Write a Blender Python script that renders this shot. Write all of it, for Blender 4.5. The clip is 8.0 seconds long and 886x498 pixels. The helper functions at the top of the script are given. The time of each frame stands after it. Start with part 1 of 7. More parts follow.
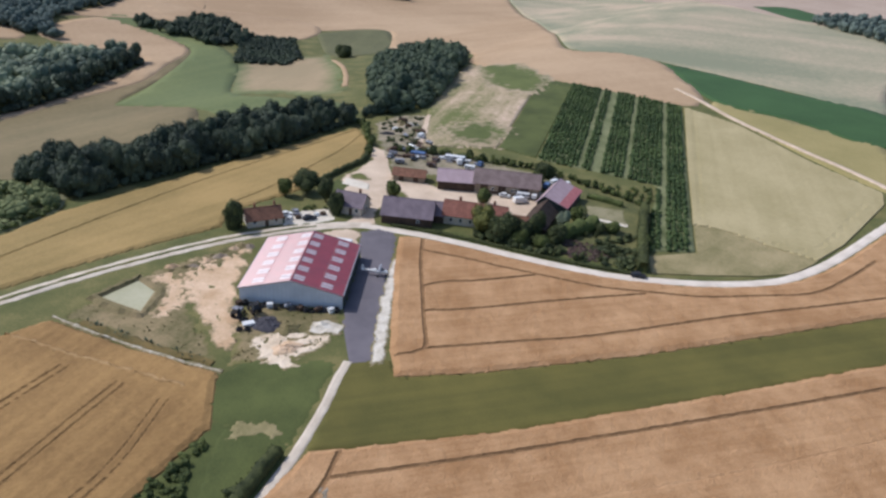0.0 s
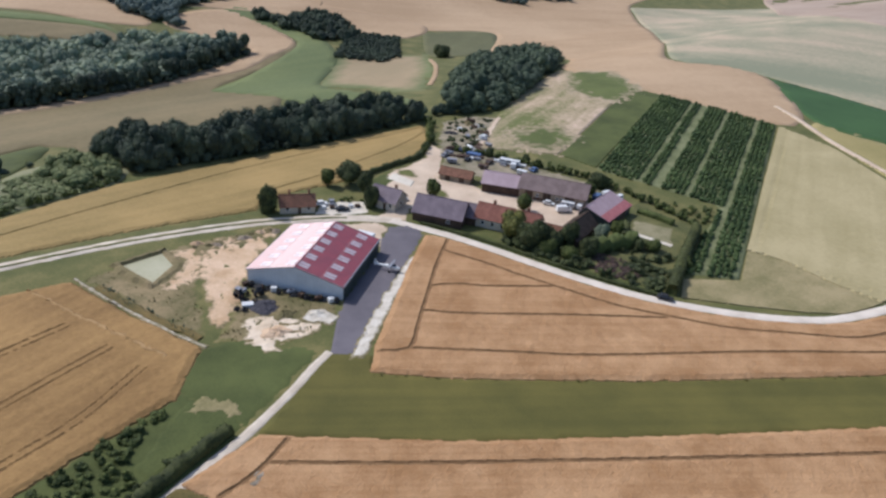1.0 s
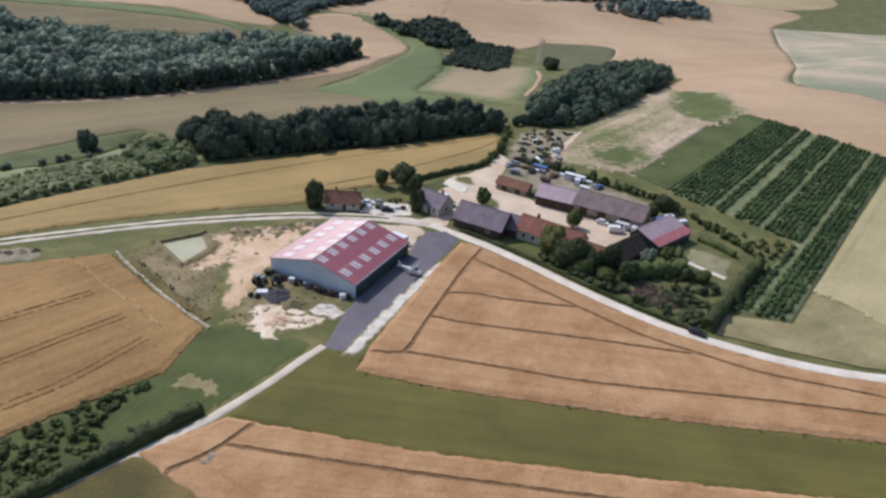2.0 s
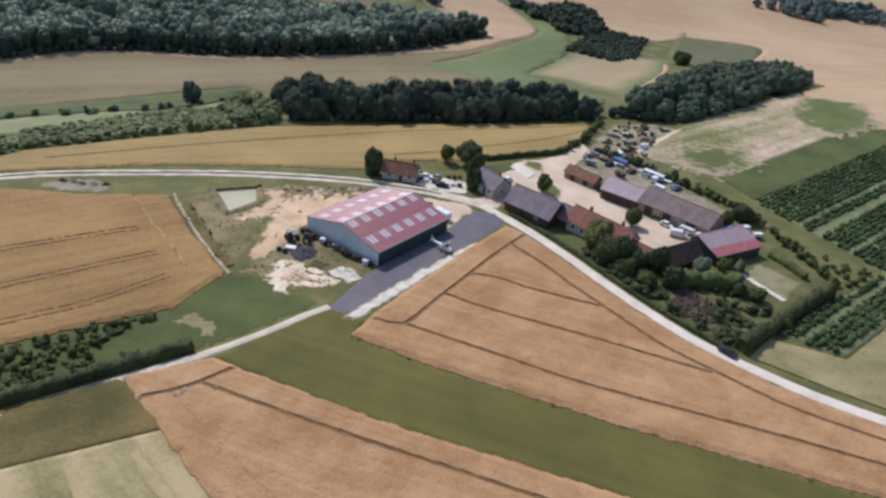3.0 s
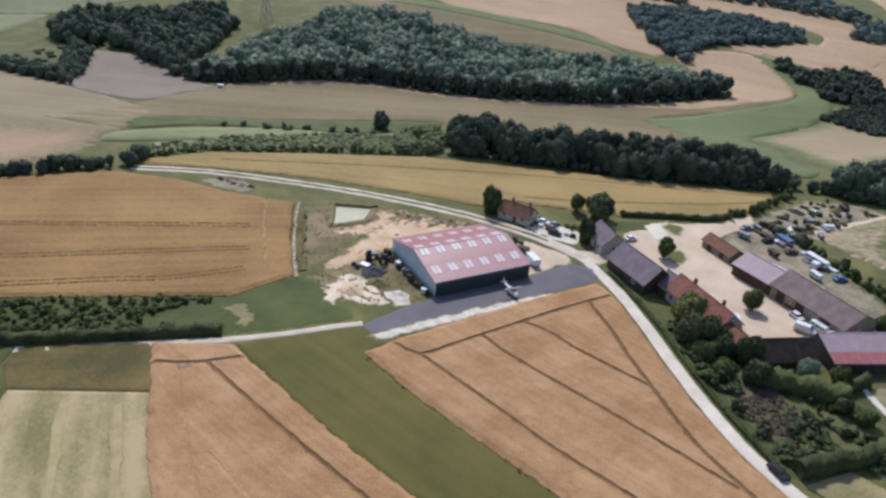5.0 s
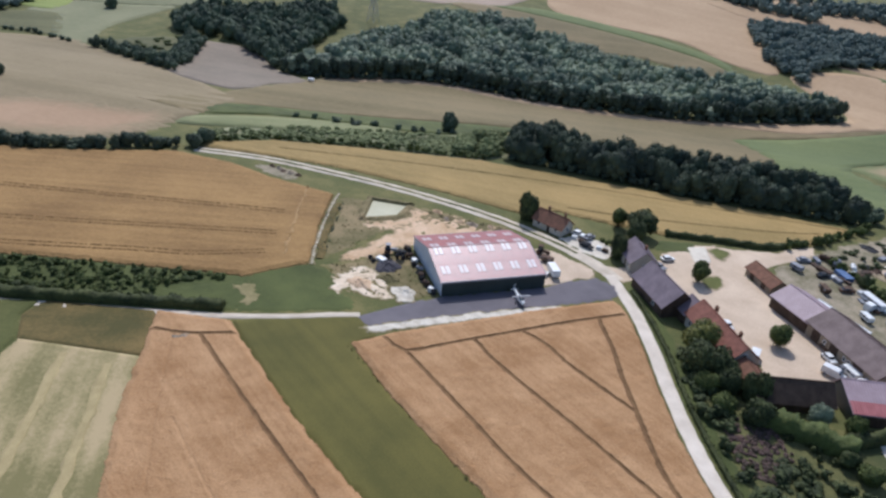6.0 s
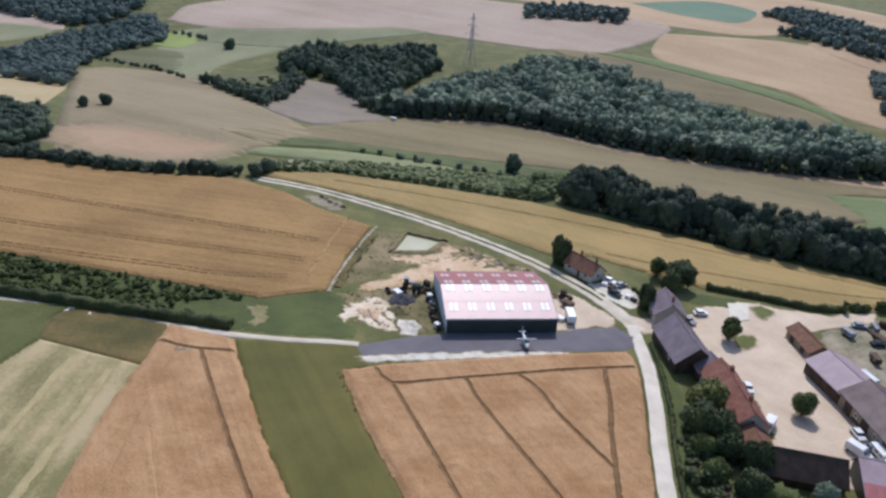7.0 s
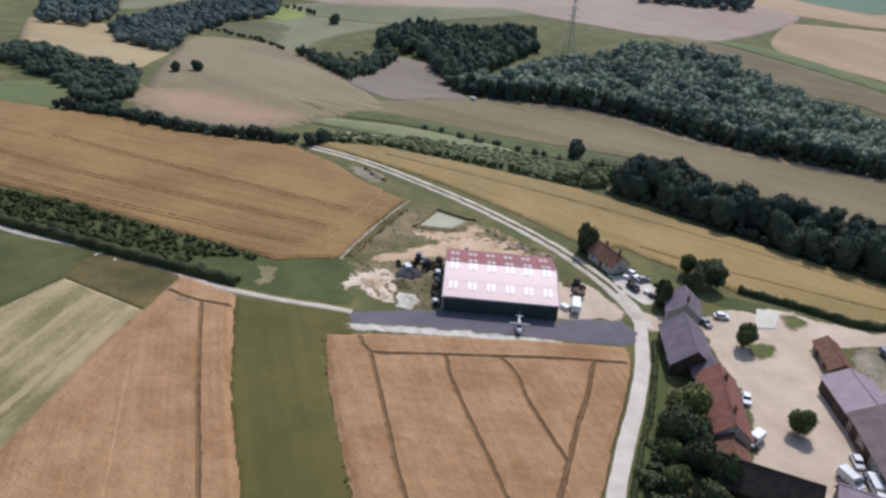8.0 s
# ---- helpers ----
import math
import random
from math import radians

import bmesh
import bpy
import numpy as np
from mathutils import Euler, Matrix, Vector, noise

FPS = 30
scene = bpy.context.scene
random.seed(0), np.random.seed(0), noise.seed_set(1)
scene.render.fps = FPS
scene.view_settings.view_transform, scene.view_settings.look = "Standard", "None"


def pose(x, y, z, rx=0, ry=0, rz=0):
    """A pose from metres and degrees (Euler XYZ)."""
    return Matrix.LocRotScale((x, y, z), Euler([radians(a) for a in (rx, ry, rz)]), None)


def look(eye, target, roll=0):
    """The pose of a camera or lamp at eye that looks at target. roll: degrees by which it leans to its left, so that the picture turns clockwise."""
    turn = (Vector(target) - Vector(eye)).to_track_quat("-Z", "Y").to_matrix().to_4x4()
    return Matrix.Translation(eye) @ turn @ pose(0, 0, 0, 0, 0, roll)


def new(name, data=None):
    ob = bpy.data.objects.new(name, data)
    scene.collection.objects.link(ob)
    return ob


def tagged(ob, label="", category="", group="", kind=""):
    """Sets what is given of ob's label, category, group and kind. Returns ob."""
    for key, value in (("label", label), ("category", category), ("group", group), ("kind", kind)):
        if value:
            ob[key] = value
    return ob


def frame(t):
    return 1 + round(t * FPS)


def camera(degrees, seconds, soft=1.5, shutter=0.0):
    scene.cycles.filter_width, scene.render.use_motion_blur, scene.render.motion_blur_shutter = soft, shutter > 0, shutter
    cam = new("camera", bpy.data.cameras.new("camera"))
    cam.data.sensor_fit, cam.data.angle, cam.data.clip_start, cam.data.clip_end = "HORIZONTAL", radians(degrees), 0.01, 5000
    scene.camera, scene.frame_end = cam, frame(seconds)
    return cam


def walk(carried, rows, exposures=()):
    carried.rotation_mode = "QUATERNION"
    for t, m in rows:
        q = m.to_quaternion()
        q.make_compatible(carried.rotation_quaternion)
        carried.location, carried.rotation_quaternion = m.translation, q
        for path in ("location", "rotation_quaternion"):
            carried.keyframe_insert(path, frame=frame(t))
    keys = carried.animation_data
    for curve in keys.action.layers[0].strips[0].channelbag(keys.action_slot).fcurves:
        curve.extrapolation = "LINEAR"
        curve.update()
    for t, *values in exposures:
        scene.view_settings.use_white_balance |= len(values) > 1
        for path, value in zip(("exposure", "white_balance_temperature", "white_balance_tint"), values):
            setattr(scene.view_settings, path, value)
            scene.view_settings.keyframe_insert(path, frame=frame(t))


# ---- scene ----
cam = camera(63.0, 8.0, soft=2.6)
PATH = [
    (0, (4.086, 0.007, 87.02), (4.528, 1.742, 86.128), 4.6),
    (0.5, (17.572, -0.786, 86.845), (17.856, 0.964, 85.921), 5.2),
    (1, (31.276, -0.738, 86.653), (31.394, 1.042, 85.748), 5.1),
    (1.5, (44.805, 0.457, 86.47), (44.749, 2.244, 85.574), 5.1),
    (1.7, (50.083, 1.513, 86.431), (49.954, 3.298, 85.538), 5.1),
    (3, (83.376, 12.361, 85.882), (82.785, 14.005, 84.908), 7.0),
    (3.5, (95.181, 18.202, 85.846), (94.411, 19.782, 84.891), 7.1),
    (4, (106.058, 25.38, 85.868), (105.1, 26.891, 84.973), 6.5),
    (4.5, (115.967, 33.346, 85.923), (114.833, 34.749, 85.059), 5.1),
    (4.7, (119.547, 36.901, 85.946), (118.362, 38.248, 85.06), 5.0),
    (6, (140.245, 62.542, 86.31), (138.792, 63.556, 85.383), 5.6),
    (6.5, (146.868, 73.431, 86.427), (145.317, 74.316, 85.526), 5.3),
    (7, (152.386, 85.135, 86.531), (150.734, 85.883, 85.685), 4.6),
    (7.5, (157.053, 97.222, 86.587), (155.339, 97.818, 85.746), 4.0),
    (8, (160.449, 111.27, 86.395), (158.721, 111.708, 85.487), 4.85),
]
EXPOSURES = [(0, -0.13, 5950, 14), (3, -0.12, 5950, 14), (6, -0.14, 5800, 13), (7, -0.13, 5750, 13), (8, -0.26, 5850, 14)]
walk(cam, [(t, look(eye, target, roll)) for t, eye, target, roll in PATH], EXPOSURES)
# ---- world, sun, exposure ----
TO_SUN = Vector((-0.573, 0.358, 0.737)).normalized()
world = bpy.data.worlds.new("sky")
scene.world = world
world.use_nodes = True
_wn = world.node_tree.nodes
_sky = _wn.new("ShaderNodeTexSky")
_sky.sky_type, _sky.sun_disc = "NISHITA", False
_sky.sun_elevation = math.asin(TO_SUN.z)
_sky.sun_rotation = math.atan2(TO_SUN.x, TO_SUN.y)
_sky.air_density, _sky.dust_density = 1.0, 1.5
_wn["Background"].inputs["Strength"].default_value = 0.15
world.node_tree.links.new(_sky.outputs["Color"], _wn["Background"].inputs["Color"])
sun = new("sun", bpy.data.lights.new("sun", "SUN"))
sun.data.energy, sun.data.angle, sun.data.color = 3.45, radians(0.53), (1.0, 0.95, 0.88)
sun.matrix_world = look(TO_SUN * 300, (0, 0, 0))


# ---- terrain ----
def sstep(a, b, v):
    v = np.clip((np.asarray(v, float) - a) / (b - a), 0, 1)
    return v * v * (3 - 2 * v)


def ground_z(x, y):
    """Height of the land: a plateau with the farm, a valley behind it, a slope beyond."""
    x, y = np.asarray(x, float), np.asarray(y, float)
    s, t = -0.72 * x + 0.70 * y, 0.70 * x + 0.72 * y
    z = -4.5 - 2.5 * sstep(140, 205, s) - 9 * sstep(190, 265, s) - 9 * sstep(255, 345, s)
    z = z + 9 * sstep(420, 560, s) + 16 * sstep(540, 800, s) + 14 * sstep(760, 1500, s)
    return z + 5 * sstep(200, 420, t) * (1 - sstep(150, 280, s))


def gz(x, y):
    return float(ground_z(x, y))


# ---- materials ----
def node(tree, kind, **values):
    n = tree.nodes.new(kind)
    for key, value in values.items():
        n.inputs[key].default_value = value
    return n


def material(name, base, dark, scale=0.3, fine=4.0, rough=0.9, bump=0.3, metal=0.0, spec=0.3, streak=None, island=0.0, third=None, world_space=True, bump_far=0.15, sheen_along=0.0, under=None, rim=(0.8, 0.62, 0.92)):
    """Two-scale noise between two colours; streak (angle, squeeze, strength) adds drill rows or grain; island varies piece by piece."""
    m = bpy.data.materials.new(name)
    m.use_nodes = True
    tree = m.node_tree
    link = tree.links.new
    bsdf = tree.nodes["Principled BSDF"]
    bsdf.inputs["Roughness"].default_value = rough
    bsdf.inputs["Metallic"].default_value = metal
    bsdf.inputs["Specular IOR Level"].default_value = spec
    if sheen_along:
        # rolled sheet: its fine ribs spread the gloss along the ridge
        bsdf.inputs["Anisotropic"].default_value, bsdf.inputs["IOR"].default_value = sheen_along, 2.75
        bsdf.inputs["Specular IOR Level"].default_value = 0.5
        lie = tree.nodes.new("ShaderNodeTangent")
        lie.direction_type, lie.axis = "RADIAL", "X"
        bsdf.inputs["Anisotropic Rotation"].default_value = 0.25
        link(lie.outputs["Tangent"], bsdf.inputs["Tangent"])
    geo = tree.nodes.new("ShaderNodeNewGeometry")
    coord = tree.nodes.new("ShaderNodeTexCoord")
    place = geo.outputs["Position"] if world_space else coord.outputs["Object"]
    big = node(tree, "ShaderNodeTexNoise", Scale=scale, Detail=5.0, Roughness=0.6)
    small = node(tree, "ShaderNodeTexNoise", Scale=fine, Detail=4.0, Roughness=0.7)
    link(place, big.inputs["Vector"])
    link(place, small.inputs["Vector"])
    ramp = tree.nodes.new("ShaderNodeValToRGB")
    ramp.color_ramp.elements[0].position, ramp.color_ramp.elements[1].position = 0.32, 0.68
    ramp.color_ramp.elements[0].color, ramp.color_ramp.elements[1].color = (*dark, 1), (*base, 1)
    if third:
        e = ramp.color_ramp.elements.new(0.52)
        e.color = (*third, 1)
    mix = node(tree, "ShaderNodeMath")
    mix.operation = "ADD"
    half = node(tree, "ShaderNodeMath")
    half.operation, half.inputs[1].default_value = "MULTIPLY_ADD", 0.55
    half.inputs[2].default_value = -0.275
    link(small.outputs["Fac"], half.inputs[0])
    link(big.outputs["Fac"], mix.inputs[0])
    link(half.outputs[0], mix.inputs[1])
    value = mix.outputs[0]
    if streak:
        angle, squeeze, strength = streak
        turn = tree.nodes.new("ShaderNodeMapping")
        turn.inputs["Rotation"].default_value = (0, 0, radians(-angle))
        shrink = tree.nodes.new("ShaderNodeMapping")
        shrink.inputs["Scale"].default_value = (squeeze[0], squeeze[1], 0.2)
        lines = node(tree, "ShaderNodeTexNoise", Scale=1.0, Detail=3.0)
        link(place, turn.inputs["Vector"])
        link(turn.outputs[0], shrink.inputs["Vector"])
        link(shrink.outputs[0], lines.inputs["Vector"])
        more = node(tree, "ShaderNodeMath")
        more.operation, more.inputs[1].default_value, more.inputs[2].default_value = "MULTIPLY_ADD", strength, -0.5 * strength
        both = node(tree, "ShaderNodeMath")
        both.operation = "ADD"
        link(lines.outputs["Fac"], more.inputs[0])
        link(value, both.inputs[0])
        link(more.outputs[0], both.inputs[1])
        value = both.outputs[0]
    if island:
        more = node(tree, "ShaderNodeMath")
        more.operation, more.inputs[1].default_value, more.inputs[2].default_value = "MULTIPLY_ADD", island, -0.5 * island
        both = node(tree, "ShaderNodeMath")
        both.operation = "ADD"
        link(geo.outputs["Random Per Island"], more.inputs[0])
        link(value, both.inputs[0])
        link(more.outputs[0], both.inputs[1])
        value = both.outputs[0]
    link(value, ramp.inputs["Fac"])
    colour = ramp.outputs["Color"]
    if under:
        # thins out to what lies under it towards a ragged rim
        cover = tree.nodes.new("ShaderNodeAttribute")
        cover.attribute_name = "cover"
        patch = node(tree, "ShaderNodeTexNoise", Scale=rim[0], Detail=6.0, Roughness=0.75)
        link(place, patch.inputs["Vector"])
        edge = tree.nodes.new("ShaderNodeMath")
        edge.operation = "ADD"
        link(cover.outputs["Fac"], edge.inputs[0])
        link(patch.outputs["Fac"], edge.inputs[1])
        gate = tree.nodes.new("ShaderNodeMapRange")
        gate.inputs["From Min"].default_value, gate.inputs["From Max"].default_value = rim[1], rim[2]
        link(edge.outputs[0], gate.inputs["Value"])
        low = tree.nodes.new("ShaderNodeValToRGB")
        low.color_ramp.elements[0].position, low.color_ramp.elements[1].position = 0.32, 0.68
        low.color_ramp.elements[0].color, low.color_ramp.elements[1].color = (*under[1], 1), (*under[0], 1)
        link(value, low.inputs["Fac"])
        blend = tree.nodes.new("ShaderNodeMix")
        blend.data_type = "RGBA"
        link(gate.outputs["Result"], blend.inputs[0])
        link(low.outputs["Color"], blend.inputs[6])
        link(colour, blend.inputs[7])
        colour = blend.outputs[2]
    link(colour, bsdf.inputs["Base Color"])
    if bump:
        b = node(tree, "ShaderNodeBump", Strength=bump, Distance=bump_far)
        link(small.outputs["Fac"], b.inputs["Height"])
        link(b.outputs["Normal"], bsdf.inputs["Normal"])
    return m


WHEAT = material("ripe_wheat", (0.515, 0.308, 0.152), (0.345, 0.185, 0.078), 0.11, 2.2, 0.9, 0.9, streak=(4, (0.03, 0.9), 0.35), bump_far=0.3)
WHEAT_GOLD = material("golden_wheat", (0.36, 0.215, 0.078), (0.225, 0.128, 0.044), 0.03, 1.2, 0.9, 0.7, streak=(58, (0.012, 0.35), 0.55))
WHEAT_VALLEY = material("yellowing_wheat", (0.375, 0.255, 0.095), (0.255, 0.18, 0.062), 0.03, 1.2, 0.9, 0.6, streak=(42, (0.012, 0.3), 0.4))
TRAMLINE = material("trampled_soil", (0.27, 0.155, 0.07), (0.17, 0.095, 0.042), 0.4, 4.0, 0.95, 0.5)
WEEDY_SPOT = material("weedy_bare_spot", (0.36, 0.31, 0.24), (0.15, 0.12, 0.075), 0.5, 2.0, 0.95, 0.7, under=((0.515, 0.308, 0.152), (0.345, 0.185, 0.078)))
RUNWAY = material("mown_runway_grass", (0.145, 0.124, 0.03), (0.092, 0.085, 0.02), 0.06, 2.5, 0.9, 0.5, streak=(5, (0.01, 0.35), 0.5))
MEADOW = material("green_meadow", (0.105, 0.122, 0.034), (0.056, 0.07, 0.018), 0.08, 2.5, 0.9, 0.5)
GRASS = material("rough_grass", (0.19, 0.165, 0.06), (0.085, 0.095, 0.028), 0.09, 1.8, 0.92, 0.6, third=(0.125, 0.125, 0.04))
ALLEY = material("pale_alley_grass", (0.205, 0.215, 0.105), (0.105, 0.125, 0.048), 0.12, 1.6, 0.92, 0.5, streak=(62, (0.03, 0.4), 0.4))
PALE_HAY = material("cut_hay_field", (0.44, 0.34, 0.185), (0.2, 0.175, 0.072), 0.06, 1.5, 0.92, 0.4, streak=(-24, (0.02, 0.24), 0.9), third=(0.33, 0.27, 0.13))
DRY_TAN = material("dry_tan_grass", (0.36, 0.29, 0.15), (0.2, 0.175, 0.075), 0.08, 1.4, 0.95, 0.5, streak=(35, (0.03, 0.25), 0.4))
SWATH = material("straw_swath", (0.45, 0.36, 0.18), (0.34, 0.27, 0.13), 0.3, 3.0, 0.95, 0.5)
FALLOW = material("brown_green_fallow", (0.2, 0.14, 0.05), (0.085, 0.075, 0.024), 0.07, 1.5, 0.95, 0.5, streak=(60, (0.03, 0.3), 0.4))
FALLOW_GREEN = material("green_fallow", (0.125, 0.125, 0.04), (0.07, 0.08, 0.022), 0.07, 1.5, 0.95, 0.5)
PALE_CROP = material("pale_green_crop", (0.44, 0.365, 0.195), (0.335, 0.28, 0.135), 0.03, 0.8, 0.92, 0.4, streak=(63, (0.012, 0.25), 0.4))
FAR_TAN = material("ripe_crop_far", (0.475, 0.335, 0.2), (0.37, 0.25, 0.14), 0.008, 0.3, 0.95, 0.3, streak=(20, (0.004, 0.06), 0.4))
FAR_PINK = material("stubble_far", (0.44, 0.34, 0.255), (0.35, 0.26, 0.19), 0.008, 0.25, 0.95, 0.3, streak=(35, (0.004, 0.06), 0.4))
FAR_CREAM = material("barley_far", (0.45, 0.35, 0.19), (0.35, 0.26, 0.13), 0.01, 0.3, 0.95, 0.3, streak=(50, (0.004, 0.07), 0.4))
TAN_PLOT = material("dry_tan_plot", (0.39, 0.29, 0.17), (0.30, 0.232, 0.13), 0.012, 0.4, 0.95, 0.3, streak=(70, (0.006, 0.07), 0.6), under=((0.165, 0.19, 0.072), (0.115, 0.142, 0.054)), rim=(0.03, 0.5, 1.35))
FAR_LIME = material("bright_lime_crop_far", (0.29, 0.33, 0.10), (0.22, 0.26, 0.075), 0.02, 0.4, 0.95, 0.3)
FAR_MEADOW = material("dull_meadow_far", (0.16, 0.155, 0.072), (0.10, 0.102, 0.045), 0.012, 0.4, 0.95, 0.3, streak=(70, (0.006, 0.07), 0.5))
FAR_OLIVE = material("olive_crop_far", (0.23, 0.178, 0.09), (0.155, 0.126, 0.06), 0.012, 0.4, 0.95, 0.3, streak=(48, (0.006, 0.09), 0.5))
FAR_GREEN = material("green_crop_far", (0.165, 0.19, 0.072), (0.115, 0.142, 0.054), 0.012, 0.4, 0.95, 0.3, streak=(48, (0.006, 0.09), 0.4))
FAR_TEAL = material("blue_green_crop_far", (0.145, 0.215, 0.135), (0.11, 0.17, 0.105), 0.012, 0.4, 0.95, 0.3)
FAR_PALE = material("pale_sage_far", (0.47, 0.37, 0.25), (0.235, 0.24, 0.15), 0.004, 0.3, 0.95, 0.3, streak=(-28, (0.0022, 0.017), 0.95), third=(0.345, 0.31, 0.2))
DEEP_GREEN = material("dark_green_beet", (0.052, 0.11, 0.034), (0.036, 0.08, 0.024), 0.03, 0.8, 0.9, 0.3)
FAR_SAGE = material("sage_green_far", (0.25, 0.245, 0.135), (0.18, 0.185, 0.095), 0.008, 0.3, 0.95, 0.3, streak=(-30, (0.004, 0.05), 0.5))
PURPLE_GREY = material("grey_mauve_stubble", (0.27, 0.22, 0.165), (0.2, 0.165, 0.12), 0.02, 0.5, 0.95, 0.3, streak=(30, (0.006, 0.1), 0.4))
OLIVE_YELLOW = material("yellow_olive_crop", (0.35, 0.285, 0.118), (0.265, 0.225, 0.085), 0.03, 0.8, 0.92, 0.3)
PALE_GRASS = material("pale_valley_grass", (0.25, 0.25, 0.12), (0.175, 0.19, 0.082), 0.03, 0.8, 0.92, 0.3, streak=(55, (0.01, 0.12), 0.4))
PATCHY = material("patchy_dry_meadow", (0.56, 0.42, 0.3), (0.14, 0.155, 0.05), 0.02, 0.5, 0.95, 0.4, third=(0.38, 0.30, 0.18), streak=(62, (0.012, 0.16), 0.5))
GRAVEL_ROAD = material("pale_gravel", (0.67, 0.585, 0.465), (0.5, 0.42, 0.32), 0.25, 3.0, 0.95, 0.4)
ROAD = material("worn_pale_road", (0.74, 0.655, 0.545), (0.58, 0.5, 0.4), 0.2, 2.5, 0.9, 0.2)
TARMAC = material("grey_tarmac", (0.17, 0.152, 0.162), (0.12, 0.108, 0.118), 0.12, 5.0, 0.85, 0.2)
CHALK = material("white_chalk_rubble", (0.74, 0.68, 0.57), (0.5, 0.44, 0.34), 0.5, 2.2, 0.95, 0.8, under=((0.30, 0.235, 0.125), (0.12, 0.11, 0.042)))
SAND = material("sandy_earth", (0.7, 0.51, 0.34), (0.5, 0.335, 0.19), 0.16, 1.5, 0.95, 0.7, under=((0.30, 0.235, 0.125), (0.12, 0.11, 0.042)))
EARTH = material("weedy_earth", (0.29, 0.22, 0.115), (0.115, 0.105, 0.04), 0.12, 1.2, 0.95, 0.7, under=((0.19, 0.165, 0.06), (0.085, 0.095, 0.028)))
YARD = material("trodden_farmyard", (0.67, 0.535, 0.39), (0.51, 0.39, 0.275), 0.1, 1.8, 0.95, 0.4, under=((0.30, 0.235, 0.125), (0.12, 0.11, 0.042)))
SCRAP_SOIL = material("grey_scrap_soil", (0.38, 0.315, 0.225), (0.14, 0.13, 0.065), 0.14, 1.2, 0.95, 0.7, under=((0.19, 0.165, 0.06), (0.085, 0.095, 0.028)))
LODGED = material("lodged_wheat", (0.58, 0.40, 0.23), (0.44, 0.28, 0.14), 0.4, 2.0, 0.9, 0.8)
RED_STUBBLE = material("reddish_stubble", (0.4, 0.27, 0.165), (0.32, 0.21, 0.12), 0.02, 0.4, 0.95, 0.3, under=((0.285, 0.225, 0.13), (0.21, 0.165, 0.09)), rim=(0.06, 0.55, 1.35))
MILLINGS = material("asphalt_millings", (0.085, 0.08, 0.09), (0.045, 0.043, 0.05), 0.6, 3.0, 0.9, 0.6)
GREEN_PATCH = material("patchy_green_meadow", (0.13, 0.15, 0.045), (0.085, 0.105, 0.03), 0.06, 0.9, 0.95, 0.4, under=((0.56, 0.42, 0.3), (0.36, 0.28, 0.17)), rim=(0.12, 0.5, 1.0))
SAND_PALE = material("pale_cream_sand", (0.78, 0.65, 0.49), (0.58, 0.45, 0.3), 0.2, 1.8, 0.95, 0.7, under=((0.30, 0.235, 0.125), (0.14, 0.13, 0.05)))
FAR_BROWN = material("greyish_brown_stubble", (0.285, 0.225, 0.13), (0.21, 0.165, 0.09), 0.012, 0.4, 0.95, 0.3, streak=(40, (0.006, 0.09), 0.5))
DRY_LAWN = material("dry_garden_lawn", (0.30, 0.265, 0.155), (0.17, 0.16, 0.075), 0.2, 2.0, 0.95, 0.5)
YARD_GRASS = material("thin_yard_grass", (0.15, 0.155, 0.045), (0.095, 0.105, 0.03), 0.3, 2.0, 0.95, 0.5, under=((0.63, 0.495, 0.36), (0.48, 0.36, 0.25)), rim=(0.8, 0.6, 1.2))
RED_SHEET = material("red_roof_sheet_paint", (0.46, 0.17, 0.165), (0.36, 0.12, 0.115), 0.5, 3.0, 0.55, 0.05, world_space=False)
CONCRETE = material("pale_concrete", (0.72, 0.66, 0.54), (0.6, 0.53, 0.42), 0.3, 3.0, 0.85, 0.2)
# bluer and paler than the near leaves: some haze is put into this colour
LEAF_DARK = material("dark_hazed_oak_leaves", (0.115, 0.15, 0.086), (0.048, 0.068, 0.047), 0.06, 0.8, 0.75, 0.5, island=0.18, spec=0.2, bump_far=0.4)
LEAF_NEAR = material("deep_green_leaves", (0.095, 0.113, 0.042), (0.03, 0.041, 0.018), 0.2, 1.4, 0.75, 0.5, island=0.45, spec=0.2, bump_far=0.4)
LEAF_HEDGE = material("clipped_hedge_leaves", (0.075, 0.085, 0.028), (0.024, 0.032, 0.012), 0.25, 1.6, 0.8, 0.5, island=0.4, spec=0.2, bump_far=0.3)
LEAF_MID = material("hedgerow_leaves", (0.12, 0.145, 0.04), (0.042, 0.058, 0.018), 0.14, 1.4, 0.75, 0.8, island=0.6, spec=0.2, bump_far=0.4)
# broad pale patches put sunlit foliage and a little haze blue into the colour
LEAF_SILVER = material("sunlit_silvery_willow_leaves", (0.31, 0.355, 0.225), (0.072, 0.104, 0.074), 0.028, 0.8, 0.7, 0.5, island=0.14, spec=0.25, bump_far=0.4)
# darkened for wood fronts lying in shade, with haze blue in the tint
LEAF_OAK = material("shade_toned_oak_leaves", (0.08, 0.104, 0.06), (0.036, 0.05, 0.038), 0.08, 0.8, 0.75, 0.5, island=0.18, spec=0.2, bump_far=0.4)
LEAF_SCRUB = material("sage_scrub_leaves", (0.26, 0.285, 0.125), (0.115, 0.14, 0.055), 0.09, 1.2, 0.8, 0.6, island=0.5, spec=0.2, bump_far=0.3)
# haze put into the leaf colour: a pale blue-grey tint for distant woods
LEAF_HAZED = material("hazed_far_leaves", (0.155, 0.195, 0.16), (0.072, 0.102, 0.09), 0.03, 0.8, 0.75, 0.4, island=0.14, spec=0.2, bump_far=0.4)
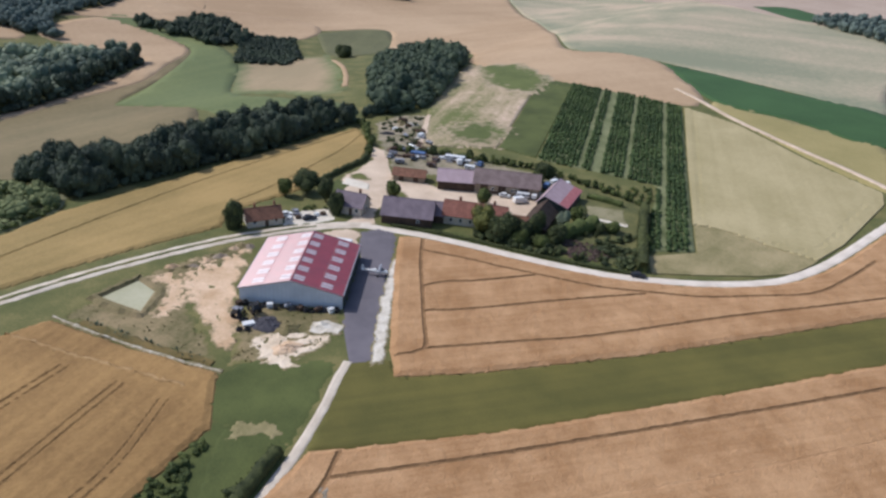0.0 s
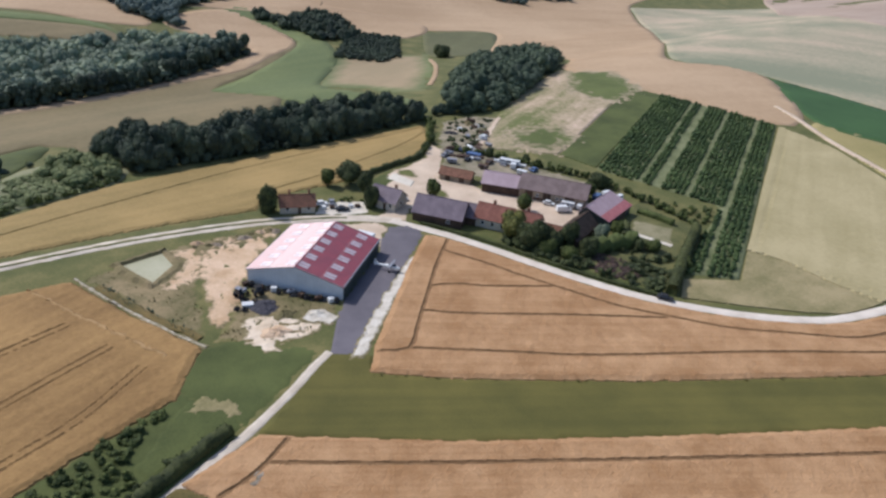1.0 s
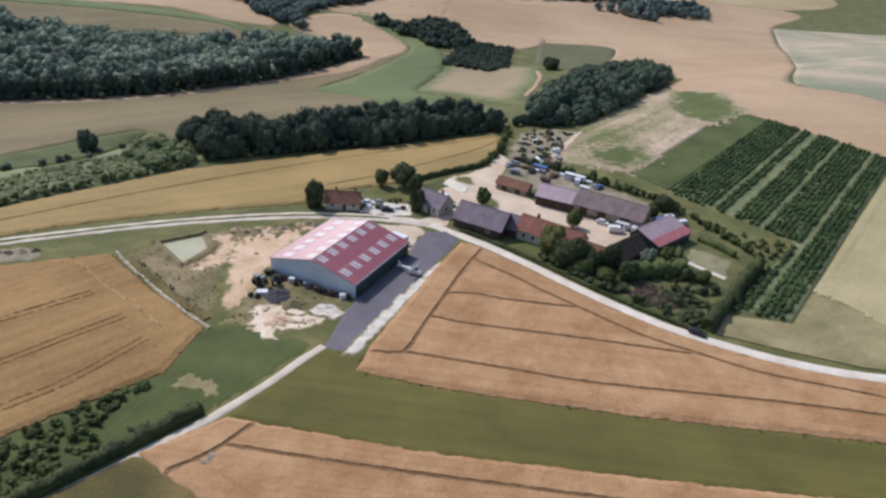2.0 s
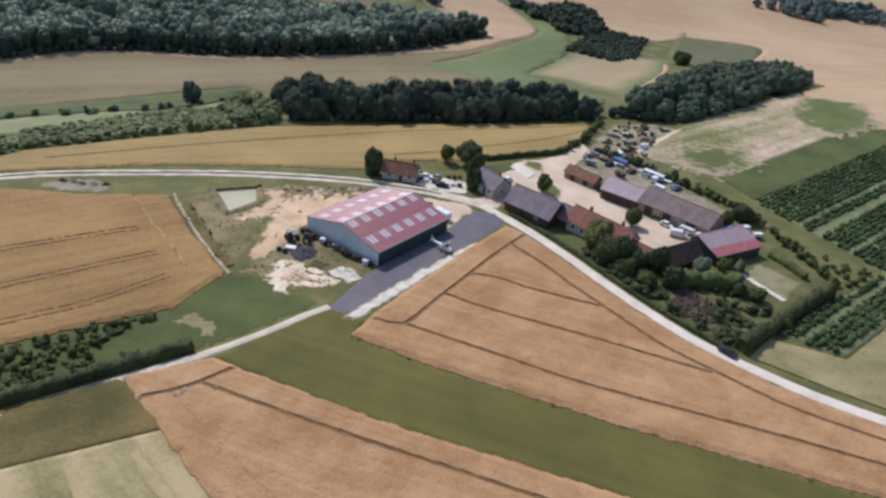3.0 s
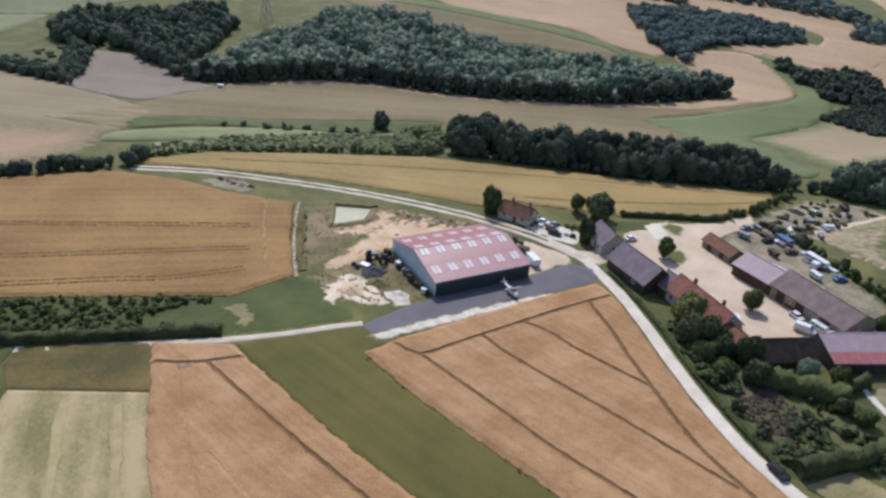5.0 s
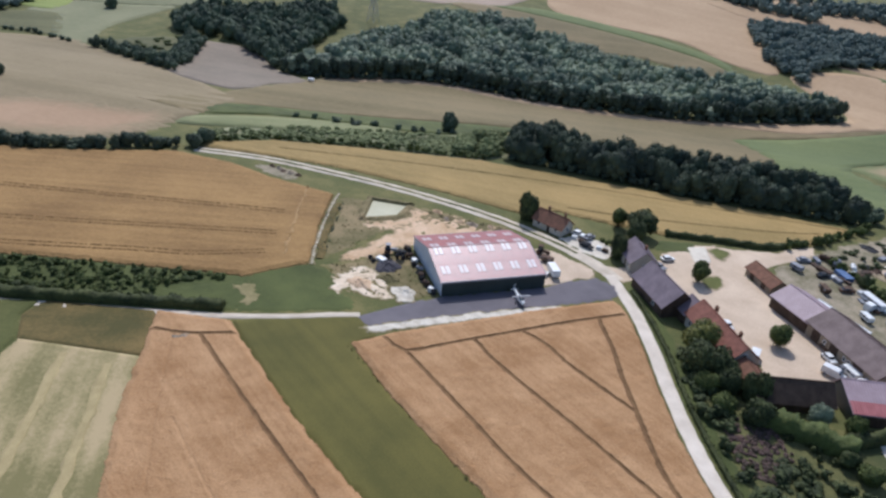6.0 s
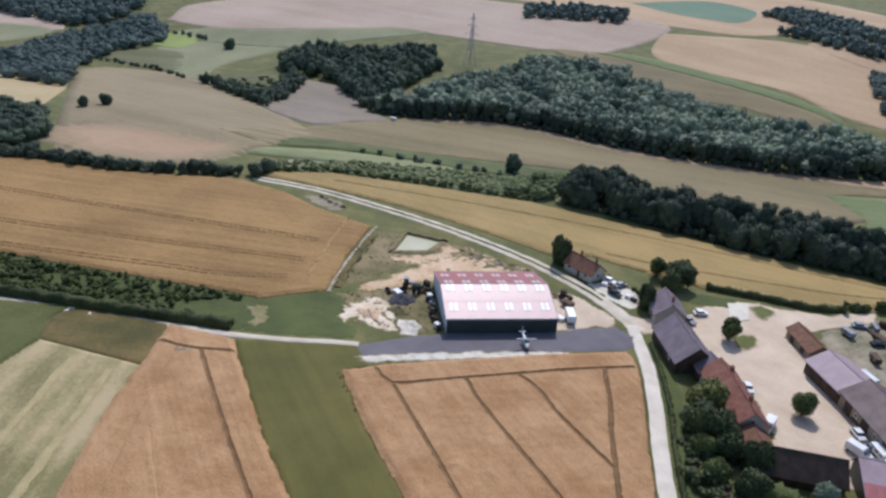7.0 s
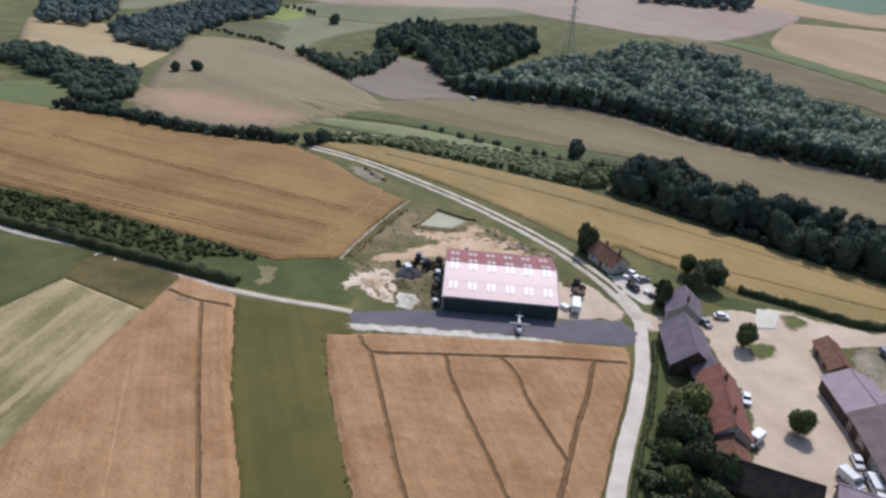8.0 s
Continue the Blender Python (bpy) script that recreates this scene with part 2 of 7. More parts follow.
LEAF_LIME = material("yellow_green_leaves", (0.19, 0.185, 0.042), (0.065, 0.078, 0.02), 0.3, 1.6, 0.7, 0.7, island=0.5, spec=0.25)
LEAF_ROW = material("orchard_row_leaves", (0.105, 0.15, 0.05), (0.036, 0.062, 0.022), 0.05, 1.4, 0.75, 0.8, island=0.5, spec=0.2)
LEAF_RED = material("purple_shrub_leaves", (0.165, 0.10, 0.085), (0.06, 0.048, 0.032), 0.3, 2.0, 0.8, 0.6, island=0.5)
LEAF_WEED = material("dry_weeds", (0.19, 0.165, 0.06), (0.11, 0.1, 0.036), 0.2, 1.6, 0.9, 0.5, island=0.5)
GARDEN = material("shady_garden_ground", (0.16, 0.15, 0.055), (0.07, 0.08, 0.028), 0.12, 1.6, 0.95, 0.6)
BARK = material("grey_brown_bark", (0.12, 0.09, 0.06), (0.06, 0.045, 0.03), 2.0, 9.0, 0.95, 0.6, world_space=False)
ROOF_RED_STEEL = material("red_painted_steel", (0.3, 0.023, 0.022), (0.22, 0.016, 0.016), 0.4, 3.0, 0.55, 0.03, world_space=False, sheen_along=0.86)
SKYLIGHT = material("white_translucent_sheet", (0.58, 0.5, 0.5), (0.45, 0.38, 0.38), 1.0, 5.0, 0.55, 0.05, world_space=False, sheen_along=0.86)
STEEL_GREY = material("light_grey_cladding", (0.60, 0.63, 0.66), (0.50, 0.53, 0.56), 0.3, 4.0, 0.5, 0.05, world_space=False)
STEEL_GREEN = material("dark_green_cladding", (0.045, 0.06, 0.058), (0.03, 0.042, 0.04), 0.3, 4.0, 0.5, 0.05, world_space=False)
SLATE = material("grey_violet_fibre_cement", (0.235, 0.185, 0.205), (0.145, 0.115, 0.13), 0.35, 3.0, 0.7, 0.2, world_space=False)
SLATE_BROWN = material("weathered_brown_fibre_cement", (0.235, 0.175, 0.16), (0.145, 0.105, 0.095), 0.35, 3.0, 0.75, 0.25, world_space=False)
SHEET_PINK = material("faded_mauve_sheet", (0.42, 0.315, 0.33), (0.33, 0.24, 0.25), 0.35, 3.0, 0.55, 0.1, world_space=False)
TILE_RED = material("clay_tile", (0.33, 0.14, 0.10), (0.20, 0.085, 0.06), 0.7, 5.0, 0.85, 0.4, world_space=False)
TILE_BROWN = material("brown_clay_tile", (0.27, 0.13, 0.08), (0.16, 0.08, 0.05), 0.7, 5.0, 0.85, 0.4, world_space=False)
RENDERED = material("lime_render", (0.58, 0.52, 0.43), (0.44, 0.38, 0.30), 0.4, 3.0, 0.9, 0.3, world_space=False)
STONE = material("rubble_stone", (0.38, 0.31, 0.22), (0.22, 0.17, 0.12), 0.8, 2.5, 0.92, 0.8, world_space=False)
BOARDS = material("dark_timber_boards", (0.10, 0.065, 0.045), (0.05, 0.032, 0.022), 0.5, 5.0, 0.85, 0.4, world_space=False)
WHITE = material("white_paint", (0.80, 0.80, 0.78), (0.68, 0.68, 0.65), 0.6, 3.0, 0.4, 0.03, spec=0.5, world_space=False)
BLUE = material("blue_tarpaulin", (0.12, 0.2, 0.36), (0.08, 0.13, 0.25), 1.0, 4.0, 0.5, 0.2, world_space=False)
GREY_PAINT = material("grey_paint", (0.30, 0.31, 0.33), (0.2, 0.2, 0.22), 1.0, 4.0, 0.5, 0.1, world_space=False)
DARK = material("black_rubber", (0.03, 0.03, 0.032), (0.018, 0.018, 0.02), 2.0, 6.0, 0.8, 0.2, world_space=False)
RUST = material("rusty_iron", (0.15, 0.09, 0.06), (0.07, 0.045, 0.03), 1.5, 6.0, 0.8, 0.4, metal=0.2, world_space=False)
RED_PAINT = material("red_paint", (0.42, 0.06, 0.04), (0.30, 0.04, 0.03), 1.0, 4.0, 0.45, 0.05, world_space=False)
GLASS = material("dark_window_glass", (0.04, 0.05, 0.06), (0.025, 0.03, 0.04), 1.0, 4.0, 0.08, 0.0, spec=0.6, world_space=False)
GALV = material("galvanised_steel", (0.42, 0.43, 0.45), (0.33, 0.34, 0.36), 1.0, 5.0, 0.45, 0.05, metal=0.7, world_space=False)
WATER = material("milky_pond_water", (0.48, 0.45, 0.29), (0.4, 0.38, 0.23), 0.2, 1.0, 0.3, 0.02, spec=0.25)


# ---- mesh helpers ----
def mesh_object(name, verts, faces, mats, parent=None, label="", indices=None, smooth=False):
    data = bpy.data.meshes.new(name)
    data.from_pydata(verts, [], faces)
    for m in (mats if isinstance(mats, (list, tuple)) else [mats]):
        data.materials.append(m)
    if indices is not None:
        data.polygons.foreach_set("material_index", np.asarray(indices, np.int32))
    if smooth:
        data.polygons.foreach_set("use_smooth", np.ones(len(data.polygons), bool))
    data.update()
    ob = new(name, data)
    if parent:
        ob.parent = parent
    if label:
        ob["label"] = label
    return ob


def part(name, bm, mat, parent=None, label=""):
    data = bpy.data.meshes.new(name)
    bmesh.ops.recalc_face_normals(bm, faces=bm.faces)
    bm.to_mesh(data)
    bm.free()
    data.materials.append(mat)
    ob = new(name, data)
    if parent:
        ob.parent = parent
    if label:
        ob["label"] = label
    return ob


def box(bm, centre, size, turn=0.0, bevel=0.0, taper=1.0, tilt=0.0):
    """A box with bevelled edges and a tapered top, added to bm."""
    made = bmesh.ops.create_cube(bm, size=1.0)["verts"]
    for v in made:
        k = taper if v.co.z > 0 else 1.0
        v.co = Vector((v.co.x * size[0] * k, v.co.y * size[1] * k, v.co.z * size[2]))
    if bevel:
        edges = {e for v in made for e in v.link_edges}
        made = list({v for f in bmesh.ops.bevel(bm, geom=list(edges), offset=bevel, segments=2, affect="EDGES", profile=0.6)["faces"] for v in f.verts} | {v for v in made if v.is_valid})
    m = Matrix.Translation(centre) @ Matrix.Rotation(radians(turn), 4, "Z") @ Matrix.Rotation(radians(tilt), 4, "Y")
    for v in made:
        v.co = m @ v.co
    return made


def rod(bm, a, b, r, r2=None, sides=8):
    a, b = Vector(a), Vector(b)
    d = b - a
    m = Matrix.Translation((a + b) / 2) @ d.to_track_quat("Z", "Y").to_matrix().to_4x4()
    bmesh.ops.create_cone(bm, cap_ends=True, segments=sides, radius1=r, radius2=r if r2 is None else r2, depth=d.length, matrix=m)


def prism(bm, outline, z0, z1):
    """A closed slab over a plan outline."""
    low = [bm.verts.new((x, y, z0)) for x, y in outline]
    high = [bm.verts.new((x, y, z1)) for x, y in outline]
    n = len(outline)
    bm.faces.new(low[::-1])
    bm.faces.new(high)
    for i in range(n):
        bm.faces.new((low[i], low[(i + 1) % n], high[(i + 1) % n], high[i]))


def spline(points, step):
    """A smooth line through plan points, resampled."""
    p = np.array(points, float)
    ext = np.vstack([2 * p[0] - p[1], p, 2 * p[-1] - p[-2]])
    out = []
    for i in range(1, len(ext) - 2):
        a, b, c, d = ext[i - 1:i + 3]
        n = max(2, int(np.hypot(*(c - b)) / step))
        for k in np.linspace(0, 1, n, endpoint=False):
            out.append(0.5 * (2 * b + (c - a) * k + (2 * a - 5 * b + 4 * c - d) * k * k + (3 * b - a - 3 * c + d) * k ** 3))
    out.append(p[-1])
    return np.array(out)


def inside(px, py, poly):
    hit = np.zeros(px.shape, bool)
    j = len(poly) - 1
    for i in range(len(poly)):
        (xi, yi), (xj, yj) = poly[i], poly[j]
        if yi != yj:
            hit ^= ((yi > py) != (yj > py)) & (px < (xj - xi) * (py - yi) / (yj - yi) + xi)
        j = i
    return hit


def to_line(px, py, line, closed=False):
    """Distance to a plan line and the nearest place on it."""
    best, bx, by = np.full(px.shape, 1e9), px.copy(), py.copy()
    pts = list(line) + ([line[0]] if closed else [])
    for (ax, ay), (cx, cy) in zip(pts[:-1], pts[1:]):
        dx, dy = cx - ax, cy - ay
        k = np.clip(((px - ax) * dx + (py - ay) * dy) / (dx * dx + dy * dy + 1e-9), 0, 1)
        qx, qy = ax + k * dx, ay + k * dy
        d = np.hypot(px - qx, py - qy)
        near = d < best
        best, bx, by = np.where(near, d, best), np.where(near, qx, bx), np.where(near, qy, by)
    return best, bx, by


def waves(x, y, size, seed=0):
    """Cheap smooth noise between -1 and 1."""
    rng = np.random.RandomState(seed)
    z = np.zeros(np.shape(x))
    for k in range(7):
        a, ph, f = rng.uniform(0, 6.28), rng.uniform(0, 6.28), rng.uniform(0.6, 2.2) / size
        z = z + np.sin((x * np.cos(a) + y * np.sin(a)) * f * 6.28 + ph + 1.7 * np.sin((x * np.sin(a) - y * np.cos(a)) * f * 2.9 + ph))
    return z / 4.0


def field(name, outline, height, mat, step, label, category="field", lines=(), line_width=0.7, soil=None, rough=0.0, ragged=0.0, kind="structure", seed=1, lines_at=0.05, fade=1.6, faint=()):
    """A crop, sward or spread of earth of that height over a plan outline, with lines pressed down to the ground in it."""
    poly = [tuple(p) for p in outline]
    xs, ys = [p[0] for p in poly], [p[1] for p in poly]
    gx, gy = np.meshgrid(np.arange(min(xs) - 2 * step, max(xs) + 2 * step, step), np.arange(min(ys) - 2 * step, max(ys) + 2 * step, step))
    qx = gx + ragged * waves(gx, gy, 9.0, seed) + 0.5 * ragged * waves(gx, gy, 2.7, seed + 5)
    qy = gy + ragged * waves(gx, gy, 9.0, seed + 1) + 0.5 * ragged * waves(gx, gy, 2.7, seed + 6)
    inn = inside(qx, qy, poly)
    if ragged == 0:
        # snap the rim to the outline: near points on the edge stay high, those outside drop beside it
        d, nx, ny = to_line(gx, gy, poly, True)
        rim = d < 0.5 * step
        away = np.maximum(d, 1e-6)
        ox, oy = nx + (gx - nx) / away * 0.10, ny + (gy - ny) / away * 0.10
        out = ~inn & ~rim
        gx, gy = np.where(rim, nx, np.where(out, ox, gx)), np.where(rim, ny, np.where(out, oy, gy))
        inn = inn | rim
    top = np.full(gx.shape, height)
    if rough:
        top = top + rough * waves(gx, gy, 5.0, seed + 2) + 0.4 * rough * np.random.RandomState(seed).uniform(-1, 1, gx.shape)
    if ragged and height > 0.3:
        # ears lean out and thin out along the rim
        away, _, _ = to_line(qx, qy, poly, True)
        top = top * (0.4 + 0.6 * sstep(0.0, 1.6, away))
    soily = np.zeros(gx.shape)
    for line in list(lines) + list(faint):
        d, nx, ny = to_line(gx, gy, [tuple(q) for q in spline(line, 3.0)])
        width = line_width * (0.72 if line in faint else 1.0) * (1 + 0.14 * waves(gx, gy, 7.0, seed + 8) + 0.10 * waves(gx, gy, 2.2, seed + 9))
        lip = (np.abs(d - width) < 0.5 * step) & inn & (soily == 0)
        away = np.maximum(d, 1e-6)
        gx, gy = np.where(lip, nx + (gx - nx) / away * width, gx), np.where(lip, ny + (gy - ny) / away * width, gy)
        soily = np.where((d < width) & ~lip & (soily == 0), 0.4 if line in faint else 1.0, soily)
    top = top * (1 - soily) + lines_at * soily
    z = ground_z(gx, gy) + np.where(inn, top, -0.12)
    rows, cols = gx.shape
    keep = inn[:-1, :-1] | inn[1:, :-1] | inn[:-1, 1:] | inn[1:, 1:]
    ids = np.arange(rows * cols).reshape(rows, cols)
    quads = np.stack([ids[:-1, :-1], ids[:-1, 1:], ids[1:, 1:], ids[1:, :-1]], -1)[keep]
    pressed = soily > 0.5
    marks = (pressed[:-1, :-1] | pressed[1:, :-1] | pressed[:-1, 1:] | pressed[1:, 1:])[keep].astype(np.int32)
    used, back = np.unique(quads, return_inverse=True)
    verts = np.stack([gx.ravel()[used], gy.ravel()[used], z.ravel()[used]], -1)
    ob = mesh_object(name, verts.tolist(), back.reshape(-1, 4).tolist(), [mat, soil or mat], indices=marks, smooth=height < 0.3)
    if ragged:
        d, _, _ = to_line(qx, qy, poly, True)
        cover = np.where(inn, np.clip(d / fade, 0, 1), 0.0)
        ob.data.attributes.new("cover", "FLOAT", "POINT").data.foreach_set("value", cover.ravel()[used].astype(np.float32))
    return tagged(ob, label, category, kind=kind)


def ribbon(name, line, width, lift, mat, label, category="road", step=2.0, edge=0.25, seed=3, crown=0.0, cover=1.0):
    """A road or track along a plan line, with a low worn edge."""
    c = spline(line, step)
    d = np.gradient(c, axis=0)
    d /= np.hypot(d[:, 0], d[:, 1])[:, None]
    side = np.stack([-d[:, 1], d[:, 0]], -1)
    rng = np.random.RandomState(seed)
    verts, faces = [], []
    offs = (-0.5, -0.42, -0.15, 0.15, 0.42, 0.5)
    for i, (p, s) in enumerate(zip(c, side)):
        for k, o in enumerate(offs):
            w = o * width + (rng.uniform(-edge, edge) if abs(o) > 0.4 else 0)
            q = p + s * w
            verts.append((q[0], q[1], gz(*q) + (-0.05 if abs(o) == 0.5 else lift + crown * (abs(o) < 0.2))))
    n = len(offs)
    for i in range(len(c) - 1):
        for k in range(n - 1):
            a = i * n + k
            faces.append((a, a + 1, a + n + 1, a + n))
    ob = mesh_object(name, verts, faces, mat, smooth=True)
    ob.data.attributes.new("cover", "FLOAT", "POINT").data.foreach_set("value", np.tile(np.array([0.1, 0.4, 1, 1, 0.4, 0.1], np.float32) * cover, len(c)))
    return tagged(ob, label, category, kind="structure")


# ---- ground and fields ----
def axis(fine_from, fine_to, step, far):
    inner = np.arange(fine_from, fine_to + 0.1, step)
    out = [step * 1.35 ** k for k in range(1, 40)]
    grow = np.cumsum(out)
    grow = grow[grow < far]
    return np.concatenate([fine_from - grow[::-1], inner, fine_to + grow])


ax_, ay_ = axis(-660, 460, 8.0, 4000), axis(-120, 900, 8.0, 3800)
GX, GY = np.meshgrid(ax_, ay_)
_ids = np.arange(GX.size).reshape(GX.shape)
_quads = np.stack([_ids[:-1, :-1], _ids[:-1, 1:], _ids[1:, 1:], _ids[1:, :-1]], -1).reshape(-1, 4)
# the pond lies in a pit
POND = [(-37.2, 158.6), (-29.8, 166.3), (-25.2, 160.4), (-27.3, 151.0)]
ground = mesh_object("ground", np.stack([GX.ravel(), GY.ravel(), ground_z(GX, GY).ravel()], -1).tolist(), _quads.tolist(), GRASS, smooth=True)
tagged(ground, "rolling farmland of rough dry and green grass", "ground", kind="structure")

A_LINES = [
    [(44.6, 183.6), (41.5, 170), (38.7, 153.0), (36.5, 140), (34.6, 129.2), (28, 127.6)],
    [(34.6, 129.2), (58.0, 129.6), (75.8, 130.0), (115, 134.6), (141, 136.6), (166, 138.8)],
    [(37.3, 144.6), (39.4, 144.9), (43.5, 144.4), (55, 144.9), (73.5, 146.3), (97, 147.4)],
    [(39.6, 156.6), (43, 157.8), (47.7, 158.4), (53.8, 158.0), (71.0, 159.8)],
    [(43.0, 177.2), (45.4, 175.4), (54.4, 170.6), (62, 165.6), (70, 161.0), (81, 154.6), (88, 151.2), (97.4, 148.4), (112, 144.4), (126.6, 143.5), (144.7, 143.2), (161.1, 149.8), (178, 158.6)],
]
field("wheat_field", [(38.2, 186.2), (34, 168), (30.4, 149), (27.3, 131), (26.6, 120.3), (45, 119.6), (66, 120.8), (85, 122.0), (108.7, 124.6), (134.2, 127.6), (156.8, 130.5), (185, 134), (230, 140),
      (255, 190), (236, 195.4), (197.9, 176.5), (175, 163.7), (158.9, 155.6), (146.6, 151.0), (138, 149.0), (124, 149.0), (109.5, 151.2), (94.2, 155.7), (81, 162.4), (67.9, 170.4), (58.9, 176.5), (52.9, 180.3), (46, 184.4), (41, 186.4)],
      0.75, WHEAT, 0.3, "ripe tan wheat field with dark tractor lines beside the road", lines=A_LINES, line_width=0.5, soil=TRAMLINE, rough=0.055, ragged=0.2, lines_at=0.5, seed=4)
for _spot in ([(90.6, 140.4), (93.6, 140.2), (94.6, 141.6), (91.6, 142)], [(98.4, 140.6), (102.6, 140.0), (104, 141.4), (100, 142.2)], [(126.5, 140.6), (129, 140.2), (130, 141.4), (127, 141.8)]):
    field("lodged_wheat", _spot, 0.84, LODGED, 0.4, "pale flattened spot in the ripe wheat", rough=0.06, ragged=0.4, fade=0.6, seed=18)
B_LINES = [
    [(4.6, 85.0), (9.6, 91.0), (13.4, 99.5)],
    [(11.4, 93.2), (34.6, 94.4), (60, 96.4), (97, 99.6), (132, 103.0), (180, 109)],
]
field("wheat_field", [(-2.2, 87.6), (7.8, 100.4), (16.5, 100.6), (31, 100.8), (46.5, 101.2), (67, 103.2), (99, 106.6), (128, 110.2), (180, 116), (230, 122), (240, 70), (150, 30), (90, 45), (57, 63.6), (46, 67.4), (33, 71.8), (22, 76.0), (12.6, 80.9), (6.4, 83.6)],
      0.75, WHEAT, 0.35, "ripe tan wheat field south of the grass runway", lines=B_LINES, faint=[[(8.6, 88.4), (14.4, 86.0), (27, 81.2), (43.7, 75.4), (55.8, 71.4), (66, 68)], [(34, 81.6), (55, 82.4), (83.3, 84.1), (119.7, 88.3), (170, 95)]], line_width=0.5, soil=TRAMLINE, rough=0.055, ragged=0.2, lines_at=0.5, seed=11)
field("bare_spot", [(6.6, 86.4), (9.0, 86.2), (12.0, 89.4), (13.4, 92.6), (11.0, 92.8), (8.6, 89.6)], 0.83, WEEDY_SPOT, 0.4, "weedy bare spot at the wheat corner", "wheat", rough=0.08, ragged=0.7, fade=1.4, seed=33)
field("grass_runway", [(7.8, 101), (16, 100.4), (46, 101), (67, 103), (99, 106.4), (128, 110), (180, 115.8), (232, 121.8), (229, 140.4), (185, 134.2), (156.8, 130.7), (134.2, 127.8), (108.7, 124.8), (85, 122.2), (66, 121.0), (45, 119.8), (26.6, 120.5), (26.8, 126.5), (17, 127), (13, 117)],
      0.10, RUNWAY, 1.5, "mown olive green grass airstrip between wheat fields", "grass", rough=0.015)
field("hay_field", [(-3.2, 61), (13.0, 81.0), (22.6, 77.2), (33.6, 73.0), (46.6, 68.6), (57.6, 64.8), (91, 46.2), (60, 20), (10, 50)], 0.14, PALE_HAY, 1.0, "pale cut hay field with straw swaths", rough=0.03, seed=7)
for _line in ([(5.6, 68.0), (30.8, 56.6), (52, 46)], [(12.7, 74.9), (48.1, 60.0), (75, 48)]):
    ribbon("straw_swath", _line, 2.2, 0.24, SWATH, "pale straw swath on the cut hay", "straw", edge=0.5)
field("fallow_strip", [(-16.3, 67.0), (-2.4, 87.2), (7.8, 85.2), (12.8, 81.4), (-3.4, 60.8), (-12.1, 62.5)], 0.16, FALLOW, 0.9, "brown and green fallow strip by the track", rough=0.05, seed=8)
field("fallow_strip", [(-24.0, 51.4), (-16.5, 66.6), (-12.3, 62.2), (-3.6, 60.5), (9.0, 50.0), (20, 30), (-30, 35)], 0.16, FALLOW_GREEN, 1.2, "green fallow strip beside the white track", rough=0.05, seed=9)
field("meadow", [(4.6, 103.0), (-11.0, 113.0), (-8.4, 125.0), (-1.2, 130.4), (4.5, 127.0), (11, 128), (15.2, 126.8), (11, 116)], 0.12, MEADOW, 0.8, "dark green mown meadow beside the hangar track", "grass", rough=0.03, ragged=0.6)

field("belt_grass", [(-60, 26), (-57.4, 38.8), (-35.6, 71.2), (-19.8, 94.2), (-9.6, 108.8), (-11.0, 112.6), (4.2, 102.6), (-0.4, 93), (-9.6, 78.0), (-18.4, 63.6), (-31, 43.6), (-47, 18), (-70, -18), (-100, -40)], 0.10, MEADOW, 1.2, "green grass of the scrub belt", "grass", ragged=0.4, rough=0.03)
field("lawn", [(-7.3, 108.6), (1.2, 106.6), (4.4, 102.6), (-1.0, 95), (-8.2, 88.6), (-10.8, 91.2)], 0.2, MEADOW, 0.6, "green grass plot inside the scrub belt", "grass", rough=0.03, ragged=0.4, seed=31)
field("dry_grass", [(-6.6, 105.6), (-5.0, 110.2), (0.8, 109.6), (4.0, 105.4), (1.6, 104.2), (0.0, 106.6)], 0.27, DRY_TAN, 0.5, "pale dry grass at the end of the plot", "grass", rough=0.05, ragged=0.7, seed=32)
GOLD_RUT = material("worn_wheat_rut", (0.29, 0.17, 0.062), (0.19, 0.108, 0.04), 0.4, 3.0, 0.95, 0.5)
BENT = material("bent_wheat", (0.42, 0.265, 0.115), (0.3, 0.18, 0.07), 0.5, 2.0, 0.9, 0.7)
W_LINES = []
for _x, _y in ((0.0, 0.0), (-1.5, 0.85)):
    W_LINES += [[(_x + px, _y + py) for px, py in line] for line in ([(-78, 12), (-50, 56), (-31.2, 88.4), (-23.4, 101.0), (-17.4, 117.6)], [(-98, 8), (-66, 56), (-37.2, 105.2), (-31.8, 114.6), (-26.2, 123.8)], [(-106, 34), (-76, 76), (-45.0, 120.6), (-37.8, 130.6)])]
field("wheat_field", [(-170, -40), (-140, 26), (-130, 50), (-112, 77), (-102.5, 100.5), (-97.5, 116), (-80, 130.2), (-65, 136.7), (-46, 149.6), (-28.5, 137.6), (-9.0, 126.0), (-9.4, 109), (-19.6, 94.4), (-35.4, 71.5), (-57, 39), (-110, -60)],
      0.75, WHEAT_GOLD, 0.45, "golden brown wheat field beyond the scrub belt", lines=W_LINES, line_width=0.36, soil=GOLD_RUT, rough=0.045, ragged=0.25, seed=12, lines_at=0.55)
ribbon("bent_wheat", [(-53, 144.4), (-36, 133.8), (-25, 127.6), (-15.0, 121.6)], 1.0, 0.78, BENT, "pale bent wheat along the headland", "wheat", step=1.0, edge=0.5)
F_LINES = [[(40.6, 287.8), (30, 266), (14.3, 243), (2, 226), (-9.6, 213.5)], [(43, 296), (20, 274), (-20, 236), (-60, 190), (-90, 150)]]
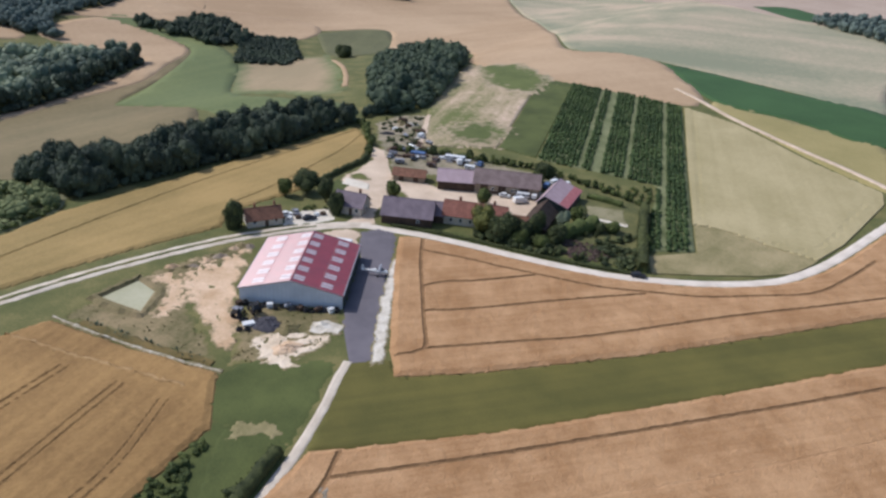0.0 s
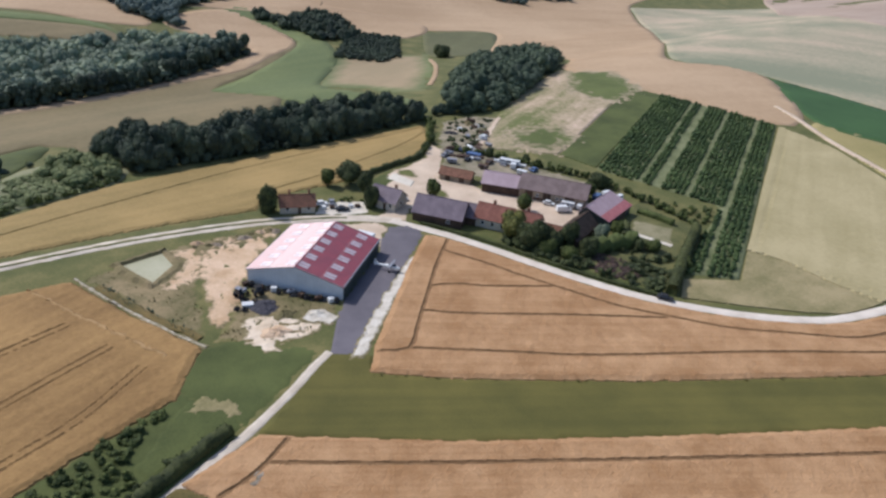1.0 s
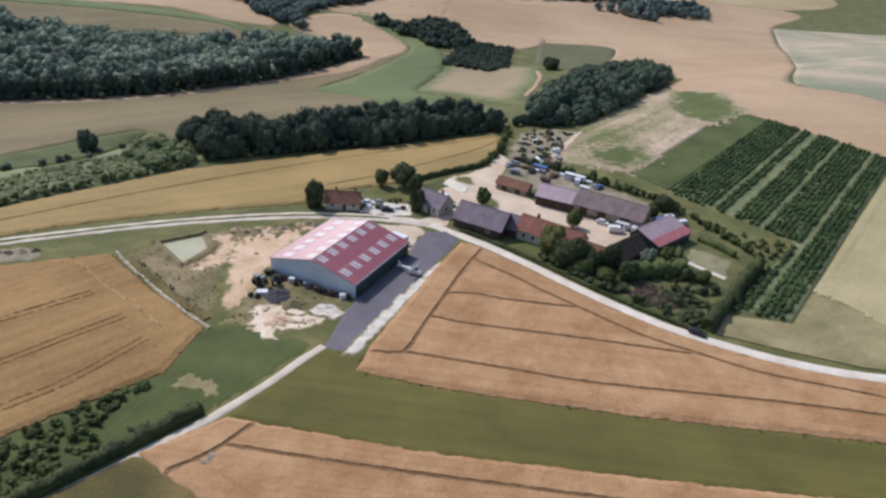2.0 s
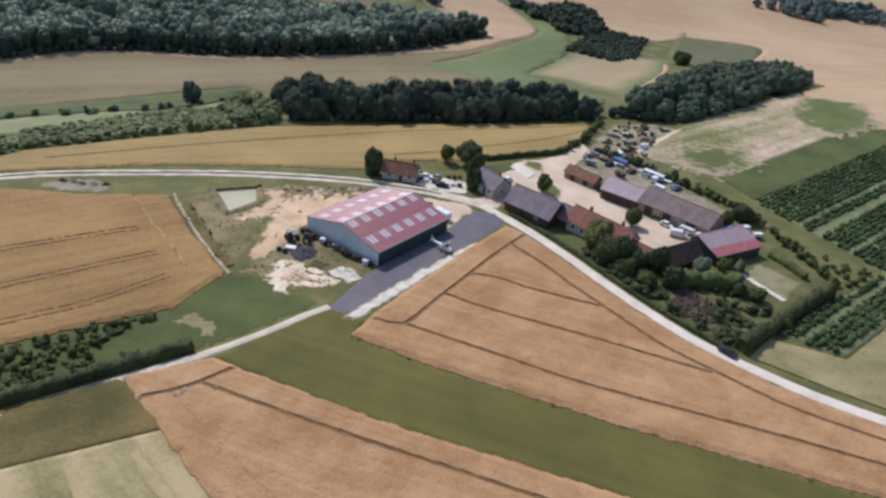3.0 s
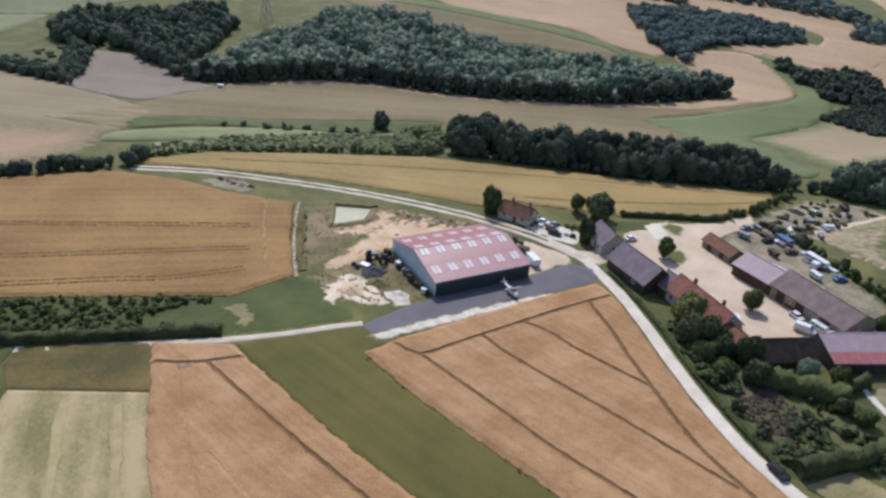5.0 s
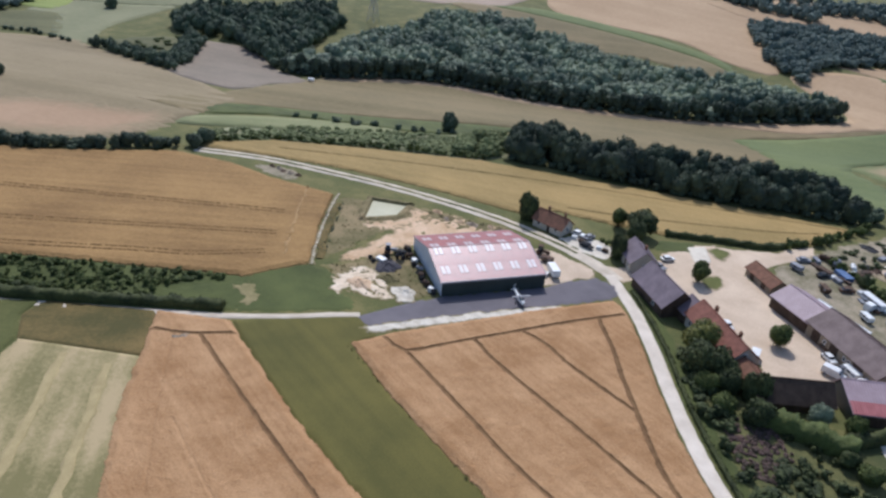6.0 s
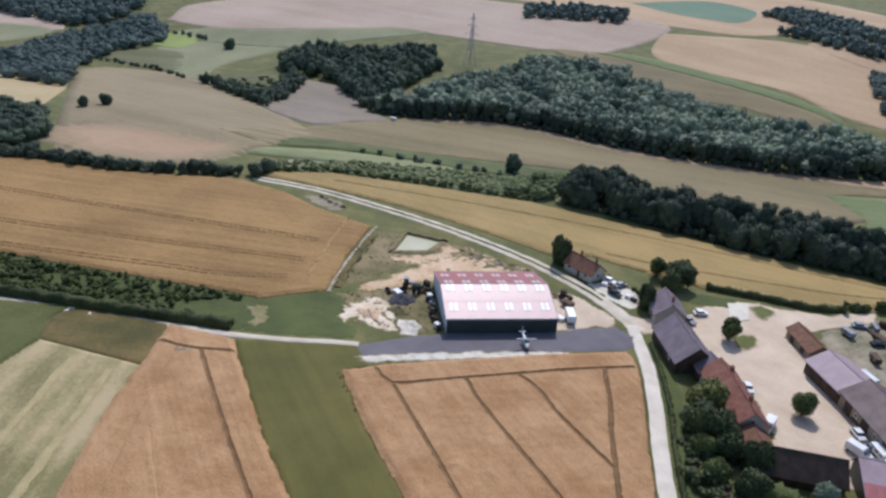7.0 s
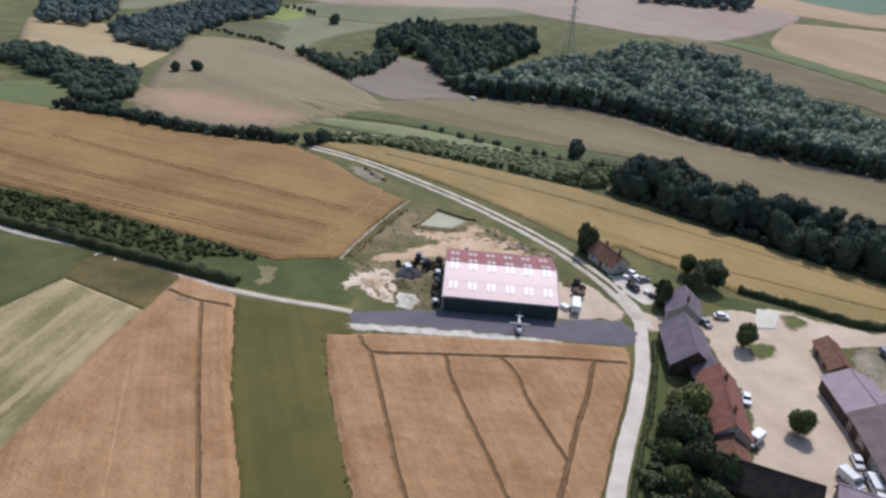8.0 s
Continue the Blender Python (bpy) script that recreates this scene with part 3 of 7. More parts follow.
field("wheat_field", [(-104.5, 127.5), (-100.7, 151.1), (-82.5, 180), (-59, 214), (-33.5, 235.5), (-10, 257), (14.2, 276.6), (37.5, 294), (40.5, 272), (35.4, 251), (25.0, 238.6), (16.9, 228.2), (5.2, 218.6), (-10.2, 208.0), (-12.0, 196.5), (-28.0, 187.4), (-44.0, 177.4), (-66.6, 160.7), (-85.2, 142.2), (-99.4, 125.8)],
      0.7, WHEAT_VALLEY, 0.6, "yellowing wheat field between the road and the wood", lines=F_LINES, line_width=0.6, rough=0.045, ragged=0.25, seed=13, lines_at=0.4)
field("barley_field", [(199, 312), (210.4, 286), (214.6, 238), (221.5, 206), (214, 196.6), (176, 170), (160, 161.4), (152, 170), (142, 184), (134.4, 188.6), (140, 199), (160, 238)],
      0.5, PALE_CROP, 1.6, "pale greenish barley field inside the road bend", rough=0.05, seed=14, lines=[[(150, 177), (158, 168), (170, 171), (207, 198)], [(138, 190), (164, 238), (200, 306)]], line_width=1.2, lines_at=0.35)
field("dry_meadow", [(58.5, 266), (74, 321), (86, 352), (117.4, 417), (144.2, 366.0), (90.0, 263.4)], 0.2, PATCHY, 2.0, "patchy dry meadow behind the farm", rough=0.05)
for _patch, _seed in (([(69.8, 288.0), (84.2, 296.9), (100.0, 298.3), (104.3, 280.0), (90.0, 263.0), (72.3, 266.5)], 95), ([(117.0, 410.1), (146.2, 410.2), (152.2, 365.0), (133.3, 333.5), (117.7, 339.6), (108.6, 359.8)], 96)):
    field("meadow_patch", _patch, 0.32, GREEN_PATCH, 1.2, "green patch in the dry meadow", "grass", rough=0.03, ragged=4.0, fade=16.0, seed=_seed)
field("green_plot", [(90.8, 262.6), (144.8, 365.4), (157.0, 353.8), (102.0, 251.2)], 0.3, MEADOW, 1.6, "green grass plot beside the shrub rows", rough=0.05)
field("orchard_grass", [(102.2, 249.4), (157.5, 353.2), (178, 337), (198, 312.6), (160, 239), (124.6, 170.2), (110.4, 172.2), (126, 200), (138.6, 220.4), (117, 238)], 0.18, ALLEY, 1.6, "grass alleys between the shrub rows", "grass", rough=0.05)

def far_field(name, outline, mat, label, lift):
    """A field of the distance with softly curved edges."""
    return field(name, spline(outline + outline[:1], 9.0)[:-1], lift * 0.42, mat, 5.0, label, rough=0.03)


far_field("crop_field", [(-175, 118), (-142, 138), (-164, 154), (-143, 201), (-109, 270), (-85, 255), (-58, 262), (-30, 290), (-33, 360), (-50, 385), (-76, 387), (-62, 440), (-52, 480), (-50, 524), (-69, 561), (-121, 604), (-132, 603), (-148, 548), (-75, 497), (-103, 408), (-132, 364), (-167, 328), (-208, 300), (-231, 267), (-236, 228), (-207, 186)], FAR_OLIVE, "olive tan crop on the valley floor", 0.4)
far_field("crop_strip", [(-208, 300), (-231, 267), (-236, 230), (-226, 240), (-222, 263), (-203, 292), (-164, 319), (-127, 355), (-97, 400), (-70, 440), (-62, 478), (-52, 526), (-70, 563), (-121, 604), (-150, 545), (-77, 497), (-103, 408), (-132, 364), (-167, 328)], FAR_TAN, "tan stubble strip along the wood", 0.55)
far_field("green_crop", [(-76, 387), (-62, 440), (-50, 524), (-69, 561), (-120, 605), (-103, 619), (-47, 570), (-19, 498), (-18, 397), (8, 376), (34, 345), (30, 322), (-10, 330), (-33, 360)], FAR_GREEN, "green crop in the valley bend", 0.5)
field("tan_plot", [(-19, 497), (42, 523), (45, 449), (37, 375), (8, 388), (-18, 397)], 0.25, TAN_PLOT, 4.0, "tan plot in the valley", rough=0.03, ragged=2.0, fade=13.0, seed=29)
far_field("meadow", [(39, 604), (99, 627), (87, 530), (57, 514), (42, 526)], FAR_MEADOW, "dull green meadow behind the copse", 0.4)
far_field("ripe_field", [(87, 530), (135, 487), (120, 420), (145.5, 367.5), (158, 355), (199, 315), (212, 320), (222, 338), (236, 408), (222, 434), (192, 452), (223, 560), (244, 660), (276, 852), (330, 1000), (60, 960), (-60, 760), (-50, 662), (-1, 661), (40, 616), (99, 628)], FAR_TAN, "wide ripe tan field on the plateau", 0.5)
far_field("tan_strip", [(-150, 600), (-128, 642), (-110, 692), (-70, 660), (-62, 622), (-95, 613), (-122, 606)], FAR_TAN, "tan stubble between the far woods", 0.5)
far_field("tan_strip", [(-42, 638), (-8, 582), (22, 574), (42, 606), (38, 642), (0, 664), (-52, 664)], FAR_TAN, "tan stubble beside the valley copse", 0.6)
far_field("sage_field", [(276, 852), (244, 659), (224, 560), (195, 453), (222, 434), (238, 412), (260, 378), (282, 341), (305, 300), (339, 338), (430, 430), (560, 640), (500, 900)], FAR_PALE, "pale sage green field on the plateau", 0.45)
far_field("pink_field", [(432, 820), (452, 720), (466, 640), (500, 560), (530, 520), (640, 600), (800, 760), (760, 1000), (560, 1100)], FAR_PINK, "pinkish stubble field behind the sage field", 0.7)
far_field("teal_field", [(486, 690), (482, 604), (520, 606), (534, 690)], DEEP_GREEN, "small dark green field beside the far wood", 0.9)
far_field("beet_field", [(237, 410), (221, 323), (243, 290), (262, 250), (304, 298), (280, 340), (260, 377)], DEEP_GREEN, "dark green beet field", 0.5)
far_field("olive_field", [(213, 305), (221, 322), (243, 289.5), (261.5, 249.6), (228, 208), (224, 206), (217.5, 238)], OLIVE_YELLOW, "yellow olive field by the path", 0.45)
far_field("stubble_field", [(-158, 55), (-212, 55), (-370, 61), (-358, 119), (-338, 125), (-258, 148), (-182, 163), (-165, 153), (-142, 137), (-129, 114), (-125, 83)], FAR_BROWN, "greyish brown field behind the hedge", 0.4)
far_field("barley_field", [(-368.0, -43.0), (-378.0, -10.0), (-367.0, 8.0), (-326.0, 15.0), (-301.0, 32.0), (-298.0, 52.0), (-218.0, 47.0), (-216.0, 28.0), (-247.0, 11.0), (-258.0, -16.0)], FAR_CREAM, "cream barley field on the slope", 0.45)
far_field("green_field", [(-422.0, 64.0), (-456.0, 77.0), (-448.0, 102.0), (-439.0, 123.0), (-372.0, 110.0)], FAR_MEADOW, "dull green field above the hedge line", 0.4)
far_field("stubble_field", [(-439.0, 123.0), (-372.0, 110.0), (-342.0, 126.0), (-386.0, 144.0), (-428.0, 183.0), (-444.0, 204.0), (-460.0, 170.0), (-481.0, 137.0), (-452.0, 103.0)], FAR_SAGE, "grey green field above the hedge line", 0.4)
far_field("bright_field", [(-472.0, 101.0), (-515.0, 117.0), (-489.0, 140.0), (-453.0, 120.0)], FAR_LIME, "small bright green field between copses", 0.6)
far_field("pink_field", [(-566, 120), (-649, 164), (-700, 330), (-560, 520), (-456, 590), (-380, 470), (-400, 413), (-475, 339), (-503, 312), (-507, 216), (-529, 153)], FAR_PINK, "pinkish stubble field on the hill", 0.45)
far_field("crop_field", [(-529, 152), (-507, 215), (-503, 311), (-475, 338), (-452, 250), (-446, 205), (-462, 170), (-483, 138), (-515, 118)], FAR_SAGE, "dull green field behind the copses", 0.45)
far_field("pink_field", [(-654.0, -102.0), (-654.0, -44.0), (-602.0, 16.0), (-553.0, 38.0), (-532.0, 31.0), (-559.0, 1.0), (-579.0, -85.0)], FAR_PINK, "pale pink field before the skyline wood", 0.45)
far_field("green_field", [(-579.0, -85.0), (-559.0, 1.0), (-532.0, 31.0), (-494.0, 13.0), (-478.0, -11.0), (-533.0, -18.0), (-531.0, -74.0)], FAR_SAGE, "green strip before the skyline wood", 0.45)
far_field("tan_field", [(-361, 676), (-312, 664), (-268, 664), (-224, 690), (-190, 722), (-120, 735), (-95, 655), (-60, 600), (-50, 662), (-62, 760), (-100, 800), (-200, 820), (-260, 780), (-400, 850)], FAR_TAN, "tan field behind the far copse", 0.5)
far_field("green_field", [(-176.0, -16.0), (-178.0, 19.0), (-141.0, 29.0), (-155.0, -10.0)], FAR_GREEN, "bright green plot beside the round copse", 0.5)
far_field("mauve_field", [(-341, 194), (-314, 215), (-262, 213), (-226, 217), (-212, 190), (-200, 168), (-256, 150)], PURPLE_GREY, "grey mauve stubble below the woods", 0.5)
far_field("copse_floor", [(-334, 127), (-262, 148), (-280, 155), (-332, 182), (-350, 186), (-356, 152)], FAR_MEADOW, "olive grass inside the wedge-shaped copse", 0.6)
far_field("pale_strip", [(-400, 415), (-350, 495), (-196, 524), (-160, 486), (-191, 513), (-331, 478), (-394, 443)], FAR_GREEN, "green grass strip on the slope", 0.5)
far_field("brown_field", [(-398, 420), (-394, 441), (-331, 476), (-191, 511), (-161, 484), (-223, 467), (-251, 426), (-318, 428)], FAR_OLIVE, "brown field above the wood", 0.55)
far_field("cream_field", [(-430, 560), (-361, 670), (-268, 660), (-207, 597), (-155, 538), (-190, 524), (-246, 530), (-350, 498)], FAR_TAN, "tan ripe field on the far slope", 0.45)
far_field("ripe_field", [(-800, 420), (-560, 530), (-440, 600), (-400, 690), (-500, 980), (-900, 900)], FAR_TAN, "tan field near the skyline", 0.45)
far_field("cream_field", [(-110, 880), (20, 912), (130, 956), (330, 1010), (420, 1200), (100, 1400), (-260, 1200)], FAR_CREAM, "pale cream field near the skyline", 0.6)
far_field("teal_field", [(-612, 655), (-536, 655), (-491, 671), (-470, 690), (-500, 742), (-560, 800), (-635, 790)], FAR_TEAL, "blue green field near the skyline", 0.9)
far_field("scrub_grass", [(-142, 138), (-164, 153.5), (-143, 200), (-109, 268), (-101, 240), (-104, 216), (-133, 176)], MEADOW, "dark green strip in the valley", 0.7)
far_field("scrub_floor", [(-114, 126), (-103.8, 128), (-100.8, 152), (-83, 184), (-59, 217), (-66, 236), (-83, 243), (-99, 238), (-99, 197), (-111, 205), (-120, 141)], FAR_SAGE, "pale grass floor under the scrub", 0.35)
far_field("light_grass", [(-139, 132), (-130, 174), (-111, 206), (-99, 197), (-121, 141), (-131, 124)], PALE_GRASS, "pale green rough grass in the valley", 0.55)
field("reddish_stubble", [(-156, 50), (-176, 52), (-180, 74), (-170, 96), (-154, 112), (-146, 126), (-132, 124), (-119, 106), (-118, 88), (-136, 62)], 0.5, RED_STUBBLE, 2.5, "reddish tan stubble thinning into the olive field", rough=0.03, ragged=2.5, fade=16.0, seed=19)
ribbon("field_path", [(212, 345), (213.6, 324), (213.8, 294), (218.6, 258), (224.2, 230), (226.8, 212), (229, 196)], 2.8, 0.62, YARD, "pale dirt path between fields", "path", step=5)
ribbon("field_path", [(44, 500), (47, 470), (46, 430), (42, 395)], 3.2, 0.4, FAR_TAN, "bare tan path at the plot edge", "path", step=5)

# ---- roads, tarmac, yard ----
field("tarmac_apron", [(17.4, 125.6), (23.4, 126.4), (24.6, 132), (28.9, 150), (32.8, 168), (37.4, 186.4), (36.6, 190.3), (33.0, 192.2), (27.6, 190.4), (26.0, 182), (25.8, 175.3), (18.4, 147.6)], 0.11, TARMAC, 0.8, "grey tarmac apron beside the red hangar", "tarmac", ragged=0.15)
field("chalk_strip", [(21.9, 124.6), (25.4, 125.4), (27.2, 134), (30.8, 149), (33.7, 160), (36.4, 174.0), (33.8, 172.6), (30.8, 162), (27.5, 150.5), (23.3, 133.0)], 0.17, CHALK, 0.4, "strip of white chalk rubble along the tarmac", "rubble", rough=0.07, ragged=0.35, fade=2.2)
ribbon("road", [(250, 203), (228, 195), (197, 178.4), (174, 165.6), (158, 157.5), (146, 153), (138, 151.2), (124, 151.2), (110, 153.4), (95, 157.8), (82, 164.3), (69, 172.3), (60, 178.4), (54, 182.2), (44, 188), (34, 192.6), (28, 195.2)], 3.4, 0.085, ROAD, "pale worn asphalt country road", edge=0.12)
ribbon("gravel_road", [(31, 195.2), (21.5, 195.6), (8.2, 193.8), (-8.2, 188.9), (-24, 181.6), (-43.5, 170.4), (-63.5, 156.4), (-83, 140.6), (-98, 122.8)], 4.8, 0.065, GRAVEL_ROAD, "double-rutted gravel farm road")
ribbon("verge", [(15, 195.2), (8.2, 193.9), (-8.2, 189.0), (-24, 181.7), (-43.5, 170.5), (-63.5, 156.5), (-83, 140.7), (-98, 122.9)], 1.3, 0.15, GRASS, "grass strip between the wheel ruts", "grass", edge=0.3)
ribbon("white_track", [(17.6, 127.0), (14.6, 120.4), (12.2, 114.0), (6.2, 101.2), (-0.4, 90.2), (-7.8, 78.2), (-17.0, 63.6), (-29.3, 43.6), (-45, 18), (-70, -20)], 2.2, 0.12, GRAVEL_ROAD, "white chalk farm track", "track", edge=0.1)
field("farmyard", [(22, 196), (25.5, 193.0), (33, 195.5), (33.6, 204), (36, 208), (53, 203.6), (56, 205), (72, 197.5), (80.2, 189.5), (90, 199.5), (96, 214), (92, 219.5), (86, 216.2), (71, 220.6), (57, 224.8), (54.5, 229), (44, 231), (44.5, 248), (45.5, 262), (40.6, 268), (38.0, 252), (33, 243.4), (27.0, 236), (23, 226), (27.4, 213), (31.2, 208.0)], 0.03, YARD, 0.8, "pale trodden earth of the farmyard", "yard", ragged=0.5)
field("junction_earth", [(25.4, 174.4), (26, 182), (27.6, 190.6), (24, 193.4), (12, 190.4), (8.5, 188), (7.5, 180), (12.6, 178.2)], 0.045, YARD, 0.7, "bare earth beside the hangar and junction", "earth", ragged=0.5)
field("concrete_slab", [(25.4, 228.6), (27.4, 234.2), (34.6, 228.0), (33.6, 222.6)], 0.16, CONCRETE, 0.5, "pale concrete slab in the yard", "slab")
field("sand_patch", [(-19.0, 159.1), (-20.4, 167.6), (-18.8, 176.0), (-10.6, 179.9), (-5.3, 186.4), (-4.0, 180.5), (-5.7, 163.5), (-6.2, 152.6), (-4.7, 142.7), (-5.4, 135.6), (-8.2, 133.1), (-11.3, 139.9), (-14.3, 148.4)], 0.09, SAND, 0.6, "bare orange sandy earth beside the hangar", "earth", rough=0.09, ragged=1.5, fade=4.0)
field("sand_patch", [(-30.4, 168.6), (-24.2, 163.4), (-23.4, 157), (-25.8, 149.8), (-22.6, 147.6), (-17.6, 152.4), (-15.4, 160.6), (-17.6, 168.4), (-22, 171.6)], 0.075, SAND, 0.6, "orange bare earth between pond and hangar", "earth", rough=0.06, ragged=1.6, fade=4.5, seed=28)
field("sand_patch", [(-2.7, 134.4), (-1.7, 139.1), (4.9, 140.3), (10.4, 138.3), (15.7, 138.2), (13.2, 133.5), (8.8, 130.6), (5.6, 125.3), (1.5, 126.9), (-1.5, 130.1)], 0.12, SAND_PALE, 0.45, "pale sand patch in front of the hangar", "earth", rough=0.10, ragged=1.1, seed=22, fade=2.6)
field("chalk_heap", [(9.2, 138.4), (9.9, 142.6), (13.2, 143.2), (18.0, 141.8), (18.0, 137.5), (15.4, 137.8), (12.2, 137.7)], 0.24, CHALK, 0.4, "spread of white chalk in front of the hangar", "rubble", rough=0.14, ragged=0.7, seed=23, fade=1.5)
field("weedy_ground", [(-5, 154), (18, 147), (17.6, 142), (14, 135), (9, 130), (2, 127.6), (-7, 128), (-5.5, 143)], 0.06, EARTH, 0.7, "weedy earth in front of the hangar", "earth", rough=0.02, ragged=1.2, seed=24, fade=5.0)
field("weedy_ground", [(-44, 150.4), (-37.8, 159), (-30, 167.5), (-20, 176), (-11.5, 170.5), (-21, 163), (-16, 149), (-10.4, 136), (-9.6, 128.4), (-27, 139.2)], 0.035, EARTH, 0.9, "weedy sloping ground round the pond", "earth", rough=0.02, ragged=1.0, seed=25, fade=4.0)
field("rubble_spread", [(-25, 172.6), (-16, 178.6), (-6, 186), (-3.4, 186), (-7, 177), (-13, 171.5), (-21, 166)], 0.10, EARTH, 0.6, "rubble and weeds behind the hangar", "rubble", rough=0.15, ragged=1.0, seed=26)
field("dirt_bay", [(-78, 137.5), (-70, 145.5), (-62, 146.6), (-60, 141), (-66, 138), (-76, 134.6)], 0.12, SCRAP_SOIL, 0.8, "bare grey earth bay beside the road", "earth", rough=0.06, ragged=0.8, seed=27)
ribbon("chalk_bank", [(-45.6, 151.4), (-35, 143.2), (-25.2, 136.6), (-16, 130.8), (-8.0, 126.4)], 1.3, 0.2, CHALK, "pale chalky bank along the wheat", "bank", edge=0.5, cover=0.24)
ribbon("ditch_weeds", [(-39, 148.2), (-29, 141.0), (-20, 135.0), (-10, 129.6)], 2.2, 0.35, FALLOW, "dark weedy ditch beside the bank", "ditch", edge=0.6)
field("lawn", [(18.6, 224.2), (24.4, 233.0), (28.6, 228.4), (22.6, 218.0)], 0.12, MEADOW, 0.7, "green lawn by the hedge", "grass", ragged=0.3)
field("lawn", [(35, 196.2), (37, 197.8), (48, 192.0), (56.4, 187.8), (64, 181.6), (78, 173.2), (90, 166.4), (104, 160.2), (103, 158.4), (96, 159.6), (83, 166.2), (70, 174.0), (61, 180.2), (55, 184), (45, 189.4), (36, 193.6)], 0.10, MEADOW, 0.6, "green grass verge between road and farm", "grass", ragged=0.25)
for _lawn, _seed in (([(40.4, 215.9), (39.0, 220.6), (41.1, 224.2), (45.4, 220.3), (46.1, 215.7), (44.1, 214.0)], 91), ([(28.9, 232.4), (28.0, 237.9), (32.7, 238.7), (36.0, 235.0), (35.4, 230.6)], 92), ([(42.5, 231.3), (41.8, 234.6), (48.0, 231.3), (51.1, 231.2), (51.4, 228.6), (47.8, 228.7)], 93)):
    field("yard_grass", _lawn, 0.10, YARD_GRASS, 0.5, "patch of green grass in the farmyard", "grass", ragged=0.5, seed=_seed)
field("dry_corner", [(104.6, 158.6), (108.4, 168.6), (125.0, 169.6), (134.6, 188.4), (142.2, 184), (152.4, 170), (160.2, 161.2), (155.5, 158.6), (146.5, 154.8), (136, 154.4), (122, 156)], 0.3, DRY_TAN, 1.0, "dry tan grass corner below the shrub rows", "grass", rough=0.04)
field("garden_ground", [(56, 187.6), (72, 178.0), (86, 170.6), (104.6, 161.0), (110.0, 171.4), (125, 203), (111, 223), (104, 210), (94, 194.6), (80, 184.6), (72, 186)], 0.06, GARDEN, 1.0, "garden ground with rough grass", "garden", ragged=0.4)
field("garden_lawn", [(101.6, 197.3), (105.2, 206.0), (115.5, 201.3), (111.8, 189.8), (105.1, 192.6)], 0.12, DRY_LAWN, 0.6, "grey green lawn patch in the garden", "grass", ragged=0.4)
ribbon("garden_path", [(100.6, 197.6), (106.4, 193.0), (111.8, 189.2)], 1.7, 0.2, CONCRETE, "pale garden path", "path", step=1.0)
field("orchard_yard", [(112.0, 225.0), (117, 237), (136, 221), (124.6, 204)], 0.12, GRASS, 1.0, "grassy plot behind the garden hedge", "grass", ragged=0.5)

# pond: water sheet with a sloped earth rim
_rim = np.array(POND)
_mid = _rim.mean(0)
pond = new("pond")
tagged(pond, "milky green square pond with bare earth banks", "pond", kind="structure")
bm = bmesh.new()
prism(bm, [tuple(p) for p in _rim], -4.5 - 0.1, -4.5 + 0.20)
part("water", bm, WATER, pond, "still milky pond water")
bm = bmesh.new()
for i in range(4):
    a, b = _rim[i], _rim[(i + 1) % 4]
    steps = 10
    prev = None
    for k in range(steps + 1):
        p = a + (b - a) * k / steps
        out = (p - _mid) / np.hypot(*(p - _mid))
        wob = 0.3 * math.sin(k * 2.1 + i * 1.7)
        ring = [bm.verts.new((*(p - out * 0.4), -4.45)), bm.verts.new((*(p + out * (0.5 + wob * 0.3)), -3.55 + 0.3 * wob if i in (0, 3) else -3.95 + 0.2 * wob)),
                bm.verts.new((*(p + out * (1.7 + wob)), -3.6 + 0.3 * wob if i in (0, 3) else -4.0)), bm.verts.new((*(p + out * (3.0 + wob)), -4.6))]
        if prev:
            for q in range(3):
                bm.faces.new((prev[q], prev[q + 1], ring[q + 1], ring[q]))
        prev = ring
_bank = part("bank", bm, EARTH, pond, "low bare earth bank")
_bank.data.attributes.new("cover", "FLOAT", "POINT").data.foreach_set("value", np.full(len(_bank.data.vertices), 0.5, np.float32))


# ---- plants ----
def ico(sub):
    bm = bmesh.new()
    bmesh.ops.create_icosphere(bm, subdivisions=sub, radius=1.0)
    v = np.array([p.co[:] for p in bm.verts])
    f = np.array([[p.index for p in q.verts] for q in bm.faces])
    bm.free()
    return v, f


ICO1, ICO2 = ico(1), ico(2)


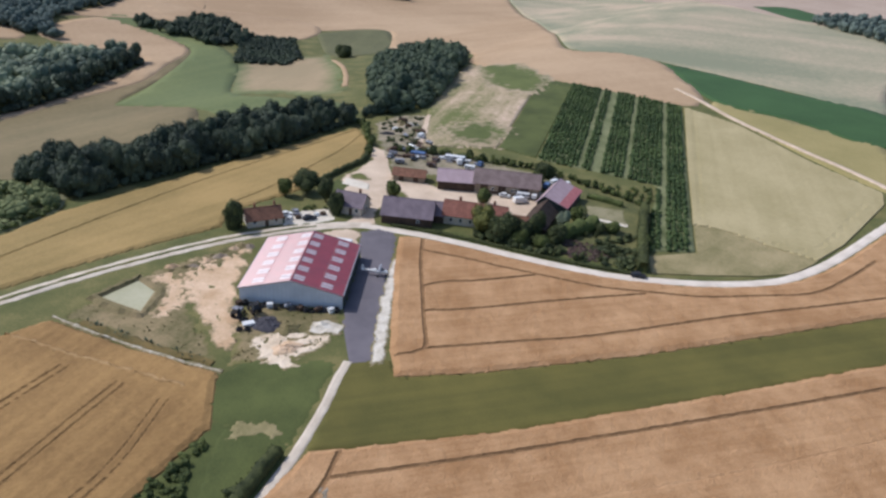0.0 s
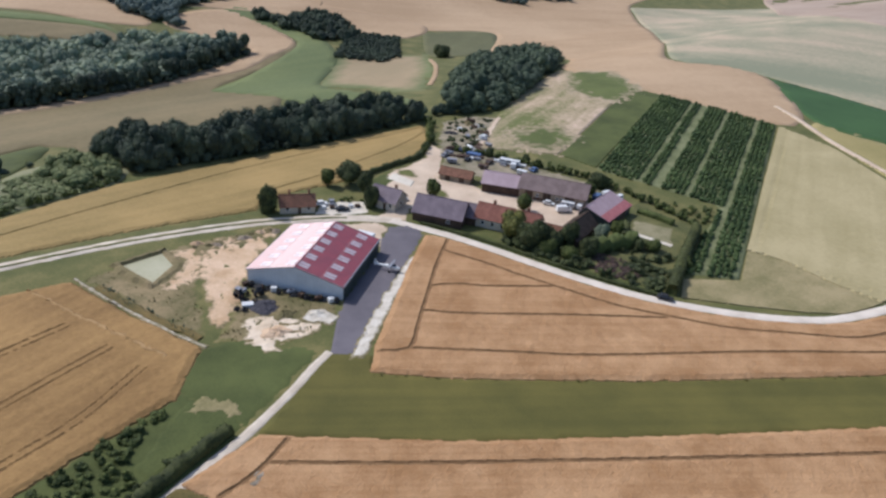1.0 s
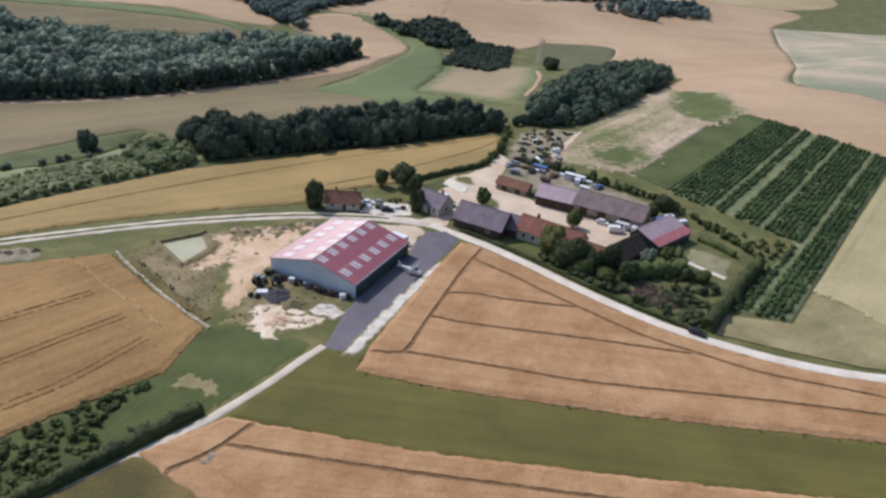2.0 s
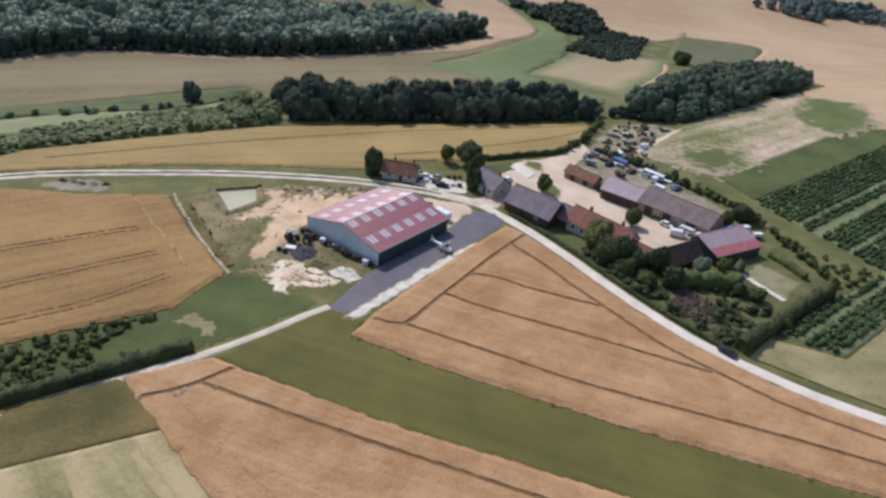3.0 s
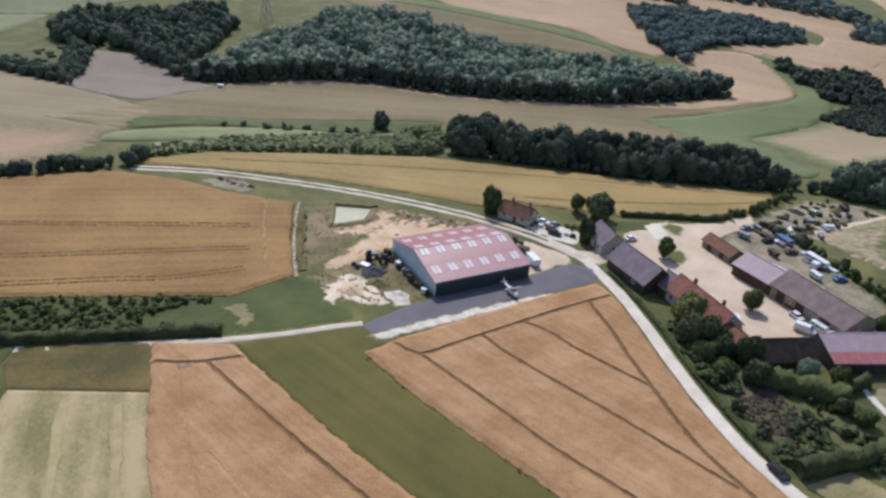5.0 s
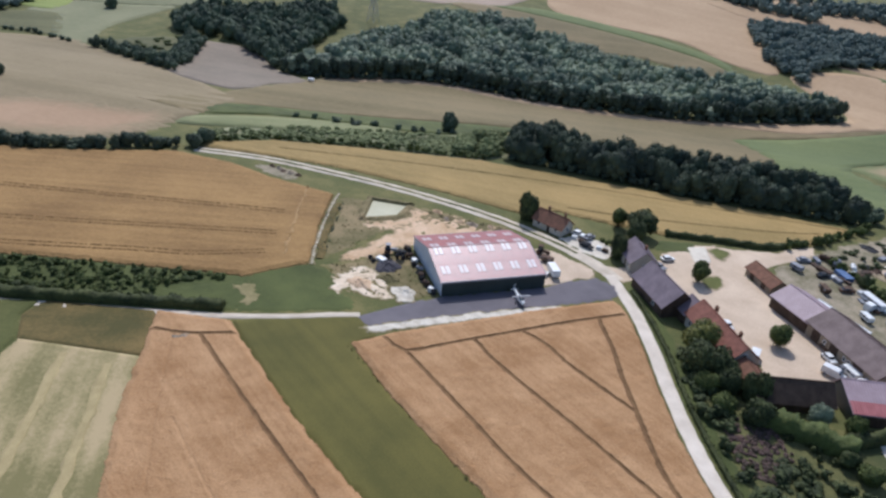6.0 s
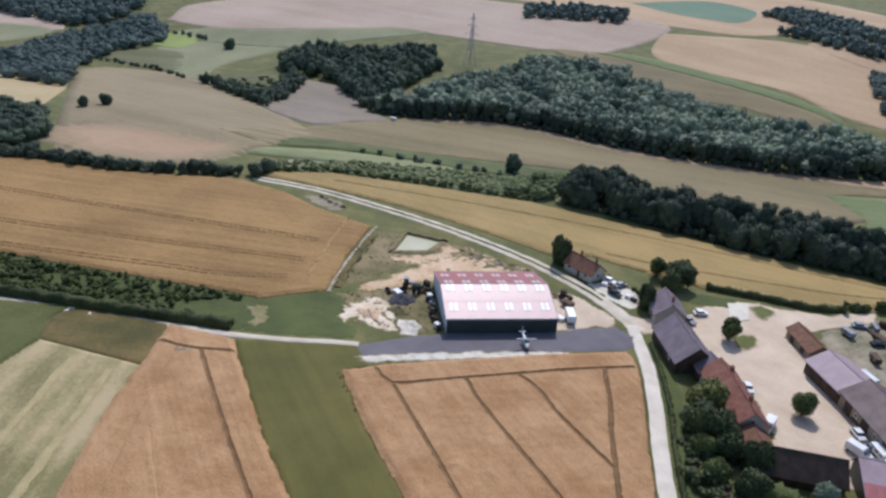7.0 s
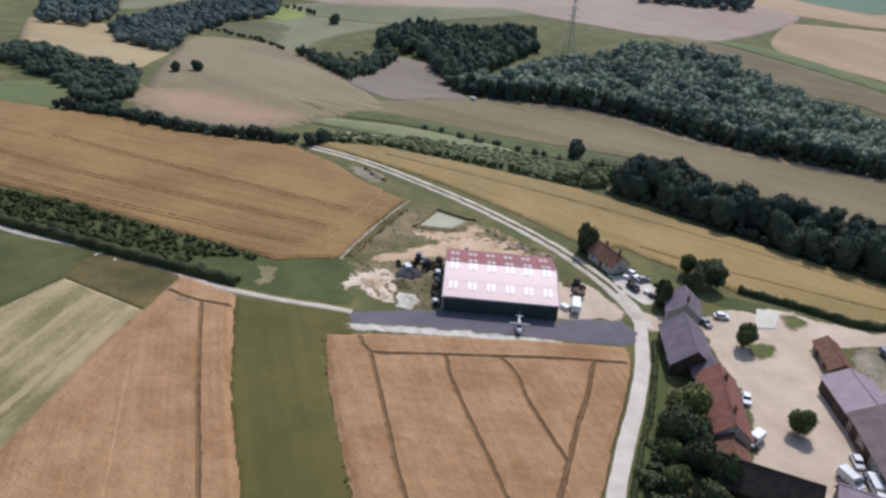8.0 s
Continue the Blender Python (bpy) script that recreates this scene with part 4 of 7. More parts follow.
def crown_arrays(seed, leaves, ball, leaf=0.12, lobes=7, jag=0.10, loose=0.10):
    """A crown of about unit radius: uneven overlapping boughs, each rough with foliage, and leaf sprays standing out of them."""
    rng = np.random.RandomState(seed)
    d = rng.normal(0, 1, (lobes, 3))
    d[:, 2] = np.where(rng.rand(lobes) < 0.72, np.abs(d[:, 2]), d[:, 2] * 0.6)
    d /= np.linalg.norm(d, axis=1)[:, None]
    mid = d * rng.uniform(0.40, 0.68, (lobes, 1))
    size = rng.uniform(0.26, 0.50, lobes)
    mid[0], size[0] = (0.0, 0.0, -0.16), 0.64
    V, F, n = [], [], 0
    for c, r in zip(mid, size):
        v = ball[0] * (r * (1 + jag * rng.normal(0, 1, len(ball[0]))))[:, None] * rng.uniform(0.82, 1.15, 3) + c
        V.append(v)
        F.append(ball[1] + n)
        n += len(v)
    # sprays on the outside of the boughs
    k = rng.choice(lobes, leaves * 2, p=size ** 2 / (size ** 2).sum())
    q = rng.normal(0, 1, (leaves * 2, 3))
    q[:, 2] = np.where(rng.rand(leaves * 2) < 0.6, np.abs(q[:, 2]), q[:, 2])
    q /= np.linalg.norm(q, axis=1)[:, None]
    at = mid[k] + q * (size[k] * rng.uniform(0.94, 1.04 + 2.2 * loose, leaves * 2))[:, None]
    deep = np.linalg.norm(at[:, None] - mid[None], axis=2) < size[None] * 0.93
    out = ~deep.any(1)
    at, q = at[out][:leaves], q[out][:leaves]
    m = len(at)
    u = np.cross(q, rng.normal(0, 1, (m, 3)))
    u /= np.linalg.norm(u, axis=1)[:, None] + 1e-9
    w = np.cross(q, u) + q * rng.uniform(-0.4, 0.7, (m, 1))
    g = leaf * rng.uniform(0.4, 1.2, (m, 1))
    tri = np.stack([at - u * g, at + u * g, at + w * g * 1.4], 1).reshape(-1, 3)
    V.append(tri)
    F.append(np.arange(len(tri)).reshape(-1, 3) + n)
    return np.concatenate(V), np.concatenate(F)


def arrays_object(name, V, F, mat, parent=None, label=""):
    data = bpy.data.meshes.new(name)
    data.vertices.add(len(V))
    data.vertices.foreach_set("co", np.ascontiguousarray(V, np.float32).ravel())
    data.loops.add(len(F) * 3)
    data.loops.foreach_set("vertex_index", np.ascontiguousarray(F, np.int32).ravel())
    data.polygons.add(len(F))
    data.polygons.foreach_set("loop_start", np.arange(0, len(F) * 3, 3, dtype=np.int32))
    data.polygons.foreach_set("use_smooth", np.ones(len(F), bool))
    data.materials.append(mat)
    data.update(calc_edges=True)
    ob = new(name, data)
    if parent:
        ob.parent = parent
    if label:
        ob["label"] = label
    return ob


WOOD_CROWNS = [crown_arrays(100 + k, 250, ICO1, leaf=0.105, lobes=9, jag=0.12, loose=0.09) for k in range(14)]
NEAR_CROWNS = [crown_arrays(130 + k, 640, ICO1, leaf=0.09, lobes=11, jag=0.12, loose=0.11) for k in range(12)]
FAR_CROWNS = [crown_arrays(150 + k, 70, ICO1, leaf=0.18, lobes=4, jag=0.10) for k in range(8)]
ROW_CROWNS = [crown_arrays(250 + k, 44, ICO1, leaf=0.22, lobes=2, jag=0.14) for k in range(12)]
BUSH_CROWNS = [crown_arrays(200 + k, 90, ICO1, leaf=0.19, lobes=3, jag=0.13) for k in range(12)]


def stand(name, places, mat, label, category, templates, kind="stuff", trunks=True, parent=None):
    """Many crowns joined into one wood, hedge or scrub: places are (x, y, radius, height)."""
    rng = np.random.RandomState(len(places) + 5)
    V, F, n = [], [], 0
    for x, y, r, h in places:
        v, f = templates[rng.randint(len(templates))]
        a = rng.uniform(0, 6.28)
        c, s = math.cos(a), math.sin(a)
        v = v * np.array([rng.uniform(0.82, 1.2), rng.uniform(0.82, 1.2), 1.0])
        half = min(h * 0.54, r * 1.4)
        lift = h - half * 1.06
        q = np.stack([(v[:, 0] * c - v[:, 1] * s) * r + x, (v[:, 0] * s + v[:, 1] * c) * r + y, v[:, 2] * half + lift + gz(x, y)], -1)
        V.append(q)
        F.append(f + n)
        n += len(q)
        if trunks:
            ring = np.array([[math.cos(k * 1.2566), math.sin(k * 1.2566)] for k in range(5)])
            low = np.column_stack([ring * 0.035 * h + (x, y), np.full(5, gz(x, y) - 0.3)])
            top = np.column_stack([ring * 0.015 * h + (x, y), np.full(5, gz(x, y) + lift)])
            V.append(np.vstack([low, top]))
            F.append(np.array([(k, (k + 1) % 5, 5 + k) for k in range(5)] + [((k + 1) % 5, 5 + (k + 1) % 5, 5 + k) for k in range(5)]) + n)
            n += 10
    ob = arrays_object(name, np.concatenate(V), np.concatenate(F), mat, parent)
    if parent is None:
        tagged(ob, label, category, kind=kind)
    return ob


def scatter(outline, gap, seed, radius=(3.0, 4.6), height=(10, 15), edge=0.6, loose=False):
    """Places of trees over a plan outline on a shaken grid, lower along the edge."""
    rng = np.random.RandomState(seed)
    xs, ys = [p[0] for p in outline], [p[1] for p in outline]
    gx, gy = np.meshgrid(np.arange(min(xs), max(xs), gap), np.arange(min(ys), max(ys), gap))
    gx, gy = gx + rng.uniform(-0.42, 0.42, gx.shape) * gap, gy + rng.uniform(-0.42, 0.42, gx.shape) * gap
    if loose:
        gx, gy = rng.uniform(min(xs), max(xs), gx.shape), rng.uniform(min(ys), max(ys), gx.shape)
    ok = inside(gx, gy, outline)
    d, _, _ = to_line(gx, gy, outline, True)
    out = []
    for x, y, q in zip(gx[ok], gy[ok], d[ok]):
        k = edge + (1 - edge) * min(1, q / (gap * 1.5))
        r, h = rng.uniform(*radius), rng.uniform(*height) * k
        out.append((float(x), float(y), float(r), float(h)))
    return out


def along(line, gap, radius, height, seed, wide=0.0):
    rng = np.random.RandomState(seed)
    out = []
    for p in spline(line, gap):
        out.append((p[0] + rng.uniform(-1, 1) * (wide + 0.3 * gap), p[1] + rng.uniform(-1, 1) * (wide + 0.3 * gap), rng.uniform(*radius), rng.uniform(*height)))
    return out


def clipped_hedge(line, wide, high, mat, label, seed=0):
    """A clipped hedge: a leafy block with an uneven skin and sprays standing out of it."""
    c = spline(line, 0.6)
    d = np.gradient(c, axis=0)
    d /= np.hypot(d[:, 0], d[:, 1])[:, None]
    side = np.stack([-d[:, 1], d[:, 0]], -1)
    rng = np.random.RandomState(seed)
    prof = [(-0.5, 0.0), (-0.54, 0.35), (-0.5, 0.75), (-0.36, 0.97), (0.0, 1.03), (0.36, 0.97), (0.5, 0.75), (0.54, 0.35), (0.5, 0.0)]
    n = len(prof)
    V, F = [], []
    for p, s in zip(c, side):
        g = gz(*p)
        for o, z in prof:
            q = p + s * o * wide * rng.uniform(0.86, 1.14)
            V.append((q[0], q[1], g - 0.1 + z * high * rng.uniform(0.85, 1.1) * (1 + 0.12 * math.sin(q[0] * 0.9 + q[1] * 0.6))))
    for i in range(len(c) - 1):
        for k in range(n - 1):
            a = i * n + k
            F += [(a, a + 1, a + n + 1), (a, a + n + 1, a + n)]
    for i in (0, (len(c) - 1) * n):
        F += [(i, i + k, i + k + 1) for k in range(1, n - 1)]
    V, F = np.array(V), np.array(F)
    pick = rng.randint(0, len(V), len(c) * 22)
    at = V[pick] + rng.normal(0, 0.12, (len(pick), 3))
    u, w = rng.normal(0, 0.11, (len(pick), 3)), rng.normal(0, 0.11, (len(pick), 3))
    tri = np.stack([at - u, at + u, at + w * 1.6], 1).reshape(-1, 3)
    F = np.vstack([F, np.arange(len(tri)).reshape(-1, 3) + len(V)])
    ob = arrays_object("clipped_hedge", np.vstack([V, tri]), F, mat)
    return tagged(ob, label, "hedge")


STRIP = [(-57.5, 224.5), (-36, 241.5), (-19, 254.5), (-2, 266), (13.4, 281.6), (28, 293.6), (36.0, 300.5), (33, 309), (16, 306), (-6, 300), (-30, 276), (-52, 262), (-70, 262), (-82, 254), (-78, 244), (-67, 236)]
stand("wood", scatter(STRIP, 4.4, 31, (2.8, 5.2), (9, 14.5), 0.85), LEAF_OAK, "dense dark oak wood along the wheat", "wood", NEAR_CROWNS)
BIGWOOD = [(-258, 214), (-240, 232), (-235, 268), (-211, 303), (-170, 331), (-135, 367), (-106, 411), (-80, 490), (-92, 498), (-146, 480), (-188, 442), (-224, 430), (-262, 426), (-318, 420), (-346, 388), (-338, 350), (-312, 330), (-322, 306), (-304, 282), (-272, 246)]
stand("wood", scatter(BIGWOOD, 7.6, 32, (4.2, 8.2), (8, 16), 0.85), LEAF_SILVER, "large mixed wood on the valley slope", "wood", WOOD_CROWNS)
# a darker row of crowns paints the shaded front of the large wood
stand("wood", along([(-256, 217), (-238, 236), (-232, 268), (-208, 303), (-168, 331), (-133, 367), (-104, 411), (-78, 490)], 3.6, (2.8, 4.2), (9, 13), 44, 0.6), LEAF_OAK, "wood edge above the stubble strip with shade in its leaf colour", "wood", WOOD_CROWNS)
# added undergrowth, two rows: keeps sunlit ground from showing under the edge crowns
stand("bushes", along([(-254, 215), (-236, 234), (-229.6, 267), (-206, 301), (-166, 329), (-131, 365.4), (-102, 410), (-76, 489)], 4.0, (2.2, 3.4), (3.2, 5.2), 91, 0.5), LEAF_OAK, "added bushes closing the lit gaps at the edge of the large wood", "bushes", BUSH_CROWNS, trunks=False)
stand("bushes", along([(-57, 225.6), (-36, 242.4), (-19, 255.4), (-2, 267), (13.4, 282.6), (28, 294.6), (35, 301)], 2.8, (1.8, 2.8), (2.6, 4.6), 92, 0.4), LEAF_OAK, "added bushes closing the lit gaps at the edge of the oak wood", "bushes", BUSH_CROWNS, trunks=False)
stand("scrub_trees", scatter([(-60, 220), (-67, 236), (-83, 250), (-92, 246), (-88, 228), (-78, 208)], 4.6, 93, (2.4, 3.6), (4, 6.4), 0.9, True), LEAF_SCRUB, "silvery willow trees at the end of the oak wood", "trees", WOOD_CROWNS)
WOOD_B = [(-362, 178), (-418, 202), (-426, 224), (-404, 250), (-402, 314), (-360, 304), (-316, 262), (-290, 240), (-262, 214), (-300, 214), (-345, 206)]
stand("wood", scatter(WOOD_B, 6.2, 33, (3.4, 5.8), (8, 15), 0.8), LEAF_DARK, "dark wood on the far slope", "wood", WOOD_CROWNS)
CHEVRON = [(-334, 126), (-260, 147), (-246, 152), (-330, 192), (-356, 190), (-336, 180), (-278, 156), (-330, 136)]
stand("copse", scatter(CHEVRON, 4.6, 34, (2.6, 3.8), (6, 9), 0.9), LEAF_DARK, "wedge-shaped copse on the slope", "wood", WOOD_CROWNS)
stand("shrubs", scatter([(-336, 128), (-356, 188), (-330, 184), (-300, 160)], 9, 54, (2, 3), (2, 3)), LEAF_MID, "low shrubs in the wedge-shaped copse", "shrubs", BUSH_CROWNS, trunks=False)
WOOD_C = [(-341.0, 12.0), (-380.0, 10.0), (-444.0, 20.0), (-497.0, 42.0), (-536.0, 72.0), (-558.0, 88.0), (-571.0, 108.0), (-518.0, 118.0), (-496.0, 115.0), (-465.0, 101.0), (-440.0, 78.0), (-404.0, 61.0), (-352.0, 56.0), (-283.0, 53.0), (-277.0, 36.0), (-304.0, 19.0)]
stand("wood", scatter(WOOD_C, 8.0, 35, (4.4, 6.4), (7, 11), 0.8), LEAF_HAZED, "wood on the far hillside with haze-tinted leaves", "wood", WOOD_CROWNS)
LEFTWOOD = [(-252, -6), (-215, 21), (-205, 47), (-176, 50), (-160, 54), (-147, 46), (-148, 32), (-172, 24), (-200, 2), (-225, -25)]
stand("wood", scatter(LEFTWOOD, 5.6, 36, (3.4, 4.8), (5, 8), 0.8), LEAF_DARK, "round dark copse beside the golden wheat", "wood", WOOD_CROWNS)
stand("hedge", along([(-141, 28), (-132, 52), (-114, 79), (-105.5, 102), (-101.5, 124)], 1.3, (1.3, 3.4), (2.0, 6), 37, 1.5), LEAF_OAK, "tall wild hedge at the wheat field edge", "hedge", WOOD_CROWNS)
SCRUB = [(-114, 126), (-103.5, 128), (-100.5, 152), (-83, 184), (-59, 218), (-66, 236), (-83, 243), (-104, 206), (-114, 168), (-118, 140)]
stand("scrub", scatter(SCRUB, 2.1, 38, (1.0, 2.4), (0.5, 1.7), 0.9, True), LEAF_SCRUB, "silvery green scrub along the valley wheat", "scrub", BUSH_CROWNS, trunks=False)
stand("scrub_edge", along([(-104.5, 129), (-101.5, 152), (-84, 184), (-60, 217)], 2.4, (1.3, 2.0), (1.8, 3.0), 39, 0.5), LEAF_MID, "darker bushes at the scrub edge", "scrub", BUSH_CROWNS, trunks=False)
stand("bushes", along([(-133, 176), (-118, 196), (-103, 218), (-100, 238)], 6.0, (1.6, 2.6), (2, 3.6), 40, 1.5), LEAF_DARK, "row of dark bushes in the valley", "bushes", BUSH_CROWNS, trunks=False)
BELT = [(-60, 26), (-47.6, 53.5), (-34.8, 69.6), (-20.0, 93.2), (-12.0, 105.6), (-9.0, 107.4), (-12.6, 96), (-9.6, 87.6), (-12.0, 78.6), (-20, 64.0), (-32, 44.2), (-48, 18), (-70, -18), (-92, -24)]
stand("scrub_belt", scatter(BELT, 1.4, 41, (0.5, 1.45), (0.5, 1.9), 1.0, True), LEAF_MID, "belt of green scrub beside the white track", "scrub", BUSH_CROWNS, trunks=False)
clipped_hedge([(2.6, 100.9), (-3.4, 90.9), (-10.6, 78.9), (-19.8, 64.3), (-32.2, 44.3), (-47.8, 18.9), (-72.8, -19.1)], 2.3, 2.1, LEAF_HEDGE, "tall dark hedge along the white track", 5)
stand("track_bushes", along([(-4.6, 90.6), (-11.6, 78.9), (-20.8, 64.4), (-33.2, 44.4), (-48.8, 19.0), (-73.6, -19.0)], 3.6, (0.9, 1.6), (1.4, 2.6), 42, 0.5), LEAF_NEAR, "bushes growing into the track hedge", "bushes", BUSH_CROWNS, trunks=False)
WOOD_D = [(46, 312), (50, 350), (58, 400), (66, 450), (95, 497), (128, 486), (122, 440), (98, 376), (78, 336), (64, 314)]
stand("wood", scatter(WOOD_D, 5.6, 43, (3.4, 6.0), (8, 14), 0.8), LEAF_DARK, "rounded green wood behind the farm", "wood", WOOD_CROWNS)
stand("hedge", along([(34, 303), (44, 314), (58, 316), (72, 326), (88, 356)], 3.2, (2.2, 3.4), (4, 7), 45, 1.0), LEAF_DARK, "dark bushy edge of the wood", "hedge", WOOD_CROWNS)
WOOD_E = [(-99.0, 598.0), (-93.0, 608.0), (-72.0, 591.0), (-66.0, 616.0), (-41.0, 635.0), (-8.0, 577.0), (-15.0, 546.0), (-40.0, 547.0), (-66.0, 572.0)]
stand("wood", scatter(WOOD_E, 6.0, 46, (3.0, 5.0), (6, 11), 0.8), LEAF_OAK, "dark wood in the valley bend", "wood", WOOD_CROWNS)
stand("young_wood", scatter([(-20.0, 493.0), (12.0, 487.0), (23.0, 504.0), (20.0, 570.0), (-8.0, 578.0), (-18.0, 556.0)], 3.0, 47, (1.8, 2.6), (3.0, 4.0), 1.0), LEAF_OAK, "low dense young plantation in the valley bend", "wood", BUSH_CROWNS, trunks=False)
WOOD_F = [(-256, 637), (-205, 582), (-170, 550), (-128, 536), (-146, 560), (-150, 598), (-128, 640), (-112, 690), (-130, 712), (-185, 712), (-225, 680)]
stand("wood", scatter(WOOD_F, 7.0, 47, (3.8, 6.6), (7, 12), 0.8), LEAF_HAZED, "far wood on the slope with haze-tinted leaves", "wood", WOOD_CROWNS)
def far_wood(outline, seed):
    stand("wood", scatter(outline, 8.0, seed, (4.6, 7.0), (8, 13), 0.9), LEAF_HAZED, "far wood near the skyline with haze-tinted leaves", "wood", FAR_CROWNS)


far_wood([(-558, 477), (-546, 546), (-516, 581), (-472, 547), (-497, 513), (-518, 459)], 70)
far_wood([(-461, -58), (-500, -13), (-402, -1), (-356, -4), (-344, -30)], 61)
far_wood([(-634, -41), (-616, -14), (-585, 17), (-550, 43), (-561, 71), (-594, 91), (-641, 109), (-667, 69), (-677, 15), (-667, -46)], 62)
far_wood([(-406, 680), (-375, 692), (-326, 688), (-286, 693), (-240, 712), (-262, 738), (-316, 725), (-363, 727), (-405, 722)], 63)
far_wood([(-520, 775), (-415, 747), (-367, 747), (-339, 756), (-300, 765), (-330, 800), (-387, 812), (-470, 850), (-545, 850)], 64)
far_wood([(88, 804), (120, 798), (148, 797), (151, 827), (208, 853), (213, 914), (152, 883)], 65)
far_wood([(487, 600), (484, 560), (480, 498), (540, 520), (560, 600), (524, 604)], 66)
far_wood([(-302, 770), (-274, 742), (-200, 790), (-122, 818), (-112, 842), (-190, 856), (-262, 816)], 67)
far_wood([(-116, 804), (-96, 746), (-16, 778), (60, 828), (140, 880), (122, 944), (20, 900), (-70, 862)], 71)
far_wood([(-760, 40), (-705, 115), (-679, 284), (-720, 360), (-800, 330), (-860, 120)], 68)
stand("hedge", along([(-415.0, 64.0), (-391.0, 86.0), (-376.0, 101.0), (-351.0, 117.0)], 5.0, (1.8, 2.8), (2.5, 4), 48, 0.5), LEAF_DARK, "thin hedge line between far fields", "hedge", BUSH_CROWNS, trunks=False)
stand("hedge", along([(-517.0, 118.0), (-504.0, 132.0), (-484.0, 147.0)], 6.0, (2.0, 3.2), (3, 5), 49, 0.5), LEAF_DARK, "hedge round the small bright field", "hedge", BUSH_CROWNS, trunks=False)
clipped_hedge([(16.6, 228.8), (25.5, 239.8), (34.6, 250.2), (37.5, 258)], 1.7, 1.7, LEAF_HEDGE, "trimmed dark hedge between wheat and yard", 8)
stand("hedge", along([(38, 259), (40.4, 272), (40.6, 288), (39.6, 300)], 1.8, (1.3, 2.1), (2.4, 4.2), 51, 0.4), LEAF_MID, "bushy hedge up to the wood", "hedge", BUSH_CROWNS, trunks=False)
clipped_hedge([(37, 194.2), (45.4, 190.2), (55.6, 184.6), (61.6, 180.9), (70.5, 174.7), (83.4, 166.8), (96, 160.2), (101.5, 157.8)], 0.9, 0.9, LEAF_HEDGE, "low dark hedge along the road", 9)
stand("hedge", along([(124.8, 204), (118, 214), (111, 224), (104, 232), (98, 239), (88, 245), (75, 252), (62, 258), (50, 262)], 1.8, (1.2, 2.0), (2.0, 3.4), 55, 0.5), LEAF_MID, "bushy hedge behind the barns", "hedge", BUSH_CROWNS, trunks=False)


clipped_hedge([(102.2, 159.8), (106.9, 169.4), (113.6, 182.8), (122.4, 199.4)], 2.8, 3.5, LEAF_HEDGE, "tall dark hedge along the garden edge", 1)
clipped_hedge([(83.4, 181.0), (88, 183.2), (94, 185.8), (100.2, 188.4)], 3.8, 3.9, LEAF_MID, "tall sunlit clipped hedge inside the garden", 2)
clipped_hedge([(97.4, 190.4), (98.6, 194.0), (100.4, 200.0)], 2.2, 2.8, LEAF_HEDGE, "dark clipped hedge beside the garden lawn", 3)
clipped_hedge([(107.6, 212.4), (112.4, 208.6), (116.6, 204.0)], 1.6, 1.8, LEAF_MID, "low clipped hedge behind the lawn", 4)
stand("shrubs", scatter([(60, 184), (70, 177), (84, 168.6), (101, 160.4), (104, 165), (98, 166), (86, 170), (80, 178), (70, 188), (62, 190)], 1.7, 57, (0.8, 2.2), (0.6, 3.0), 1.0, True), LEAF_NEAR, "dark mixed shrubs along the road side of the garden", "shrubs", BUSH_CROWNS, trunks=False)
stand("shrubs", scatter([(99, 167), (105, 169), (111, 181), (108, 183), (104, 180), (96, 178), (92, 177)], 1.9, 60, (0.7, 2.0), (0.4, 2.4), 1.0, True), LEAF_NEAR, "mixed green shrubs in the garden", "shrubs", BUSH_CROWNS, trunks=False)
stand("flower_shrubs", scatter([(80.4, 176), (84.5, 182), (93.9, 179.1), (97.4, 169.4), (93.6, 166.5), (85.3, 169.5)], 1.0, 58, (0.45, 0.95), (0.3, 0.7), 1.0, True), LEAF_RED, "purple flowering shrubs in the garden", "shrubs", BUSH_CROWNS, trunks=False)
stand("shrubs", scatter([(84, 180), (92, 181), (98, 181), (101, 185), (99, 190), (90, 188)], 2.0, 63, (0.7, 1.9), (0.5, 2.2), 1.0, True), LEAF_HEDGE, "dark shrubs crowding the garden beds", "shrubs", BUSH_CROWNS, trunks=False)
stand("shrubs", scatter([(118, 222), (128, 218), (138.6, 221), (126, 204)], 3.0, 59, (1.0, 1.6), (0.9, 1.8), 1.0), LEAF_MID, "low bushes in the grassy plot", "shrubs", BUSH_CROWNS, trunks=False)

# shrub rows of the plantation
_u = Vector((0.464, 0.886, 0))
_n = Vector((0.886, -0.464, 0))
_start = Vector((101.8, 249.0, 0))
_plot = [(102.2, 249.4), (157.5, 353.2), (178, 337), (198, 312.6), (160, 239), (124.6, 170.2), (110.4, 172.2), (126, 200), (138.6, 220.4), (117, 238)]
for k in range(32):
    w = 1.0 + k * 1.72
    if k in (9, 12, 13, 19, 27):
        continue
    rng = np.random.RandomState(300 + k)
    row = []
    for i in range(190):
        p = _start + _n * w + _u * (-70 + i * 1.05)
        x, y = p.x + rng.uniform(-0.25, 0.25), p.y + rng.uniform(-0.25, 0.25)
        if inside(np.array([x]), np.array([y]), _plot)[0] and rng.rand() > 0.10:
            row.append((x, y, rng.uniform(0.75, 1.35), rng.uniform(0.8, 2.1)))
    if row:
        ob = stand("shrub_row", row, LEAF_ROW, "row of dark green plantation shrubs", "shrub row", ROW_CROWNS, trunks=False)
        ob["group"] = "plantation rows"

